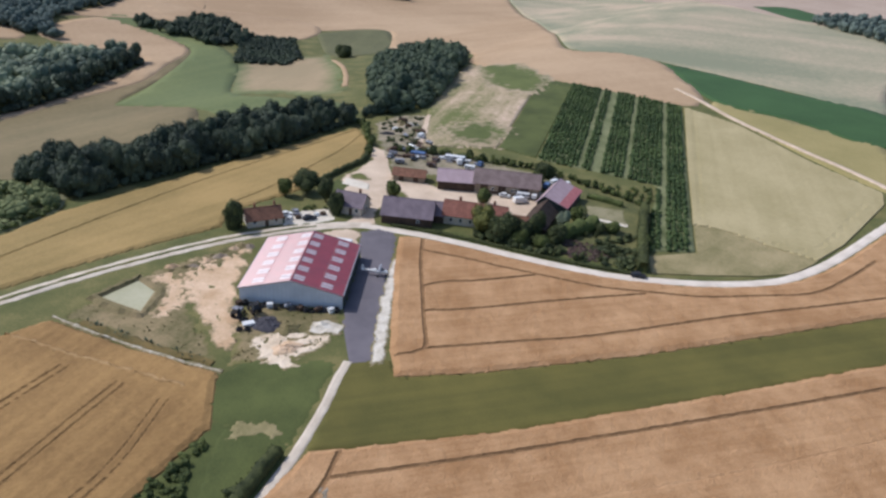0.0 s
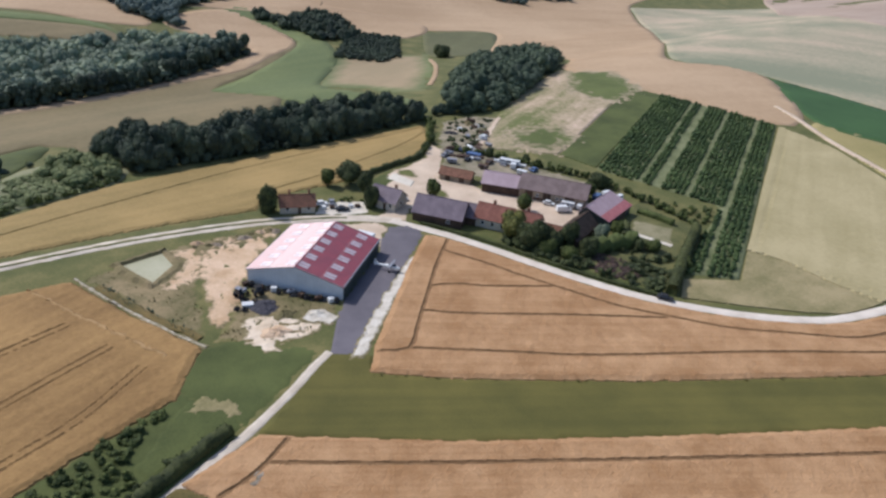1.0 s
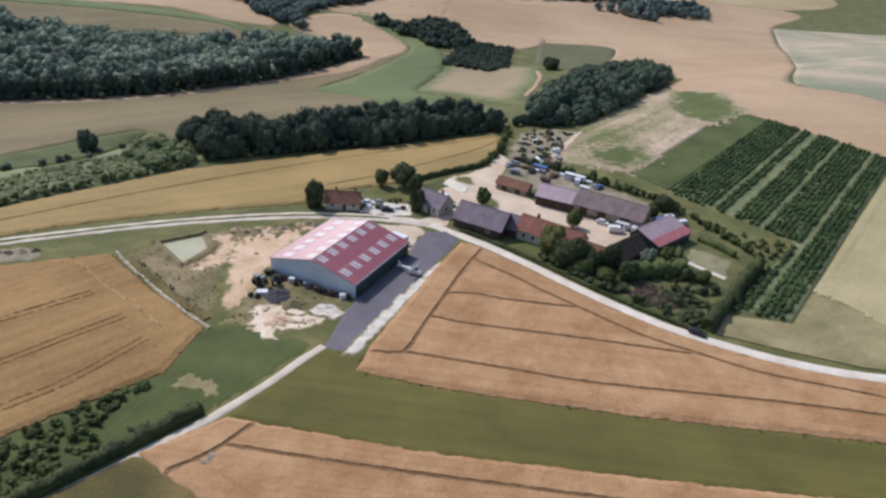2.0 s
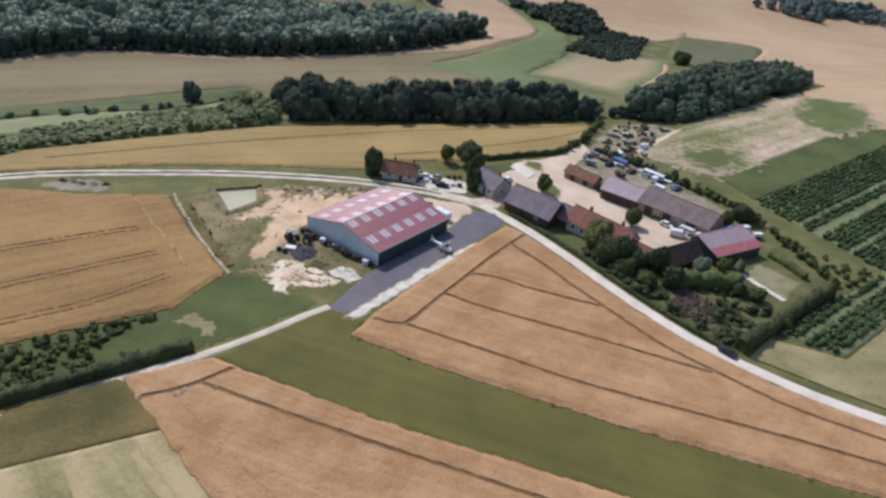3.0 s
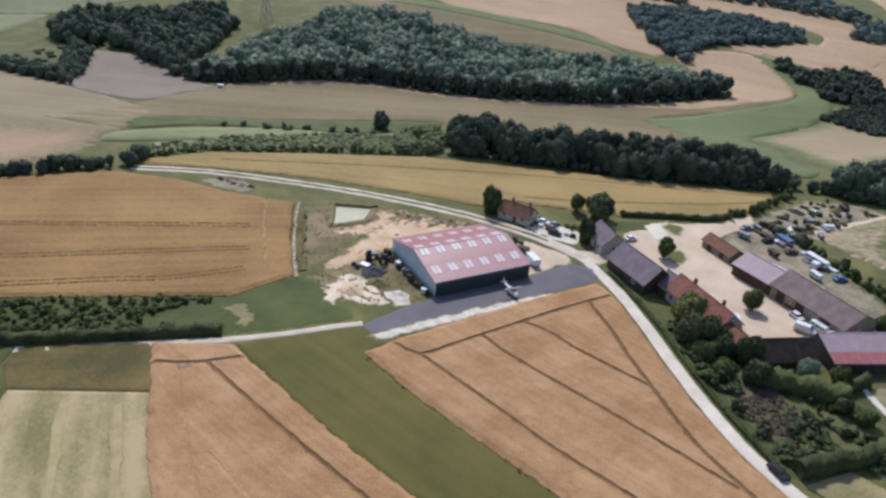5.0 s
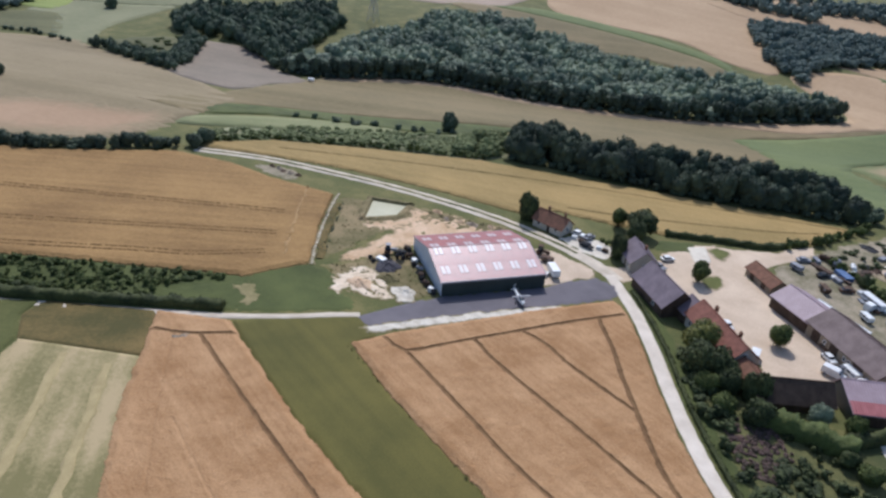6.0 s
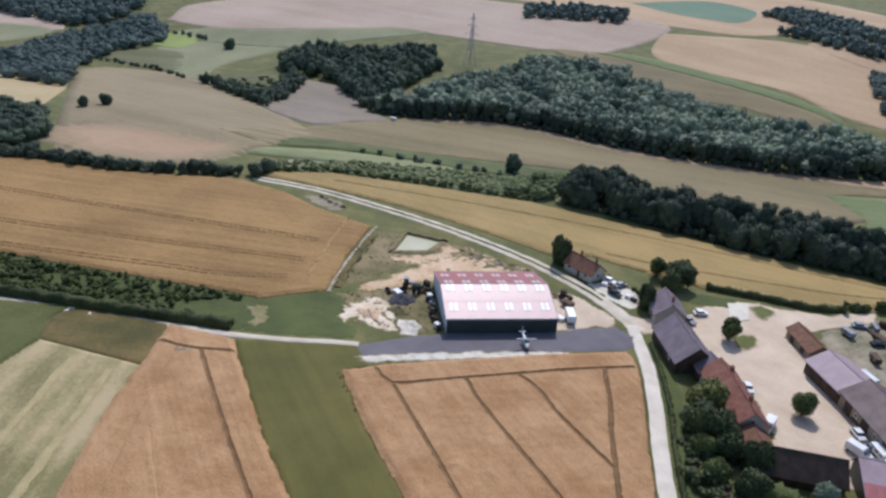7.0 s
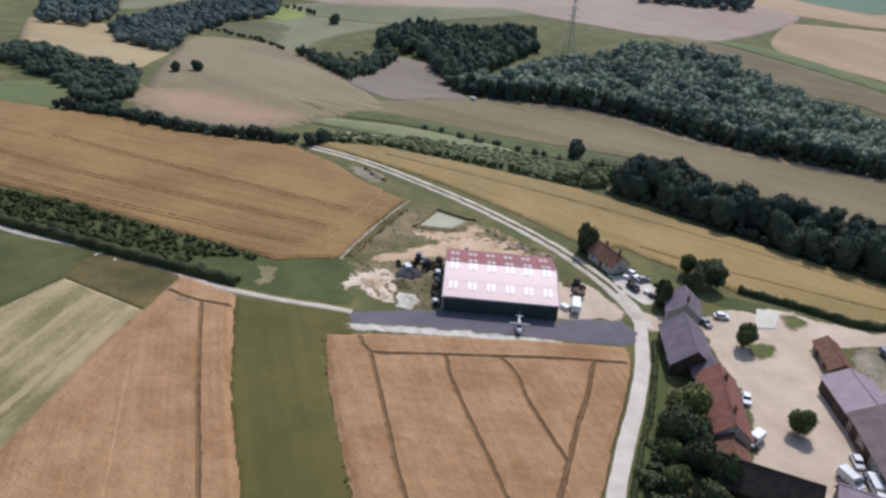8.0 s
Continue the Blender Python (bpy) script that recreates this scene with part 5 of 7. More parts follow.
# single trees
TREE_CROWNS = [crown_arrays(400 + k, 2300, ICO2, leaf=0.10, lobes=12, jag=0.08, loose=0.15) for k in range(7)]


def tree(name, x, y, r, h, mat, label, seed=0, stem=0.28, category="tree"):
    """A tapered trunk with limbs under an uneven crown of leaf sprays."""
    rng = random.Random(seed)
    base = new(name)
    base.matrix_world = pose(x, y, gz(x, y), 0, 0, rng.uniform(0, 360))
    bm = bmesh.new()
    rod(bm, (0, 0, -0.3), (0, 0, h * 0.55), 0.03 * h + 0.05, 0.012 * h, 8)
    for i in range(5):
        a = i * 1.25 + rng.uniform(-0.3, 0.3)
        rod(bm, (0, 0, h * rng.uniform(0.2, 0.4)), (math.cos(a) * r * 0.55, math.sin(a) * r * 0.55, h * rng.uniform(0.5, 0.7)), 0.012 * h, 0.004 * h, 6)
    part("trunk", bm, BARK, base)
    v, f = TREE_CROWNS[seed % 7]
    stem = stem if stem > 0.1 else -0.14
    half = h * (1 - stem) / 1.84
    q = v * np.array([r, r * rng.uniform(0.8, 1.0), half]) + np.array([0, 0, h - half * 1.03])
    arrays_object("crown", q, f, mat, base)
    return tagged(base, label, category)


tree("tree", -8.4, 195.8, 3.0, 8.4, LEAF_NEAR, "dark round tree beside the small house", 0, 0.1)
tree("tree", 19.0, 213.4, 2.6, 7.8, LEAF_NEAR, "dark tree beside the grey-roofed house", 1, 0.12)
tree("tree", 13.4, 221.8, 4.2, 7.6, LEAF_NEAR, "broad dark tree by the hedge", 2, 0.12)
tree("tree", 21.2, 204.0, 2.4, 8.4, LEAF_NEAR, "tall dark tree in front of the grey-roofed house", 3, 0.1)
tree("tree", 6.6, 219.2, 2.6, 6.2, LEAF_MID, "slender tree beside the valley wheat", 4, 0.15)
tree("tree", 40.6, 215.0, 2.9, 6.2, LEAF_MID, "round tree standing in the farmyard", 6, 0.12)
tree("tree", 69.6, 208.6, 2.7, 5.2, LEAF_MID, "small round tree standing in the farmyard", 7, 0.12)
tree("tree", 63.4, 187.4, 4.2, 8.4, LEAF_LIME, "yellow green tree in front of the red-tiled house", 8, 0.12)
tree("tree", 67.6, 183.4, 4.4, 7.4, LEAF_NEAR, "dark tree between the road and the house", 9, 0.08)
tree("tree", 75.2, 183.4, 3.2, 6.4, LEAF_NEAR, "dark tree in the garden", 10, 0.08)
tree("tree", 79.6, 185.6, 2.7, 7.4, LEAF_NEAR, "tall dark tree by the low barn", 11, 0.08)
tree("tree", 72.6, 179.6, 2.6, 4.6, LEAF_MID, "rounded garden tree near the road", 12, 0.08)
tree("tree", 96.4, 194.6, 2.6, 5.2, LEAF_MID, "small tree at the red roof's corner", 13, 0.1)
tree("tree", 90.6, 191.2, 2.4, 4.6, LEAF_SILVER, "silvery small tree by the low barn", 14, 0.1)
tree("tree", 104.6, 185.4, 2.4, 3.4, LEAF_MID, "rounded shrub tree in the garden", 15, 0.05)
tree("tree", 98.8, 232.4, 3.4, 5.4, LEAF_NEAR, "dark tree behind the long barn", 16, 0.08)
tree("tree", 94.8, 226.8, 2.4, 4.6, LEAF_MID, "bushy tree behind the long barn", 17, 0.08)
tree("tree", 100.4, 186.0, 2.2, 3.6, LEAF_NEAR, "dark clipped shrub tree in the garden", 18, 0.05)
tree("tree", 112.0, 176.0, 2.0, 3.4, LEAF_MID, "garden tree beside the clipped hedge", 19, 0.05)
tree("tree", -108.6, 233.0, 4.4, 8.6, LEAF_DARK, "large round bush tree in the valley", 20, 0.02)
tree("tree", -214, 63.5, 2.7, 5.0, LEAF_DARK, "lone dark tree in the brown field", 21, 0.05)
tree("tree", -222, 73.0, 3.0, 5.4, LEAF_DARK, "lone dark tree in the brown field", 22, 0.05)
tree("tree", -452, 160, 4.6, 8.0, LEAF_DARK, "lone tree on the far slope", 23, 0.05)
tree("tree", 53, 512, 6.0, 10.0, LEAF_NEAR, "round tree by the far meadow", 24, 0.05)
tree("tree", -104.6, 128.2, 3.6, 5.4, LEAF_DARK, "round bush at the hedge end", 25, 0.02)
tree("tree", 71.6, 184.8, 3.4, 7.0, LEAF_NEAR, "dark tree close to the farmhouse gable", 29, 0.02)
tree("tree", 84.6, 180.2, 3.0, 5.6, LEAF_NEAR, "dark tree in front of the stable", 30, 0.02)
tree("tree", 78.4, 177.4, 2.8, 4.4, LEAF_MID, "green rounded tree in the garden", 31, 0.02)
tree("tree", 62.5, 257.0, 1.6, 3.6, LEAF_NEAR, "small tree in the hedge behind the barns", 26, 0.1)
tree("tree", 75.8, 252.6, 1.6, 3.4, LEAF_NEAR, "small tree in the hedge behind the barns", 27, 0.1)


# ---- buildings ----
def slab_roof(L, W, eave, ridge, side, over=0.45, thick=0.14, rib=0.0, course=0.0, offset=0.0, rib_high=0.045):
    """One pitched roof slab with ribs down the slope or tile courses across it. side is +1 or -1."""
    bm = bmesh.new()
    run = W / 2 - side * offset if offset else W / 2
    rise = ridge - eave
    slope = rise / run
    y1 = run + over
    xs = [-L / 2 - over, L / 2 + over]
    if rib:
        n = max(2, int((L + 2 * over) / rib))
        xs = [-L / 2 - over + (L + 2 * over) * (i + d) / n for i in range(n) for d in (0.0, 0.30, 0.5, 0.80)] + [L / 2 + over]
    hs = [rib_high if rib and i % 4 in (2, 3) else 0.0 for i in range(len(xs))]
    ys = [0.0, y1]
    drop = [0.0, 0.0]
    if course:
        n = max(3, int(y1 / course))
        ys = [y1 * i / n for i in range(n) for _ in (0, 1)][1:] + [y1]
        drop = []
        for i in range(len(ys)):
            drop.append(0.0 if i % 2 else 0.05)
    grid = []
    for y, dz in zip(ys, drop):
        grid.append([bm.verts.new((x, side * y + offset, ridge - slope * y + h + dz)) for x, h in zip(xs, hs)])
    for a, b in zip(grid[:-1], grid[1:]):
        for i in range(len(xs) - 1):
            bm.faces.new((a[i], a[i + 1], b[i + 1], b[i]))
    top = list(bm.faces)
    low = [bm.verts.new((x, side * y + offset, ridge - slope * y - thick)) for x, y in ((xs[0], 0), (xs[-1], 0), (xs[-1], y1), (xs[0], y1))]
    bm.faces.new(low)
    bm.faces.new([grid[0][0], *[]] + [low[0], low[3], grid[-1][0]])
    bm.faces.new([grid[0][-1], low[1], low[2], grid[-1][-1]])
    bm.faces.new([low[3], low[2]] + grid[-1][::-1])
    return bm


def frame_panel(parent, name, at, size, normal_turn, mat, frame_mat=None, depth=0.10, label=""):
    """A door or window set in a wall: a rim with a leaf or a pane in it."""
    m = Matrix.Translation(at) @ Matrix.Rotation(radians(normal_turn), 4, "Z")
    w, h = size
    holder = None
    bm = bmesh.new()
    if frame_mat:
        for cx, cz, sx, sz in ((0, h / 2, w + 0.16, 0.1), (0, -h / 2, w + 0.24, 0.12), (-w / 2, 0, 0.1, h), (w / 2, 0, 0.1, h)):
            box(bm, (cx, 0, cz), (sx, depth + 0.06, sz))
        bmesh.ops.transform(bm, matrix=m, verts=bm.verts)
        holder = part(name, bm, frame_mat, parent, label)
        bm = bmesh.new()
        box(bm, (0, 0, 0), (w - 0.08, depth, h - 0.08))
        box(bm, (0, -0.02, 0), (0.07, depth + 0.03, h - 0.08))
        bmesh.ops.transform(bm, matrix=m, verts=bm.verts)
        part("pane" if "window" in name else "leaf", bm, mat, holder)
        return holder
    n = max(2, int(w / 1.1))
    for i in range(n):
        box(bm, (-w / 2 + w * (i + 0.5) / n, 0, 0), (w / n - 0.05, depth, h))
    box(bm, (0, -0.05, h / 2 + 0.08), (w + 0.4, depth + 0.06, 0.12))
    bmesh.ops.transform(bm, matrix=m, verts=bm.verts)
    return part(name, bm, mat, parent, label)


def gabled(name, p0, p1, W, eave, ridge, wall_mat, roof_mat, label, category="building", rib=0.0, course=0.0, doors=(), windows=(), chimneys=(), offset=0.0, window_frame=None, door_mat=None, roof_label=""):
    """A house or barn along the plan line p0-p1 with gable walls, two roof slabs, ridge cap, doors, windows and chimneys."""
    dx, dy = p1[0] - p0[0], p1[1] - p0[1]
    L = math.hypot(dx, dy)
    cx, cy = (p0[0] + p1[0]) / 2, (p0[1] + p1[1]) / 2
    base = new(name)
    base.matrix_world = pose(cx, cy, gz(cx, cy), 0, 0, math.degrees(math.atan2(dy, dx)))
    t = 0.3
    for nm, x0 in (("gable_wall", -L / 2), ("gable_wall", L / 2 - t)):
        bm = bmesh.new()
        shape = [(-W / 2, -0.4), (W / 2, -0.4), (W / 2, eave), (offset, ridge - 0.12), (-W / 2, eave)]
        a = [bm.verts.new((x0, y, z)) for y, z in shape]
        b = [bm.verts.new((x0 + t, y, z)) for y, z in shape]
        bm.faces.new(a)
        bm.faces.new(b[::-1])
        for i in range(5):
            bm.faces.new((a[i], b[i], b[(i + 1) % 5], a[(i + 1) % 5]))
        part(nm, bm, wall_mat, base)
    for y0 in (-W / 2 + t / 2, W / 2 - t / 2):
        bm = bmesh.new()
        box(bm, (0, y0, (eave - 0.4) / 2), (L - 2 * t, t, eave + 0.4))
        part("side_wall", bm, wall_mat, base)
    for side in (1, -1):
        part("roof", slab_roof(L, W, eave, ridge, side, rib=rib, course=course, offset=offset), roof_mat, base, roof_label)
    bm = bmesh.new()
    n = int(L / 0.5)
    for i in range(n):
        box(bm, (-L / 2 - 0.4 + (L + 0.8) * (i + 0.5) / n, offset, ridge + 0.05), ((L + 0.8) / n * 1.04, 0.36, 0.14 + 0.03 * (i % 2)), taper=0.7)
    part("ridge_cap", bm, roof_mat, base)
    turn = {"S": 0, "N": 180, "E": 90, "W": -90}
    for kind, items in (("door", doors), ("window", windows)):
        for face, along_, z, w, h in items:
            if face in "SN":
                sgn = -1 if face == "S" else 1
                at = (along_, sgn * (W / 2 + 0.03), z)
            else:
                sgn = 1 if face == "E" else -1
                at = (sgn * (L / 2 + 0.03), along_, z)
            if kind == "window":
                frame_panel(base, "window", at, (w, h), turn[face], GLASS, window_frame or WHITE)
            else:
                frame_panel(base, "door", at, (w, h), turn[face], door_mat or BOARDS)
    for x, y, s in chimneys:
        bm = bmesh.new()
        z = ridge - abs(y - offset) * (ridge - eave) / (W / 2)
        box(bm, (x, y, z + 0.4), (s, s * 0.8, 1.9), bevel=0.03)
        box(bm, (x, y, z + 1.38), (s + 0.14, s * 0.8 + 0.14, 0.12), bevel=0.02)
        for k in (-0.18, 0.18):
            rod(bm, (x + k, y, z + 1.4), (x + k, y, z + 1.75), 0.11, 0.09, 8)
        part("chimney", bm, TILE_BROWN, base)
    return tagged(base, label, category)


def hangar():
    u = Vector((0.2585, 0.966, 0))
    w = Vector((-0.966, 0.2585, 0))
    ne = Vector((18.35, 148.2, 0))
    L, W, eave, ridge = 27.4, 24.7, 3.85, 6.9
    c = ne + u * L / 2 + w * W / 2
    base = new("hangar")
    base.matrix_world = pose(c.x, c.y, gz(c.x, c.y) - 0.1, 0, 0, math.degrees(math.atan2(u.y, u.x)))
    # ribbed gable cladding
    for x0, sgn in ((-L / 2, -1), (L / 2, 1)):
        bm = bmesh.new()
        n = 100
        top, low = [], []
        for i in range(n + 1):
            y = -W / 2 + W * i / n
            zt = eave + (ridge - eave) * (1 - abs(y) / (W / 2)) - 0.1
            q = x0 + sgn * (0.02 if i % 4 in (1, 2) else 0.0)
            low.append(bm.verts.new((q, y, -0.3)))
            top.append(bm.verts.new((q, y, zt)))
        for i in range(n):
            bm.faces.new((low[i], low[i + 1], top[i + 1], top[i]))
        inner = [bm.verts.new((x0 - sgn * 0.15, y, z)) for y, z in ((-W / 2, -0.3), (W / 2, -0.3), (W / 2, eave - 0.1), (0, ridge - 0.1), (-W / 2, eave - 0.1))]
        bm.faces.new(inner)
        bm.faces.new([inner[1], inner[0]] + low)
        bm.faces.new([inner[4], inner[3], inner[2]] + top[::-1])
        bm.faces.new((inner[0], inner[4], top[0], low[0]))
        bm.faces.new((inner[1], low[-1], top[-1], inner[2]))
        part("gable_wall", bm, STEEL_GREY, base, "light grey ribbed steel gable")
        bm = bmesh.new()
        for s in (-1, 1):
            rod(bm, (x0 + sgn * 0.12, s * (W / 2 + 0.1), eave - 0.05), (x0 + sgn * 0.12, 0, ridge - 0.02), 0.09, 0.09, 6)
        part("gable_trim", bm, GREY_PAINT, base, "dark trim along the gable edge")
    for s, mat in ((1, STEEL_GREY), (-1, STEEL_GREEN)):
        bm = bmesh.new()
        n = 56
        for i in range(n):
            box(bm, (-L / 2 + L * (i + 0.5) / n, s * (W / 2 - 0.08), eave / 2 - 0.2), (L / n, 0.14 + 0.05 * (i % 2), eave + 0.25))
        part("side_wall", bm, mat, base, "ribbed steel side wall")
    for i in range(4):
        bm = bmesh.new()
        x = -L / 2 + 3.2 + i * 6.6
        y0 = -W / 2 - 0.10 - 0.07 * (i % 2)
        xs = [x + 0.6 - 3.15 + 6.3 * k / 36 for k in range(37)]
        rows_ = [[bm.verts.new((q, y0 - (0.05 if k % 3 == 1 else 0.0), z)) for k, q in enumerate(xs)] for z in (0.0, 3.75)]
        back = [bm.verts.new((q, y0 + 0.06, z)) for q, z in ((xs[0], 0.0), (xs[-1], 0.0), (xs[-1], 3.75), (xs[0], 3.75))]
        for k in range(36):
            bm.faces.new((rows_[0][k], rows_[0][k + 1], rows_[1][k + 1], rows_[1][k]))
        bm.faces.new(back)
        bm.faces.new([back[3], back[2]] + rows_[1][::-1])
        bm.faces.new([back[1], back[0]] + rows_[0])
        bm.faces.new((back[0], back[3], rows_[1][0], rows_[0][0]))
        bm.faces.new((back[1], rows_[0][-1], rows_[1][-1], back[2]))
        part("sliding_door", bm, STEEL_GREEN, base, "dark green sliding hangar door")
    bm = bmesh.new()
    box(bm, (0, -W / 2 - 0.2, 3.95), (L, 0.24, 0.18))
    part("door_rail", bm, GREY_PAINT, base)
    for s in (1, -1):
        part("roof", slab_roof(L, W, eave, ridge, s, over=0.25, rib=0.5, rib_high=0.016), ROOF_RED_STEEL, base, "red ribbed steel roof slope")
        run, rise = W / 2, ridge - eave
        ang = math.atan2(rise, run)
        for row, (a, b) in enumerate(((0.03, 0.23), (0.56, 0.78))):
            for k in range(6):
                x = -L / 2 + L * (k + 0.5) / 6 - 0.1
                for off in (-0.62, 0.62):
                    bm = bmesh.new()
                    y0, y1 = run * a, run * b
                    for j in range(4):
                        v = []
                        for xx, zz in ((-0.45 + 0.225 * j, 0.075 + 0.02 * (j % 2)), (-0.45 + 0.225 * (j + 1), 0.075 + 0.02 * ((j + 1) % 2))):
                            v.append([bm.verts.new((x + off + xx, s * y, ridge - rise * y / run + zz + lift)) for y in (y0, y1) for lift in (0, -0.06)])
                        bm.faces.new((v[0][0], v[1][0], v[1][2], v[0][2]))
                        bm.faces.new((v[0][1], v[0][3], v[1][3], v[1][1]))
                        bm.faces.new((v[0][0], v[0][1], v[1][1], v[1][0]))
                        bm.faces.new((v[0][2], v[1][2], v[1][3], v[0][3]))
                    part("skylight", bm, SKYLIGHT, base, "white translucent roof sheet")
        bm = bmesh.new()
        box(bm, (0, s * (W / 2 + 0.32), eave - 0.12), (L + 0.5, 0.16, 0.14), bevel=0.03)
        part("gutter", bm, GREY_PAINT, base)
    bm = bmesh.new()
    for i in range(28):
        box(bm, (-L / 2 + L * (i + 0.5) / 28, 0, ridge + 0.06), (L / 28 * 1.03, 0.5, 0.1 + 0.02 * (i % 2)), taper=0.6)
    part("ridge_cap", bm, ROOF_RED_STEEL, base)
    tagged(base, "large red-roofed steel hangar with white skylights and grey gables", "hangar")


hangar()
gabled("barn", (35.8, 201.0), (50.2, 196.2), 9.4, 3.2, 7.0, BOARDS, SLATE, "grey slate-roofed timber barn beside the road", "barn", course=0.5, doors=[("S", -3.5, 1.3, 3.2, 2.6), ("N", 2.0, 1.4, 3.4, 2.8), ("E", 0.0, 1.4, 2.8, 2.7)], windows=[("S", 3.5, 1.7, 0.9, 0.9)])
gabled("lean_barn", (50.6, 199.4), (54.3, 198.1), 6.8, 2.9, 5.7, BOARDS, SLATE, "low slate-roofed link between barn and house", "shed", course=0.5, doors=[("S", 0.0, 1.1, 1.6, 2.2)])
gabled("farmhouse", (54.4, 198.8), (72.0, 191.6), 7.6, 3.3, 6.5, RENDERED, TILE_RED, "long farmhouse with red clay tile roof", "house", course=0.4, doors=[("N", -2.0, 1.1, 1.1, 2.2), ("S", 4.0, 1.1, 1.1, 2.2)],
       windows=[("S", x, 1.7, 1.0, 1.3) for x in (-7, -4, -1, 6.8)] + [("N", x, 1.7, 1.0, 1.3) for x in (-6.5, 1.5, 4.5, 7.2)] + [("E", 0.0, 1.8, 1.0, 1.2), ("E", 0.0, 4.2, 0.8, 0.9)], chimneys=[(-5.0, 0.6, 0.8), (5.5, 0.5, 0.7)])
gabled("annex", (72.6, 190.9), (77.6, 188.6), 6.2, 2.5, 4.5, STONE, TILE_BROWN, "low stone annex with brown tile roof", "outbuilding", course=0.4, doors=[("N", 0.5, 1.0, 2.0, 2.0)], windows=[("S", 0.0, 1.4, 0.8, 0.8)])
gabled("stable", (78.6, 186.0), (87.4, 198.8), 7.4, 2.4, 5.6, BOARDS, BOARDS, "dark steep-roofed timber stable", "stable", course=0.45, doors=[("N", -3.5, 1.1, 1.8, 2.2), ("N", 1.0, 1.1, 1.8, 2.2), ("S", 3.5, 1.1, 1.8, 2.2)], windows=[("N", 5.0, 1.5, 0.8, 0.8)])
shed_ = gabled("machine_shed", (89.9, 200.4), (100.5, 214.4), 10.0, 3.2, 5.7, STEEL_GREEN, SHEET_PINK, "open machine shed with mauve and red sheet roof", "shed", rib=0.6, doors=[("S", -3.5, 1.5, 4.2, 2.9), ("S", 2.8, 1.5, 4.2, 2.9)], offset=2.75)
bm = bmesh.new()
for i in range(14):
    _x0 = -9.1 + i * 1.3
    for d, h in ((0.0, 0.11), (0.65, 0.14)):
        v = [bm.verts.new((_x0 + d, 2.75 - y, 5.7 - 2.5 * y / 7.75 + z)) for y, z in ((5.2, h), (8.16, h), (8.16, h - 0.1), (5.2, h - 0.1))]
        w = [bm.verts.new((_x0 + d + 0.62, 2.75 - y, 5.7 - 2.5 * y / 7.75 + z)) for y, z in ((5.2, h), (8.16, h), (8.16, h - 0.1), (5.2, h - 0.1))]
        bm.faces.new(v)
        bm.faces.new(w[::-1])
        for k in range(4):
            bm.faces.new((v[k], w[k], w[(k + 1) % 4], v[(k + 1) % 4]))
part("red_roof_sheet", bm, RED_SHEET, shed_, "red painted lower roof sheets")
gabled("long_barn", (58.4, 227.8), (70.6, 224.7), 10.6, 3.3, 5.7, BOARDS, SHEET_PINK, "open barn with mauve sheet roof facing the yard", "barn", rib=0.6, doors=[("S", -3.0, 1.5, 4.6, 2.9), ("S", 3.0, 1.5, 4.6, 2.9)])
gabled("long_barn", (70.9, 225.2), (91.8, 217.8), 11.6, 3.6, 6.6, STONE, SLATE_BROWN, "long stone barn with weathered brown roof", "barn", course=0.5, doors=[("S", -7.5, 1.5, 2.6, 2.9), ("S", -1.5, 1.5, 2.6, 2.9), ("S", 6.0, 1.5, 3.0, 2.9)], windows=[("S", x, 1.9, 0.8, 0.9) for x in (-4.6, 2.0, 3.4)] + [("E", 0, 2.0, 0.9, 1.0)])
gabled("wood_shed", (44.0, 234.0), (54.4, 230.2), 5.0, 2.3, 3.9, STONE, TILE_BROWN, "low shed with brown tile roof by the yard", "shed", course=0.4, doors=[("S", -2.5, 1.0, 1.8, 2.0), ("S", 2.5, 1.0, 1.8, 2.0)])
gabled("grey_house", (22.4, 208.8), (30.6, 204.6), 7.6, 3.1, 6.0, RENDERED, SLATE, "house with grey-violet roof beside the junction", "house", course=0.45, doors=[("S", 1.0, 1.1, 1.0, 2.1)], windows=[("S", -2.5, 1.7, 1.0, 1.2), ("S", 3.0, 1.7, 0.9, 1.2), ("E", 0, 1.7, 1.0, 1.2), ("N", -2.0, 1.7, 1.0, 1.2), ("N", 2.0, 1.7, 1.0, 1.2)], chimneys=[(2.6, 0.4, 0.7)])
gabled("cottage", (-5.2, 197.8), (4.6, 200.2), 6.0, 2.6, 5.0, RENDERED, TILE_BROWN, "small pale cottage with brown tile roof", "house", course=0.4, doors=[("S", 0.5, 1.1, 1.0, 2.1)], windows=[("S", -3.0, 1.7, 1.0, 1.2), ("S", 3.2, 1.7, 1.0, 1.2), ("E", 0, 1.7, 0.9, 1.1), ("W", 0, 1.7, 0.9, 1.1)], chimneys=[(-2.2, 0.4, 0.6), (3.6, 0.3, 0.6)])
# ---- aircraft and vehicles ----
def loft(bm, rings):
    prev = None
    for ring in rings:
        cur = [bm.verts.new(p) for p in ring]
        if prev:
            for i in range(len(cur)):
                bm.faces.new((prev[i], prev[(i + 1) % len(cur)], cur[(i + 1) % len(cur)], cur[i]))
        else:
            bm.faces.new(cur[::-1])
        prev = cur
    bm.faces.new(prev)


def oval(x, cz, ry, rz, n=12):
    return [(x, ry * math.cos(6.2832 * k / n), cz + rz * math.sin(6.2832 * k / n)) for k in range(n)]


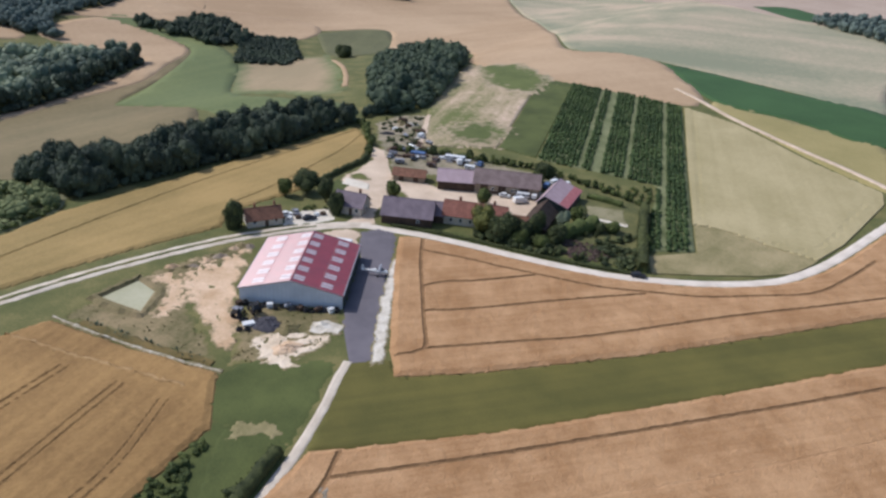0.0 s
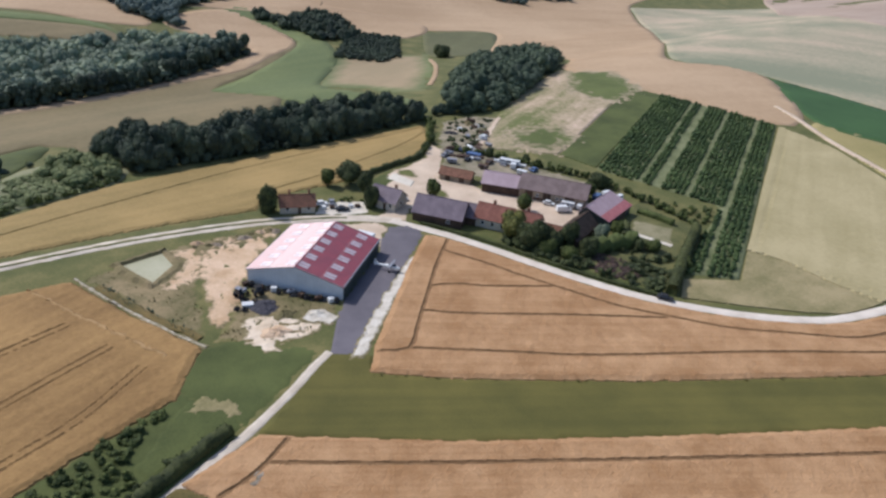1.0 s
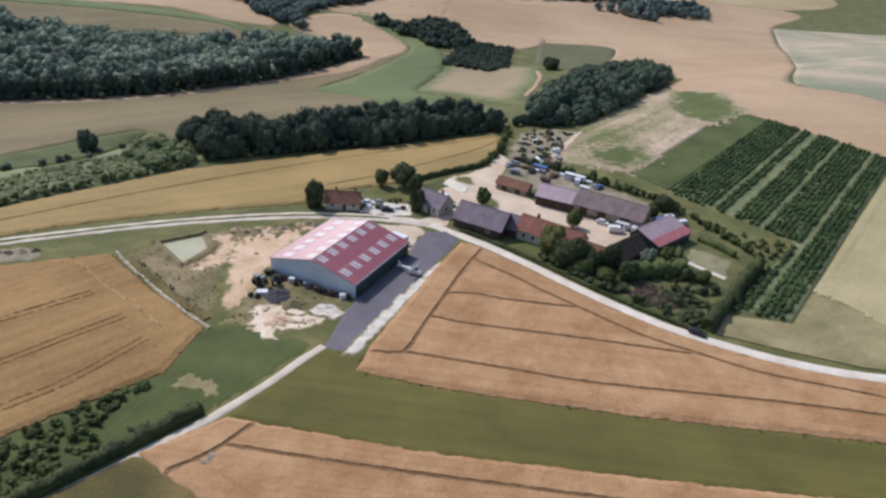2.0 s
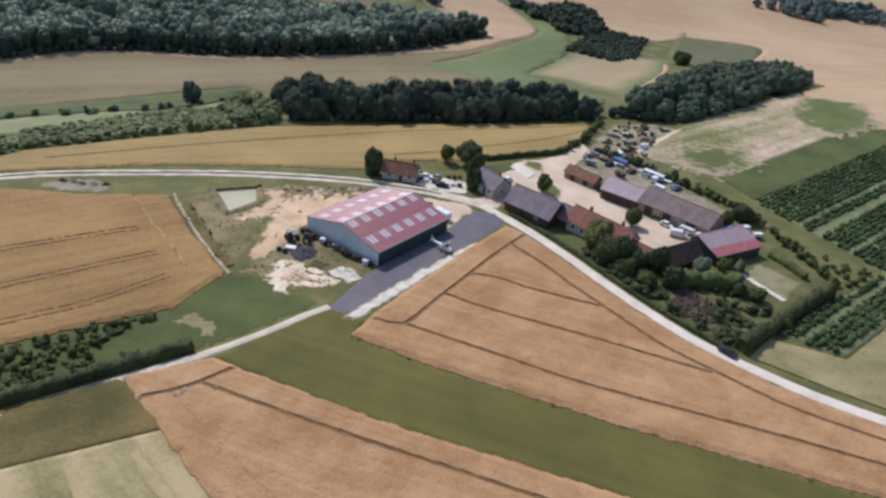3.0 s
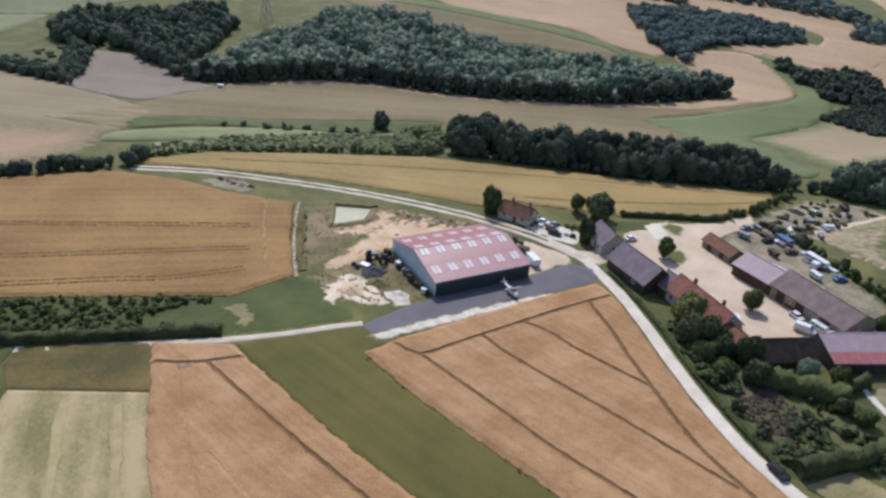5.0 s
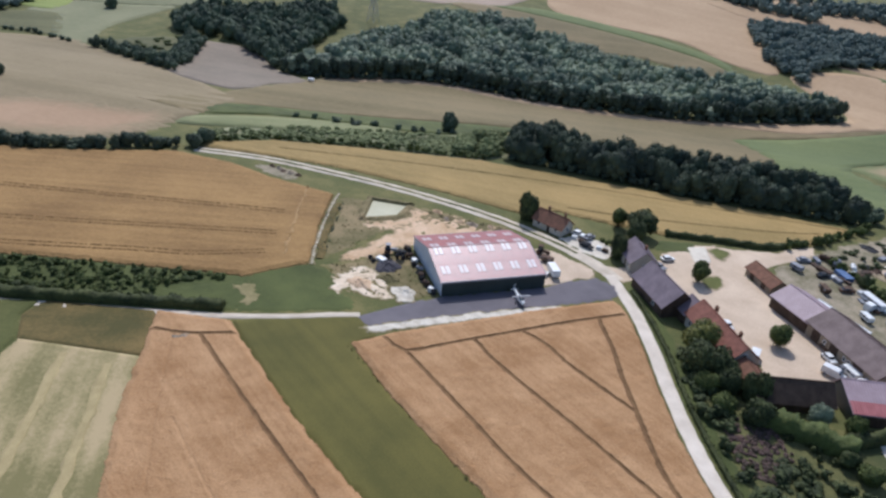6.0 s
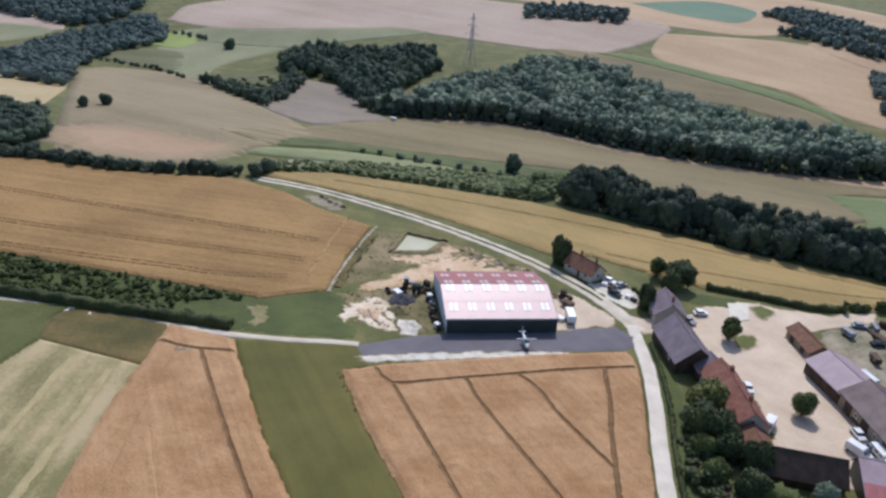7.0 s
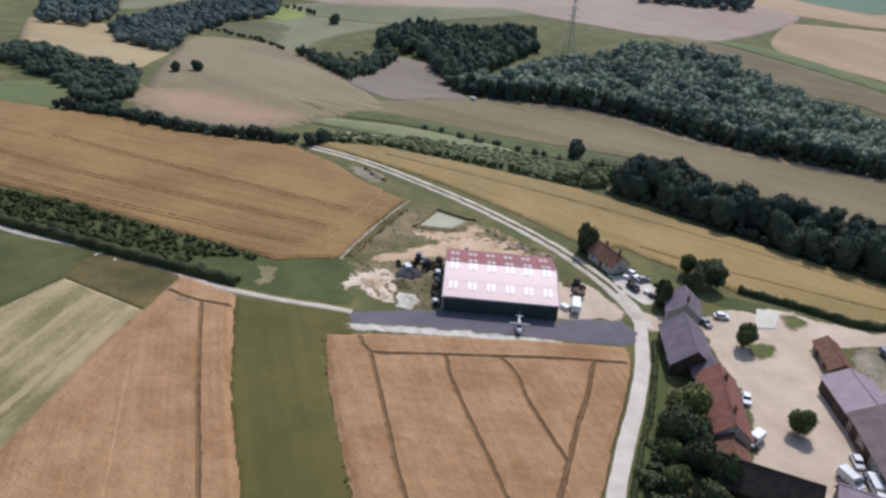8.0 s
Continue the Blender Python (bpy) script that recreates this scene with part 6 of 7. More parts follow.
def wing(bm, x0, z, half, chord, thick, tip=0.8, vertical=False):
    rings = []
    for s in (-half, -half * 0.5, 0, half * 0.5, half) if not vertical else (0, half):
        k = 1 - (1 - tip) * abs(s) / half
        prof = [(0, 0), (0.06, 0.5), (0.3, 0.75), (0.7, 0.4), (1, 0.02), (0.7, -0.25), (0.3, -0.35), (0.06, -0.3)]
        ring = []
        for a, t in prof:
            x = x0 - chord * k * a - (chord * (1 - k) * 0.6 if vertical else 0)
            ring.append((x, t * thick * k, z + s) if vertical else (x, s, z + t * thick * k + 0.02 * abs(s)))
        rings.append(ring)
    loft(bm, rings)


def microlight(x, y, turn):
    base = new("microlight_aircraft")
    base.matrix_world = pose(x, y, gz(x, y) + 0.11, 0, 0, turn) @ Matrix.Scale(1.18, 4)
    bm = bmesh.new()
    loft(bm, [oval(2.0, 0.95, 0.16, 0.16), oval(1.7, 0.98, 0.36, 0.34), oval(0.9, 1.05, 0.54, 0.50), oval(0.0, 1.12, 0.58, 0.58), oval(-1.1, 1.12, 0.42, 0.42), oval(-1.7, 1.12, 0.3, 0.3)])
    part("fuselage", bm, WHITE, base, "white slim fuselage")
    bm = bmesh.new()
    loft(bm, [oval(-1.68, 1.12, 0.28, 0.28), oval(-2.6, 1.12, 0.23, 0.25), oval(-4.0, 1.15, 0.15, 0.18)])
    part("tail_boom", bm, WHITE, base, "white slender tail boom")
    bm = bmesh.new()
    wing(bm, 0.35, 1.78, 2.0, 0.62, 0.12, 0.82)
    part("wing", bm, GREY_PAINT, base, "short grey high wing")
    bm = bmesh.new()
    wing(bm, -3.45, 1.25, 0.75, 0.5, 0.06, 0.75)
    part("tailplane", bm, WHITE, base)
    bm = bmesh.new()
    wing(bm, -3.3, 1.2, 1.1, 0.8, 0.06, 0.55, vertical=True)
    part("fin", bm, WHITE, base)
    bm = bmesh.new()
    loft(bm, [oval(1.15, 1.36, 0.30, 0.12), oval(0.75, 1.5, 0.44, 0.25), oval(-0.1, 1.55, 0.44, 0.24), oval(-0.8, 1.42, 0.28, 0.14)])
    part("canopy", bm, GLASS, base, "dark cockpit glazing")
    for s in (-1, 1):
        bm = bmesh.new()
        rod(bm, (0.3, s * 0.45, 0.75), (0.3, s * 1.4, 1.76), 0.035, 0.035, 6)
        part("wing_strut", bm, GALV, base)
        bm = bmesh.new()
        rod(bm, (-0.1, s * 0.4, 0.8), (-0.2, s * 0.85, 0.24), 0.04, 0.035, 6)
        leg = part("landing_gear", bm, GALV, base)
        bm = bmesh.new()
        rod(bm, (-0.2, s * 0.82, 0.22), (-0.2, s * 0.98, 0.22), 0.22, 0.22, 14)
        part("wheel", bm, DARK, leg)
    bm = bmesh.new()
    rod(bm, (1.5, 0, 0.75), (1.55, 0, 0.2), 0.035, 0.03, 6)
    leg = part("nose_gear", bm, GALV, base)
    bm = bmesh.new()
    rod(bm, (1.55, -0.07, 0.18), (1.55, 0.07, 0.18), 0.18, 0.18, 14)
    part("wheel", bm, DARK, leg)
    bm = bmesh.new()
    box(bm, (2.06, 0, 0.95), (0.05, 0.12, 1.55), taper=0.5)
    rod(bm, (1.98, 0, 0.95), (2.16, 0, 0.95), 0.11, 0.03, 10)
    part("propeller", bm, DARK, base)
    return tagged(base, "white microlight aircraft with short wings parked on the tarmac", "aircraft")


microlight(29.3, 164.0, -17)


def car(x, y, turn, mat, label, long=4.2, van=False, lift=0.05):
    base = new("van" if van else "car")
    base.matrix_world = pose(x, y, gz(x, y) + lift, 0, 0, turn)
    w, h = (1.9, 2.1) if van else (1.72, 1.45)
    bm = bmesh.new()
    half = long / 2
    if van:
        prof = [(-half, 0.35), (half, 0.35), (half, 0.95), (half - 0.9, 1.15), (half - 1.5, h - 0.05), (-half + 0.1, h)]
    else:
        prof = [(-half, 0.35), (half, 0.35), (half, 0.75), (half - 1.15, 0.92), (-half + 0.3, 0.95), (-half, 0.8)]
    a = [bm.verts.new((px, -w / 2, pz)) for px, pz in prof]
    b = [bm.verts.new((px, w / 2, pz)) for px, pz in prof]
    bm.faces.new(a)
    bm.faces.new(b[::-1])
    for i in range(len(prof)):
        bm.faces.new((a[i], b[i], b[(i + 1) % len(prof)], a[(i + 1) % len(prof)]))
    bmesh.ops.bevel(bm, geom=list(bm.edges), offset=0.07, segments=2, affect="EDGES", profile=0.6)
    part("body", bm, mat, base)
    bm = bmesh.new()
    if van:
        box(bm, (half - 1.25, 0, 1.5), (0.7, w - 0.1, 0.62), bevel=0.05)
        part("windscreen", bm, GLASS, base)
    else:
        box(bm, (-0.3, 0, 1.14), (2.35, w - 0.14, 0.46), bevel=0.08, taper=0.78)
        part("windows", bm, GLASS, base, "dark car glazing")
        bm = bmesh.new()
        box(bm, (-0.3, 0, 1.39), (1.7, w - 0.34, 0.08), bevel=0.03)
        part("roof", bm, mat, base)
    for sx in (-1, 1):
        for sy in (-1, 1):
            bm = bmesh.new()
            rod(bm, (sx * half * 0.62, sy * (w / 2 - 0.2), 0.31), (sx * half * 0.62, sy * (w / 2 + 0.02), 0.31), 0.31, 0.29, 14)
            wheel = part("wheel", bm, DARK, base)
            bm = bmesh.new()
            rod(bm, (sx * half * 0.62, sy * (w / 2), 0.31), (sx * half * 0.62, sy * (w / 2 + 0.04), 0.31), 0.18, 0.16, 10)
            part("rim", bm, GALV, wheel)
    return tagged(base, label, "van" if van else "car")


def trailer(x, y, turn, size, mat, label, name="box_trailer", lift=0.05):
    base = new(name)
    base.matrix_world = pose(x, y, gz(x, y) + lift, 0, 0, turn)
    L, W, Hh = size
    bm = bmesh.new()
    box(bm, (0, 0, 0.6 + Hh / 2), (L, W, Hh), bevel=0.12)
    body = part("body", bm, mat, base)
    for i in range(3):
        bm = bmesh.new()
        box(bm, (-L / 2 + L * (i + 0.5) / 3, -W / 2 - 0.01, 0.7 + Hh * 0.55), (L / 3 - 0.3, 0.05, Hh * 0.35), bevel=0.02)
        part("side_panel", bm, GREY_PAINT if i != 1 else GLASS, body)
    bm = bmesh.new()
    box(bm, (0, 0, 0.52), (L - 0.1, W - 0.3, 0.14))
    rod(bm, (L / 2, 0, 0.5), (L / 2 + 1.1, 0, 0.45), 0.06, 0.05, 6)
    part("chassis", bm, DARK, base)
    for s in (-1, 1):
        bm = bmesh.new()
        rod(bm, (-0.3, s * (W / 2 - 0.22), 0.33), (-0.3, s * (W / 2), 0.33), 0.33, 0.32, 14)
        part("wheel", bm, DARK, base)
    return tagged(base, label, "trailer")


trailer(21.4, 181.0, 158, (5.0, 2.1, 1.8), WHITE, "white box trailer beside the hangar")
trailer(-225.0, 219.0, 50, (3.4, 1.7, 1.3), WHITE, "white trailer standing on the olive field", lift=0.2)
car(70.6, 198.2, -62, WHITE, "white van parked by the farmhouse", 4.8, True)
car(28.6, 216.6, 70, WHITE, "small white car parked in the yard", 3.8)
car(58.8, 204.0, -25, WHITE, "white car parked behind the farmhouse", 4.0)
car(30.8, 210.8, 10, GREY_PAINT, "grey car parked by the house", 4.0)
car(6.4, 203.2, 20, WHITE, "white car beside the cottage", 4.0)
car(9.4, 204.8, 100, GREY_PAINT, "grey car beside the cottage", 4.0)
car(13.2, 200.2, 15, DARK, "black car near the cottage", 4.1)
trailer(84.6, 213.2, -20, (4.2, 1.9, 1.5), WHITE, "white caravan at the barn end", "caravan")
trailer(88.4, 212.4, 60, (3.4, 1.7, 1.3), WHITE, "white trailer at the barn end")
car(82.6, 209.8, 10, WHITE, "white van near the machine shed", 5.0, True)
trailer(95.8, 221.2, 50, (3.8, 1.8, 1.3), BLUE, "blue tarpaulin trailer behind the barns")
trailer(99.8, 224.8, 35, (3.2, 1.6, 1.2), WHITE, "white trailer behind the barns")
trailer(103.8, 222.6, 35, (2.8, 1.5, 1.0), WHITE, "small white trailer by the hedge")
car(76.0, 218.0, -18, RUST, "rust brown car under the barn wall", 4.0)
car(78.6, 214.6, -20, WHITE, "white car along the barn wall", 3.8)
car(83.0, 213.8, 60, GREY_PAINT, "grey car near the barn end", 3.9)


# ---- scrap row behind the barns ----
def crate(x, y, turn, size, mat, label, name="crate", category="crate"):
    base = new(name)
    base.matrix_world = pose(x, y, gz(x, y) + 0.05, 0, 0, turn)
    L, W, Hh = size
    for i in range(4):
        bm = bmesh.new()
        k = (i // 2 * 2 - 1)
        if i % 2:
            for j in range(4):
                box(bm, (k * (L / 2 - 0.04), 0, Hh * (j + 0.5) / 4), (0.08, W, Hh / 4 - 0.06))
        else:
            for j in range(4):
                box(bm, (0, k * (W / 2 - 0.04), Hh * (j + 0.5) / 4), (L - 0.16, 0.08, Hh / 4 - 0.06))
        part("side", bm, mat, base)
    bm = bmesh.new()
    for j in range(4):
        box(bm, (-L / 2 + L * (j + 0.5) / 4, 0, Hh * 0.9), (L / 4 - 0.04, W - 0.16, 0.06))
    part("lid", bm, mat, base)
    return tagged(base, label, category)


def tank(x, y, turn, r, long, mat, label):
    base = new("tank")
    base.matrix_world = pose(x, y, gz(x, y) + 0.05, 0, 0, turn)
    bm = bmesh.new()
    rod(bm, (-long / 2, 0, r + 0.35), (long / 2, 0, r + 0.35), r, r, 20)
    for s in (-1, 1):
        rod(bm, (s * long / 2, 0, r + 0.35), (s * (long / 2 + 0.25), 0, r + 0.35), r, r * 0.55, 20)
    body = part("body", bm, mat, base)
    bm = bmesh.new()
    rod(bm, (0, 0, 2 * r + 0.3), (0, 0, 2 * r + 0.5), 0.25, 0.25, 12)
    part("hatch", bm, DARK, body)
    for s in (-1, 1):
        bm = bmesh.new()
        box(bm, (s * long * 0.32, 0, 0.25), (0.3, 1.6 * r, 0.6))
        part("cradle", bm, RUST, base)
    return tagged(base, label, "tank")


def tyre_stack(x, y, n, label, r=0.55):
    base = new("tyre_stack")
    base.matrix_world = pose(x, y, gz(x, y) + 0.05)
    rng = random.Random(int(x * 10 + y))
    for i in range(n):
        bm = bmesh.new()
        prof = []
        for k in range(14):
            a = 6.2832 * k / 14
            prof.append([((r - 0.13 + 0.13 * math.cos(6.2832 * j / 8)) * math.cos(a), (r - 0.13 + 0.13 * math.cos(6.2832 * j / 8)) * math.sin(a), 0.13 * math.sin(6.2832 * j / 8)) for j in range(8)])
        vs = [[bm.verts.new(p) for p in ring] for ring in prof]
        for k in range(14):
            for j in range(8):
                bm.faces.new((vs[k][j], vs[(k + 1) % 14][j], vs[(k + 1) % 14][(j + 1) % 8], vs[k][(j + 1) % 8]))
        bmesh.ops.translate(bm, verts=bm.verts, vec=(rng.uniform(-0.12, 0.12), rng.uniform(-0.12, 0.12), 0.14 + 0.25 * i))
        part("tyre", bm, DARK, base)
    return tagged(base, label, "tyres")


def heap(name, x, y, r, h, mat, label, seed=0, category="heap"):
    """A loose heap of earth, stone or scrap with an uneven skin."""
    rng = np.random.RandomState(seed)
    V, F = [], []
    rings, spokes = 9, 26
    for i in range(rings + 1):
        q = i / rings
        for k in range(spokes):
            a = 6.2832 * k / spokes
            rr = r * q * (1 + 0.18 * math.sin(2 * a + seed) + 0.12 * math.sin(5 * a + seed * 2))
            px, py = x + math.cos(a) * rr, y + math.sin(a) * rr * 0.8
            V.append((px, py, gz(px, py) + (h * (1 - q) ** 0.8 + rng.normal(0, 0.07) * h * (q < 0.95) if q < 1 else -0.1)))
    for i in range(rings):
        for k in range(spokes):
            F.append((i * spokes + k, i * spokes + (k + 1) % spokes, (i + 1) * spokes + (k + 1) % spokes, (i + 1) * spokes + k))
    ob = mesh_object(name, V, F, mat)
    ob.data.attributes.new("cover", "FLOAT", "POINT").data.foreach_set("value", np.full(len(V), 0.8, np.float32))
    return tagged(ob, label, category)


_rng = random.Random(77)
_paints = (GREY_PAINT, DARK, RUST, WHITE, BLUE, GREY_PAINT)
_names = {DARK: "black", WHITE: "white", GREY_PAINT: "grey", RUST: "rusty", BLUE: "blue", RED_PAINT: "red"}
for i in range(5):
    _k = i / 4
    _m = _paints[i % 6]
    car(45.5 + 33 * _k + _rng.uniform(-0.6, 0.6), 255.0 - 11.5 * _k + _rng.uniform(-1.0, 1.0), _rng.uniform(50, 90), _m, "old " + _names[_m] + " car in the scrap row behind the barns", 3.9, i % 4 == 3)
for i in range(3):
    _m = (GREY_PAINT, RUST, WHITE)[i % 3]
    trailer(47.5 + i * 12.4 + _rng.uniform(-1, 1), 247.6 - i * 3.8 + _rng.uniform(-0.6, 0.6), -18 + _rng.uniform(-15, 15), (3.6, 1.7, 1.2), _m, "old " + _names[_m] + " trailer standing behind the barns")
for i in range(5):
    tank(48 + i * 3.8, 262.0 + _rng.uniform(-2, 6), _rng.uniform(0, 180), 0.7, 2.6, (RUST, GREY_PAINT, WHITE)[i % 3], "old farm tank lying in the scrap yard")
for i in range(14):
    _k = i / 13
    _m = (GREY_PAINT, BOARDS, RUST, WHITE)[i % 4]
    crate(47 + 32 * _k + _rng.uniform(-1, 1), 257.5 - 12.0 * _k + _rng.uniform(-1.6, 1.6), _rng.uniform(-35, 0), (_rng.uniform(2.2, 4.4), _rng.uniform(1.1, 2.0), _rng.uniform(0.4, 1.1)), _m, ("grey", "dark timber", "rusty", "white")[i % 4] + " stack of old boards and sheets among weeds", "board_stack", "board stack")
for i in range(12):
    _x, _y = 47 + _rng.uniform(0, 14), 258 + _rng.uniform(0, 46)
    _x += (_y - 258) * 0.16
    _m = (RUST, GREY_PAINT, WHITE, BOARDS)[i % 4]
    crate(_x, _y, _rng.uniform(0, 180), (_rng.uniform(1.5, 3.4), _rng.uniform(1.0, 1.8), _rng.uniform(0.8, 1.6)), _m, ("rusty", "grey", "white", "dark timber")[i % 4] + " crate among farm scrap")
for i in range(9):
    _x, _y = 48 + _rng.uniform(0, 16), 262 + _rng.uniform(0, 40)
    heap("scrap_heap", _x, _y, _rng.uniform(1.6, 3.2), _rng.uniform(0.6, 1.4), (RUST, CHALK, EARTH, DARK)[i % 4], "low heap of farm scrap and rubble", i, "scrap")
field("scrap_ground", [(44.5, 247), (46, 238), (57, 235.5), (73, 232.6), (92, 226), (99, 228), (94, 238), (86, 244), (68, 255), (60, 263), (64, 280), (72, 308), (58, 310), (46, 300), (44, 275)], 0.06, SCRAP_SOIL, 0.9, "weedy bare ground of the scrap yard", "earth", rough=0.02, ragged=1.2, seed=71)
field("dirt_path", [(57.4, 265), (60, 264), (66, 284), (72.6, 308), (70, 309), (63, 286)], 0.30, YARD, 0.7, "pale dirt path beside the dry meadow", "path", ragged=0.4)

stand("scrap_bushes", scatter([(45, 258), (60, 254), (80, 246), (88, 240), (84, 247), (64, 262), (60, 268), (68, 306), (50, 304), (46, 280)], 3.6, 85, (0.7, 1.7), (0.5, 1.8), 1.0, True), LEAF_NEAR, "dark bushes overgrowing the scrap yard", "bushes", BUSH_CROWNS, trunks=False)

# ---- clutter round the hangar ----
_g0, _gu = Vector((18.35, 148.2)), Vector((-0.966, 0.2585))
for i in range(17):
    _p = _g0 + _gu * (1.0 + i * 1.45) + Vector((-0.2585, -0.966)) * _rng.uniform(0.9, 2.6)
    _kind = i % 5
    if _kind == 0:
        tyre_stack(_p.x, _p.y, _rng.randint(3, 5), "stack of old black tyres by the hangar wall", 0.62)
    elif _kind == 1:
        crate(_p.x, _p.y, _rng.uniform(0, 60), (1.4, 1.2, 1.2), WHITE if i % 2 else BOARDS, ("white" if i % 2 else "dark timber") + " crate beside the hangar wall")
    elif _kind == 2:
        heap("junk_heap", _p.x, _p.y, 1.5, 1.1, DARK, "dark heap of farm junk by the hangar", i, "junk")
    elif _kind == 3:
        tank(_p.x, _p.y, _rng.uniform(0, 90), 0.5, 1.5, (GREY_PAINT, RUST)[i % 2], ("grey", "rusty")[i % 2] + " drum tank by the hangar wall")
    else:
        tyre_stack(_p.x, _p.y, 2, "two old tractor tyres by the hangar wall", 0.85)


def tractor(x, y, turn, mat, label):
    base = new("tractor")
    base.matrix_world = pose(x, y, gz(x, y) + 0.05, 0, 0, turn)
    bm = bmesh.new()
    box(bm, (0.9, 0, 1.15), (1.9, 0.75, 0.75), bevel=0.08)
    part("bonnet", bm, mat, base)
    bm = bmesh.new()
    box(bm, (-0.7, 0, 1.9), (1.3, 1.4, 1.3), bevel=0.08, taper=0.85)
    cab = part("cab", bm, GLASS, base, "glazed cab")
    bm = bmesh.new()
    box(bm, (-0.7, 0, 2.62), (1.35, 1.45, 0.12), bevel=0.04)
    part("cab_roof", bm, mat, cab)
    for px, r, wd in ((-0.8, 0.8, 0.45), (1.4, 0.5, 0.3)):
        for s in (-1, 1):
            bm = bmesh.new()
            rod(bm, (px, s * 0.65, r), (px, s * (0.65 + wd), r), r, r * 0.96, 18)
            wheel = part("wheel", bm, DARK, base)
            bm = bmesh.new()
            rod(bm, (px, s * (0.65 + wd * 0.9), r), (px, s * (0.67 + wd), r), r * 0.5, r * 0.45, 12)
            part("rim", bm, RUST, wheel)
    return tagged(base, label, "tractor")


tractor(-2.0, 149.0, 120, DARK, "old black tractor by the hangar corner")
tractor(-5.6, 147.6, 60, GREY_PAINT, "old grey tractor on the weedy ground")
tractor(11.5, 185.6, 30, RUST, "rust brown tractor behind the hangar")
trailer(15.2, 184.0, 20, (3.4, 1.8, 1.0), RUST, "rusty low trailer behind the hangar")
heap("stone_heap", 9.0, 183.6, 2.0, 0.9, EARTH, "weedy earth heap behind the hangar", 41)
crate(64.4, 235.2, -10, (4.8, 1.5, 1.5), WHITE, "stack of white sheets behind the barn", "sheet_stack", "stack")
crate(74.6, 233.4, -8, (6.2, 1.4, 1.4), WHITE, "long stack of white sheets behind the stone barn", "sheet_stack", "stack")
crate(56.8, 257.0, -25, (5.4, 2.6, 1.1), BLUE, "crate under a blue cover in the scrap yard")
trailer(69.4, 249.2, -22, (7.4, 2.0, 1.6), WHITE, "long white trailer beside the overgrown hedge")
crate(20.6, 178.6, 30, (2.2, 1.6, 1.0), WHITE, "white crate at the hangar's far corner")
for i in range(6):
    _x, _y = -7.0 + _rng.uniform(0, 6), 139.5 + _rng.uniform(0, 7)
    tyre_stack(_x, _y, _rng.randint(1, 3), "old tyres lying on the weedy ground", 0.7)
crate(-3.2, 143.6, 15, (2.6, 1.6, 0.7), WHITE, "white flat crate on the weedy ground")
heap("asphalt_heap", 0.6, 143.4, 4.0, 1.2, MILLINGS, "dark grey heap of asphalt millings", 42)
heap("earth_heap", 5.4, 140.8, 3.2, 1.0, EARTH, "brown earth heap in front of the hangar", 43)
heap("sand_heap", 5.0, 133.4, 3.4, 1.0, SAND, "pale sand heap in front of the hangar", 44)
heap("chalk_pile", 13.2, 141.8, 2.6, 0.8, CHALK, "white chalk pile in front of the hangar", 45)
for i in range(12):
    _k = i / 11
    heap("stone_heap", -24 + 19 * _k + _rng.uniform(-1.5, 1.5), 170.2 + 14.5 * _k + _rng.uniform(-1.6, 1.6), _rng.uniform(1.0, 2.2), _rng.uniform(0.5, 1.1), (EARTH, SAND, EARTH, STONE)[i % 4], "heap of rubble and weeds behind the hangar", 50 + i, "rubble")
for i in range(5):
    heap("gravel_heap", -74 + i * 2.6, 140.6 + i * 1.2 + _rng.uniform(-0.6, 0.6), _rng.uniform(1.2, 1.9), _rng.uniform(0.6, 1.0), (RUST, STONE)[i % 2], "small gravel heap in the roadside bay", 70 + i)
def tufts(outline, count, label, mat, seed, size=(0.25, 0.6)):
    """Loose tufts of weeds: small blades leaning out from their roots."""
    rng = np.random.RandomState(seed)
    xs, ys = [p[0] for p in outline], [p[1] for p in outline]
    x, y = rng.uniform(min(xs), max(xs), count), rng.uniform(min(ys), max(ys), count)
    ok = inside(x, y, outline) & ~inside(x, y, POND) & (waves(x, y, 9.0, seed) + 0.5 * waves(x, y, 3.0, seed + 1) > rng.uniform(-0.8, 0.6, count))
    V = []
    for px, py in zip(x[ok], y[ok]):
        g, r = gz(px, py) + 0.05, rng.uniform(*size)
        for k in range(6):
            a, lean = rng.uniform(0, 6.28), rng.uniform(0.3, 1.0)
            ca, sa = math.cos(a), math.sin(a)
            V += [(px - sa * r * 0.25, py + ca * r * 0.25, g), (px + sa * r * 0.25, py - ca * r * 0.25, g), (px + ca * r * lean, py + sa * r * lean, g + r * rng.uniform(0.4, 0.9))]
    ob = arrays_object("weeds", np.array(V), np.arange(len(V)).reshape(-1, 3), mat)
    return tagged(ob, label, "weeds", kind="stuff")


tufts([(26.6, 119.2), (66, 120.0), (108.7, 123.8), (156, 129.8), (156, 131), (108.7, 125), (66, 121.2), (26.6, 120.6)], 2600, "weeds along the runway edge of the wheat", LEAF_WEED, 86, (0.25, 0.6))
tufts([(-7, 128.4), (-5, 152), (17, 146), (17.6, 142), (9, 130)], 320, "weeds growing round the heaps", LEAF_WEED, 81)
tufts([(-43, 151), (-37, 160), (-24, 172), (-8, 184), (-14, 172), (-24, 168), (-22, 152), (-12, 140), (-12, 130)], 700, "weeds on the slope round the pond", LEAF_WEED, 82)
tufts([(-38, 149.4), (-28, 142.6), (-20, 137), (-11, 131.6), (-12, 129.6), (-21, 134.6), (-29, 140.4), (-38, 146.6)], 900, "dark weeds along the ditch", LEAF_DARK, 83, (0.4, 0.9))
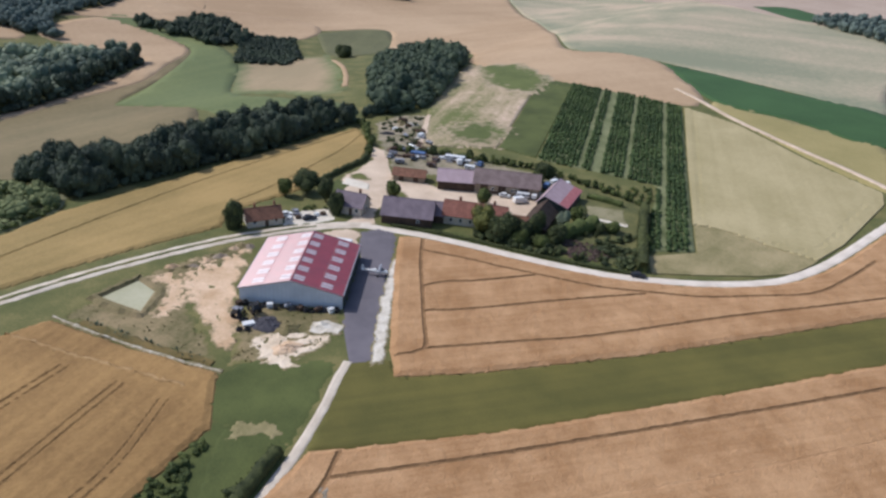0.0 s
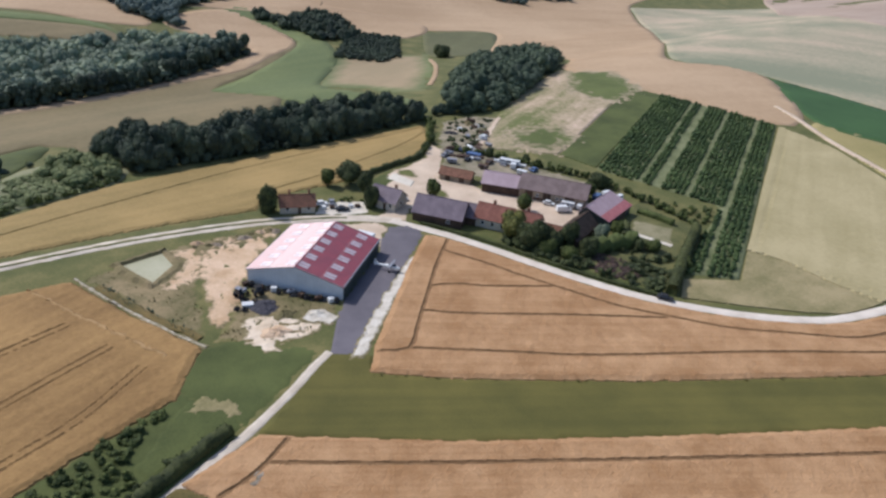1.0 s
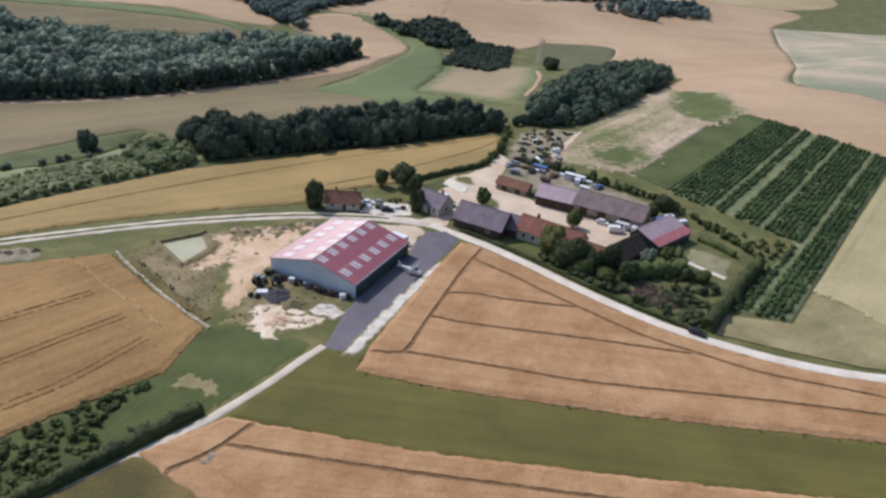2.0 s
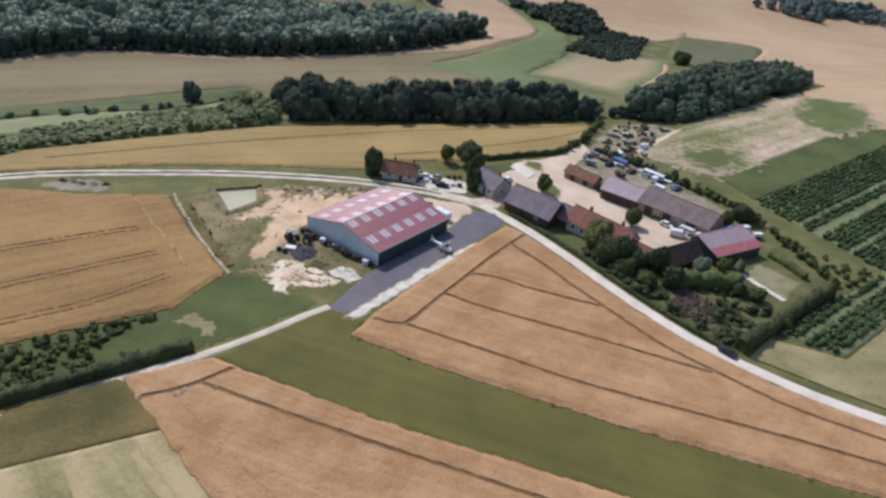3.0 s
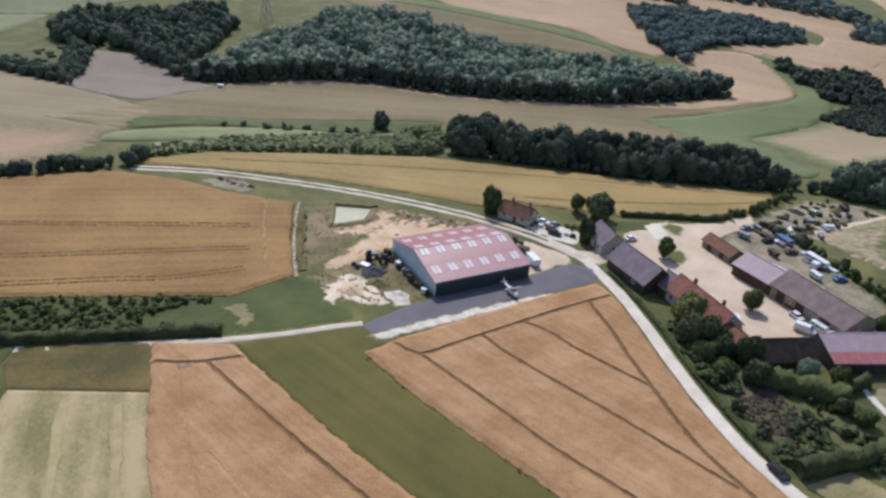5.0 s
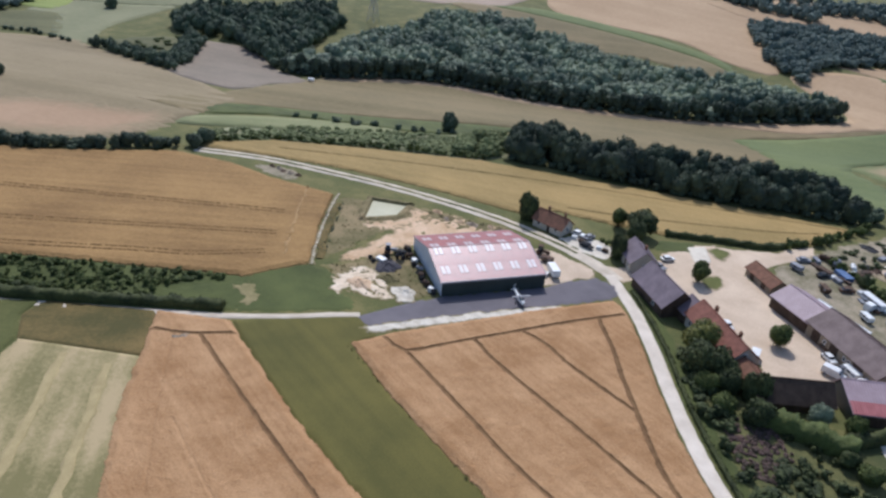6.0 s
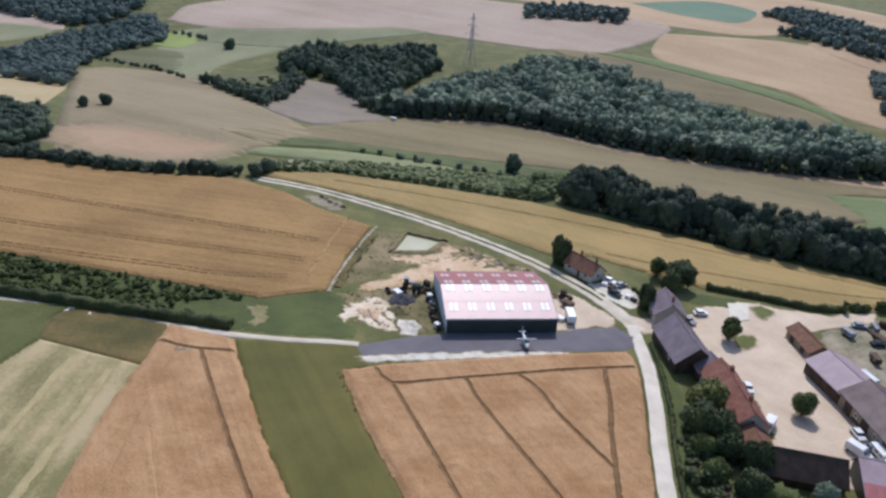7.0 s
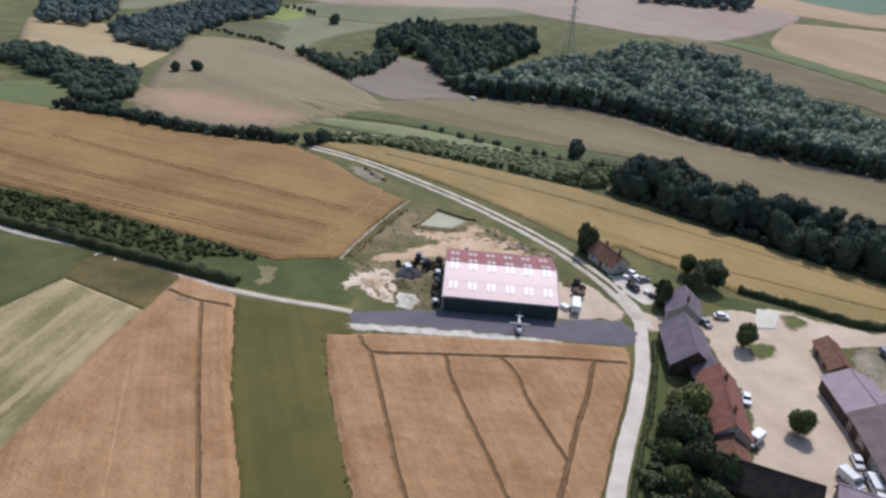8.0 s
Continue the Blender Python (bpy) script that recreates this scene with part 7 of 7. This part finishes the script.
car(99.8, 157.2, -24, DARK, "dark car on the country road beside the garden", 4.2, lift=0.1)
stand("garden_shrubs", along([(5.6, 205), (9, 207.5), (14, 208), (17, 209)], 1.5, (0.7, 1.2), (0.8, 1.6), 84, 1.2), LEAF_MID, "shrubs beside the cottage", "shrubs", BUSH_CROWNS, trunks=False)
field("cottage_yard", [(5, 196.5), (6, 204), (12, 207), (19.5, 208), (21.0, 200), (15, 197.4)], 0.038, CONCRETE, 0.6, "pale gravel yard beside the cottage", "yard", ragged=0.5, seed=72)
for i in range(5):
    crate(7.5 + i * 2.5 + _rng.uniform(-0.5, 0.5), 201.0 + i * 0.5 + _rng.uniform(-1, 1), _rng.uniform(0, 90), (1.5, 1.2, 0.9), (WHITE, BOARDS, GREY_PAINT)[i % 3], ("white", "dark timber", "grey")[i % 3] + " crate in the cottage yard")


# ---- pylon and small posts ----
def pylon(x, y, h=39.0):
    base = new("pylon")
    base.matrix_world = pose(x, y, gz(x, y), 0, 0, 25)
    levels = [(0, 3.4), (9, 2.3), (17, 1.5), (24, 1.0), (30, 0.8), (h, 0.15)]
    for sx in (-1, 1):
        for sy in (-1, 1):
            bm = bmesh.new()
            for (z0, a), (z1, b) in zip(levels[:-1], levels[1:]):
                rod(bm, (sx * a, sy * a, z0), (sx * b, sy * b, z1), 0.17, 0.15, 5)
            part("leg", bm, GALV, base)
    for (z0, a), (z1, b) in zip(levels[:-1], levels[1:]):
        bm = bmesh.new()
        for sx, sy, tx, ty in ((-1, -1, 1, -1), (1, -1, 1, 1), (1, 1, -1, 1), (-1, 1, -1, -1)):
            rod(bm, (sx * a, sy * a, z0), (tx * b, ty * b, z1), 0.10, 0.09, 5)
            rod(bm, (tx * a, ty * a, z0), (sx * b, sy * b, z1), 0.10, 0.09, 5)
            rod(bm, (sx * b, sy * b, z1), (tx * b, ty * b, z1), 0.10, 0.09, 5)
        part("brace", bm, GALV, base)
    for z, reach in ((24, 6.5), (30, 5.0), (35, 3.6)):
        bm = bmesh.new()
        for s in (-1, 1):
            rod(bm, (0, 0, z + 1.2), (s * reach, 0, z), 0.12, 0.09, 5)
            rod(bm, (0, 0.8, z), (s * reach, 0, z), 0.12, 0.09, 5)
            rod(bm, (0, -0.8, z), (s * reach, 0, z), 0.12, 0.09, 5)
            rod(bm, (s * reach, 0, z), (s * reach, 0, z - 1.4), 0.1, 0.1, 6)
        part("cross_arm", bm, GALV, base)
    return tagged(base, "grey steel lattice power pylon behind the wood", "pylon")


pylon(-362, 328)
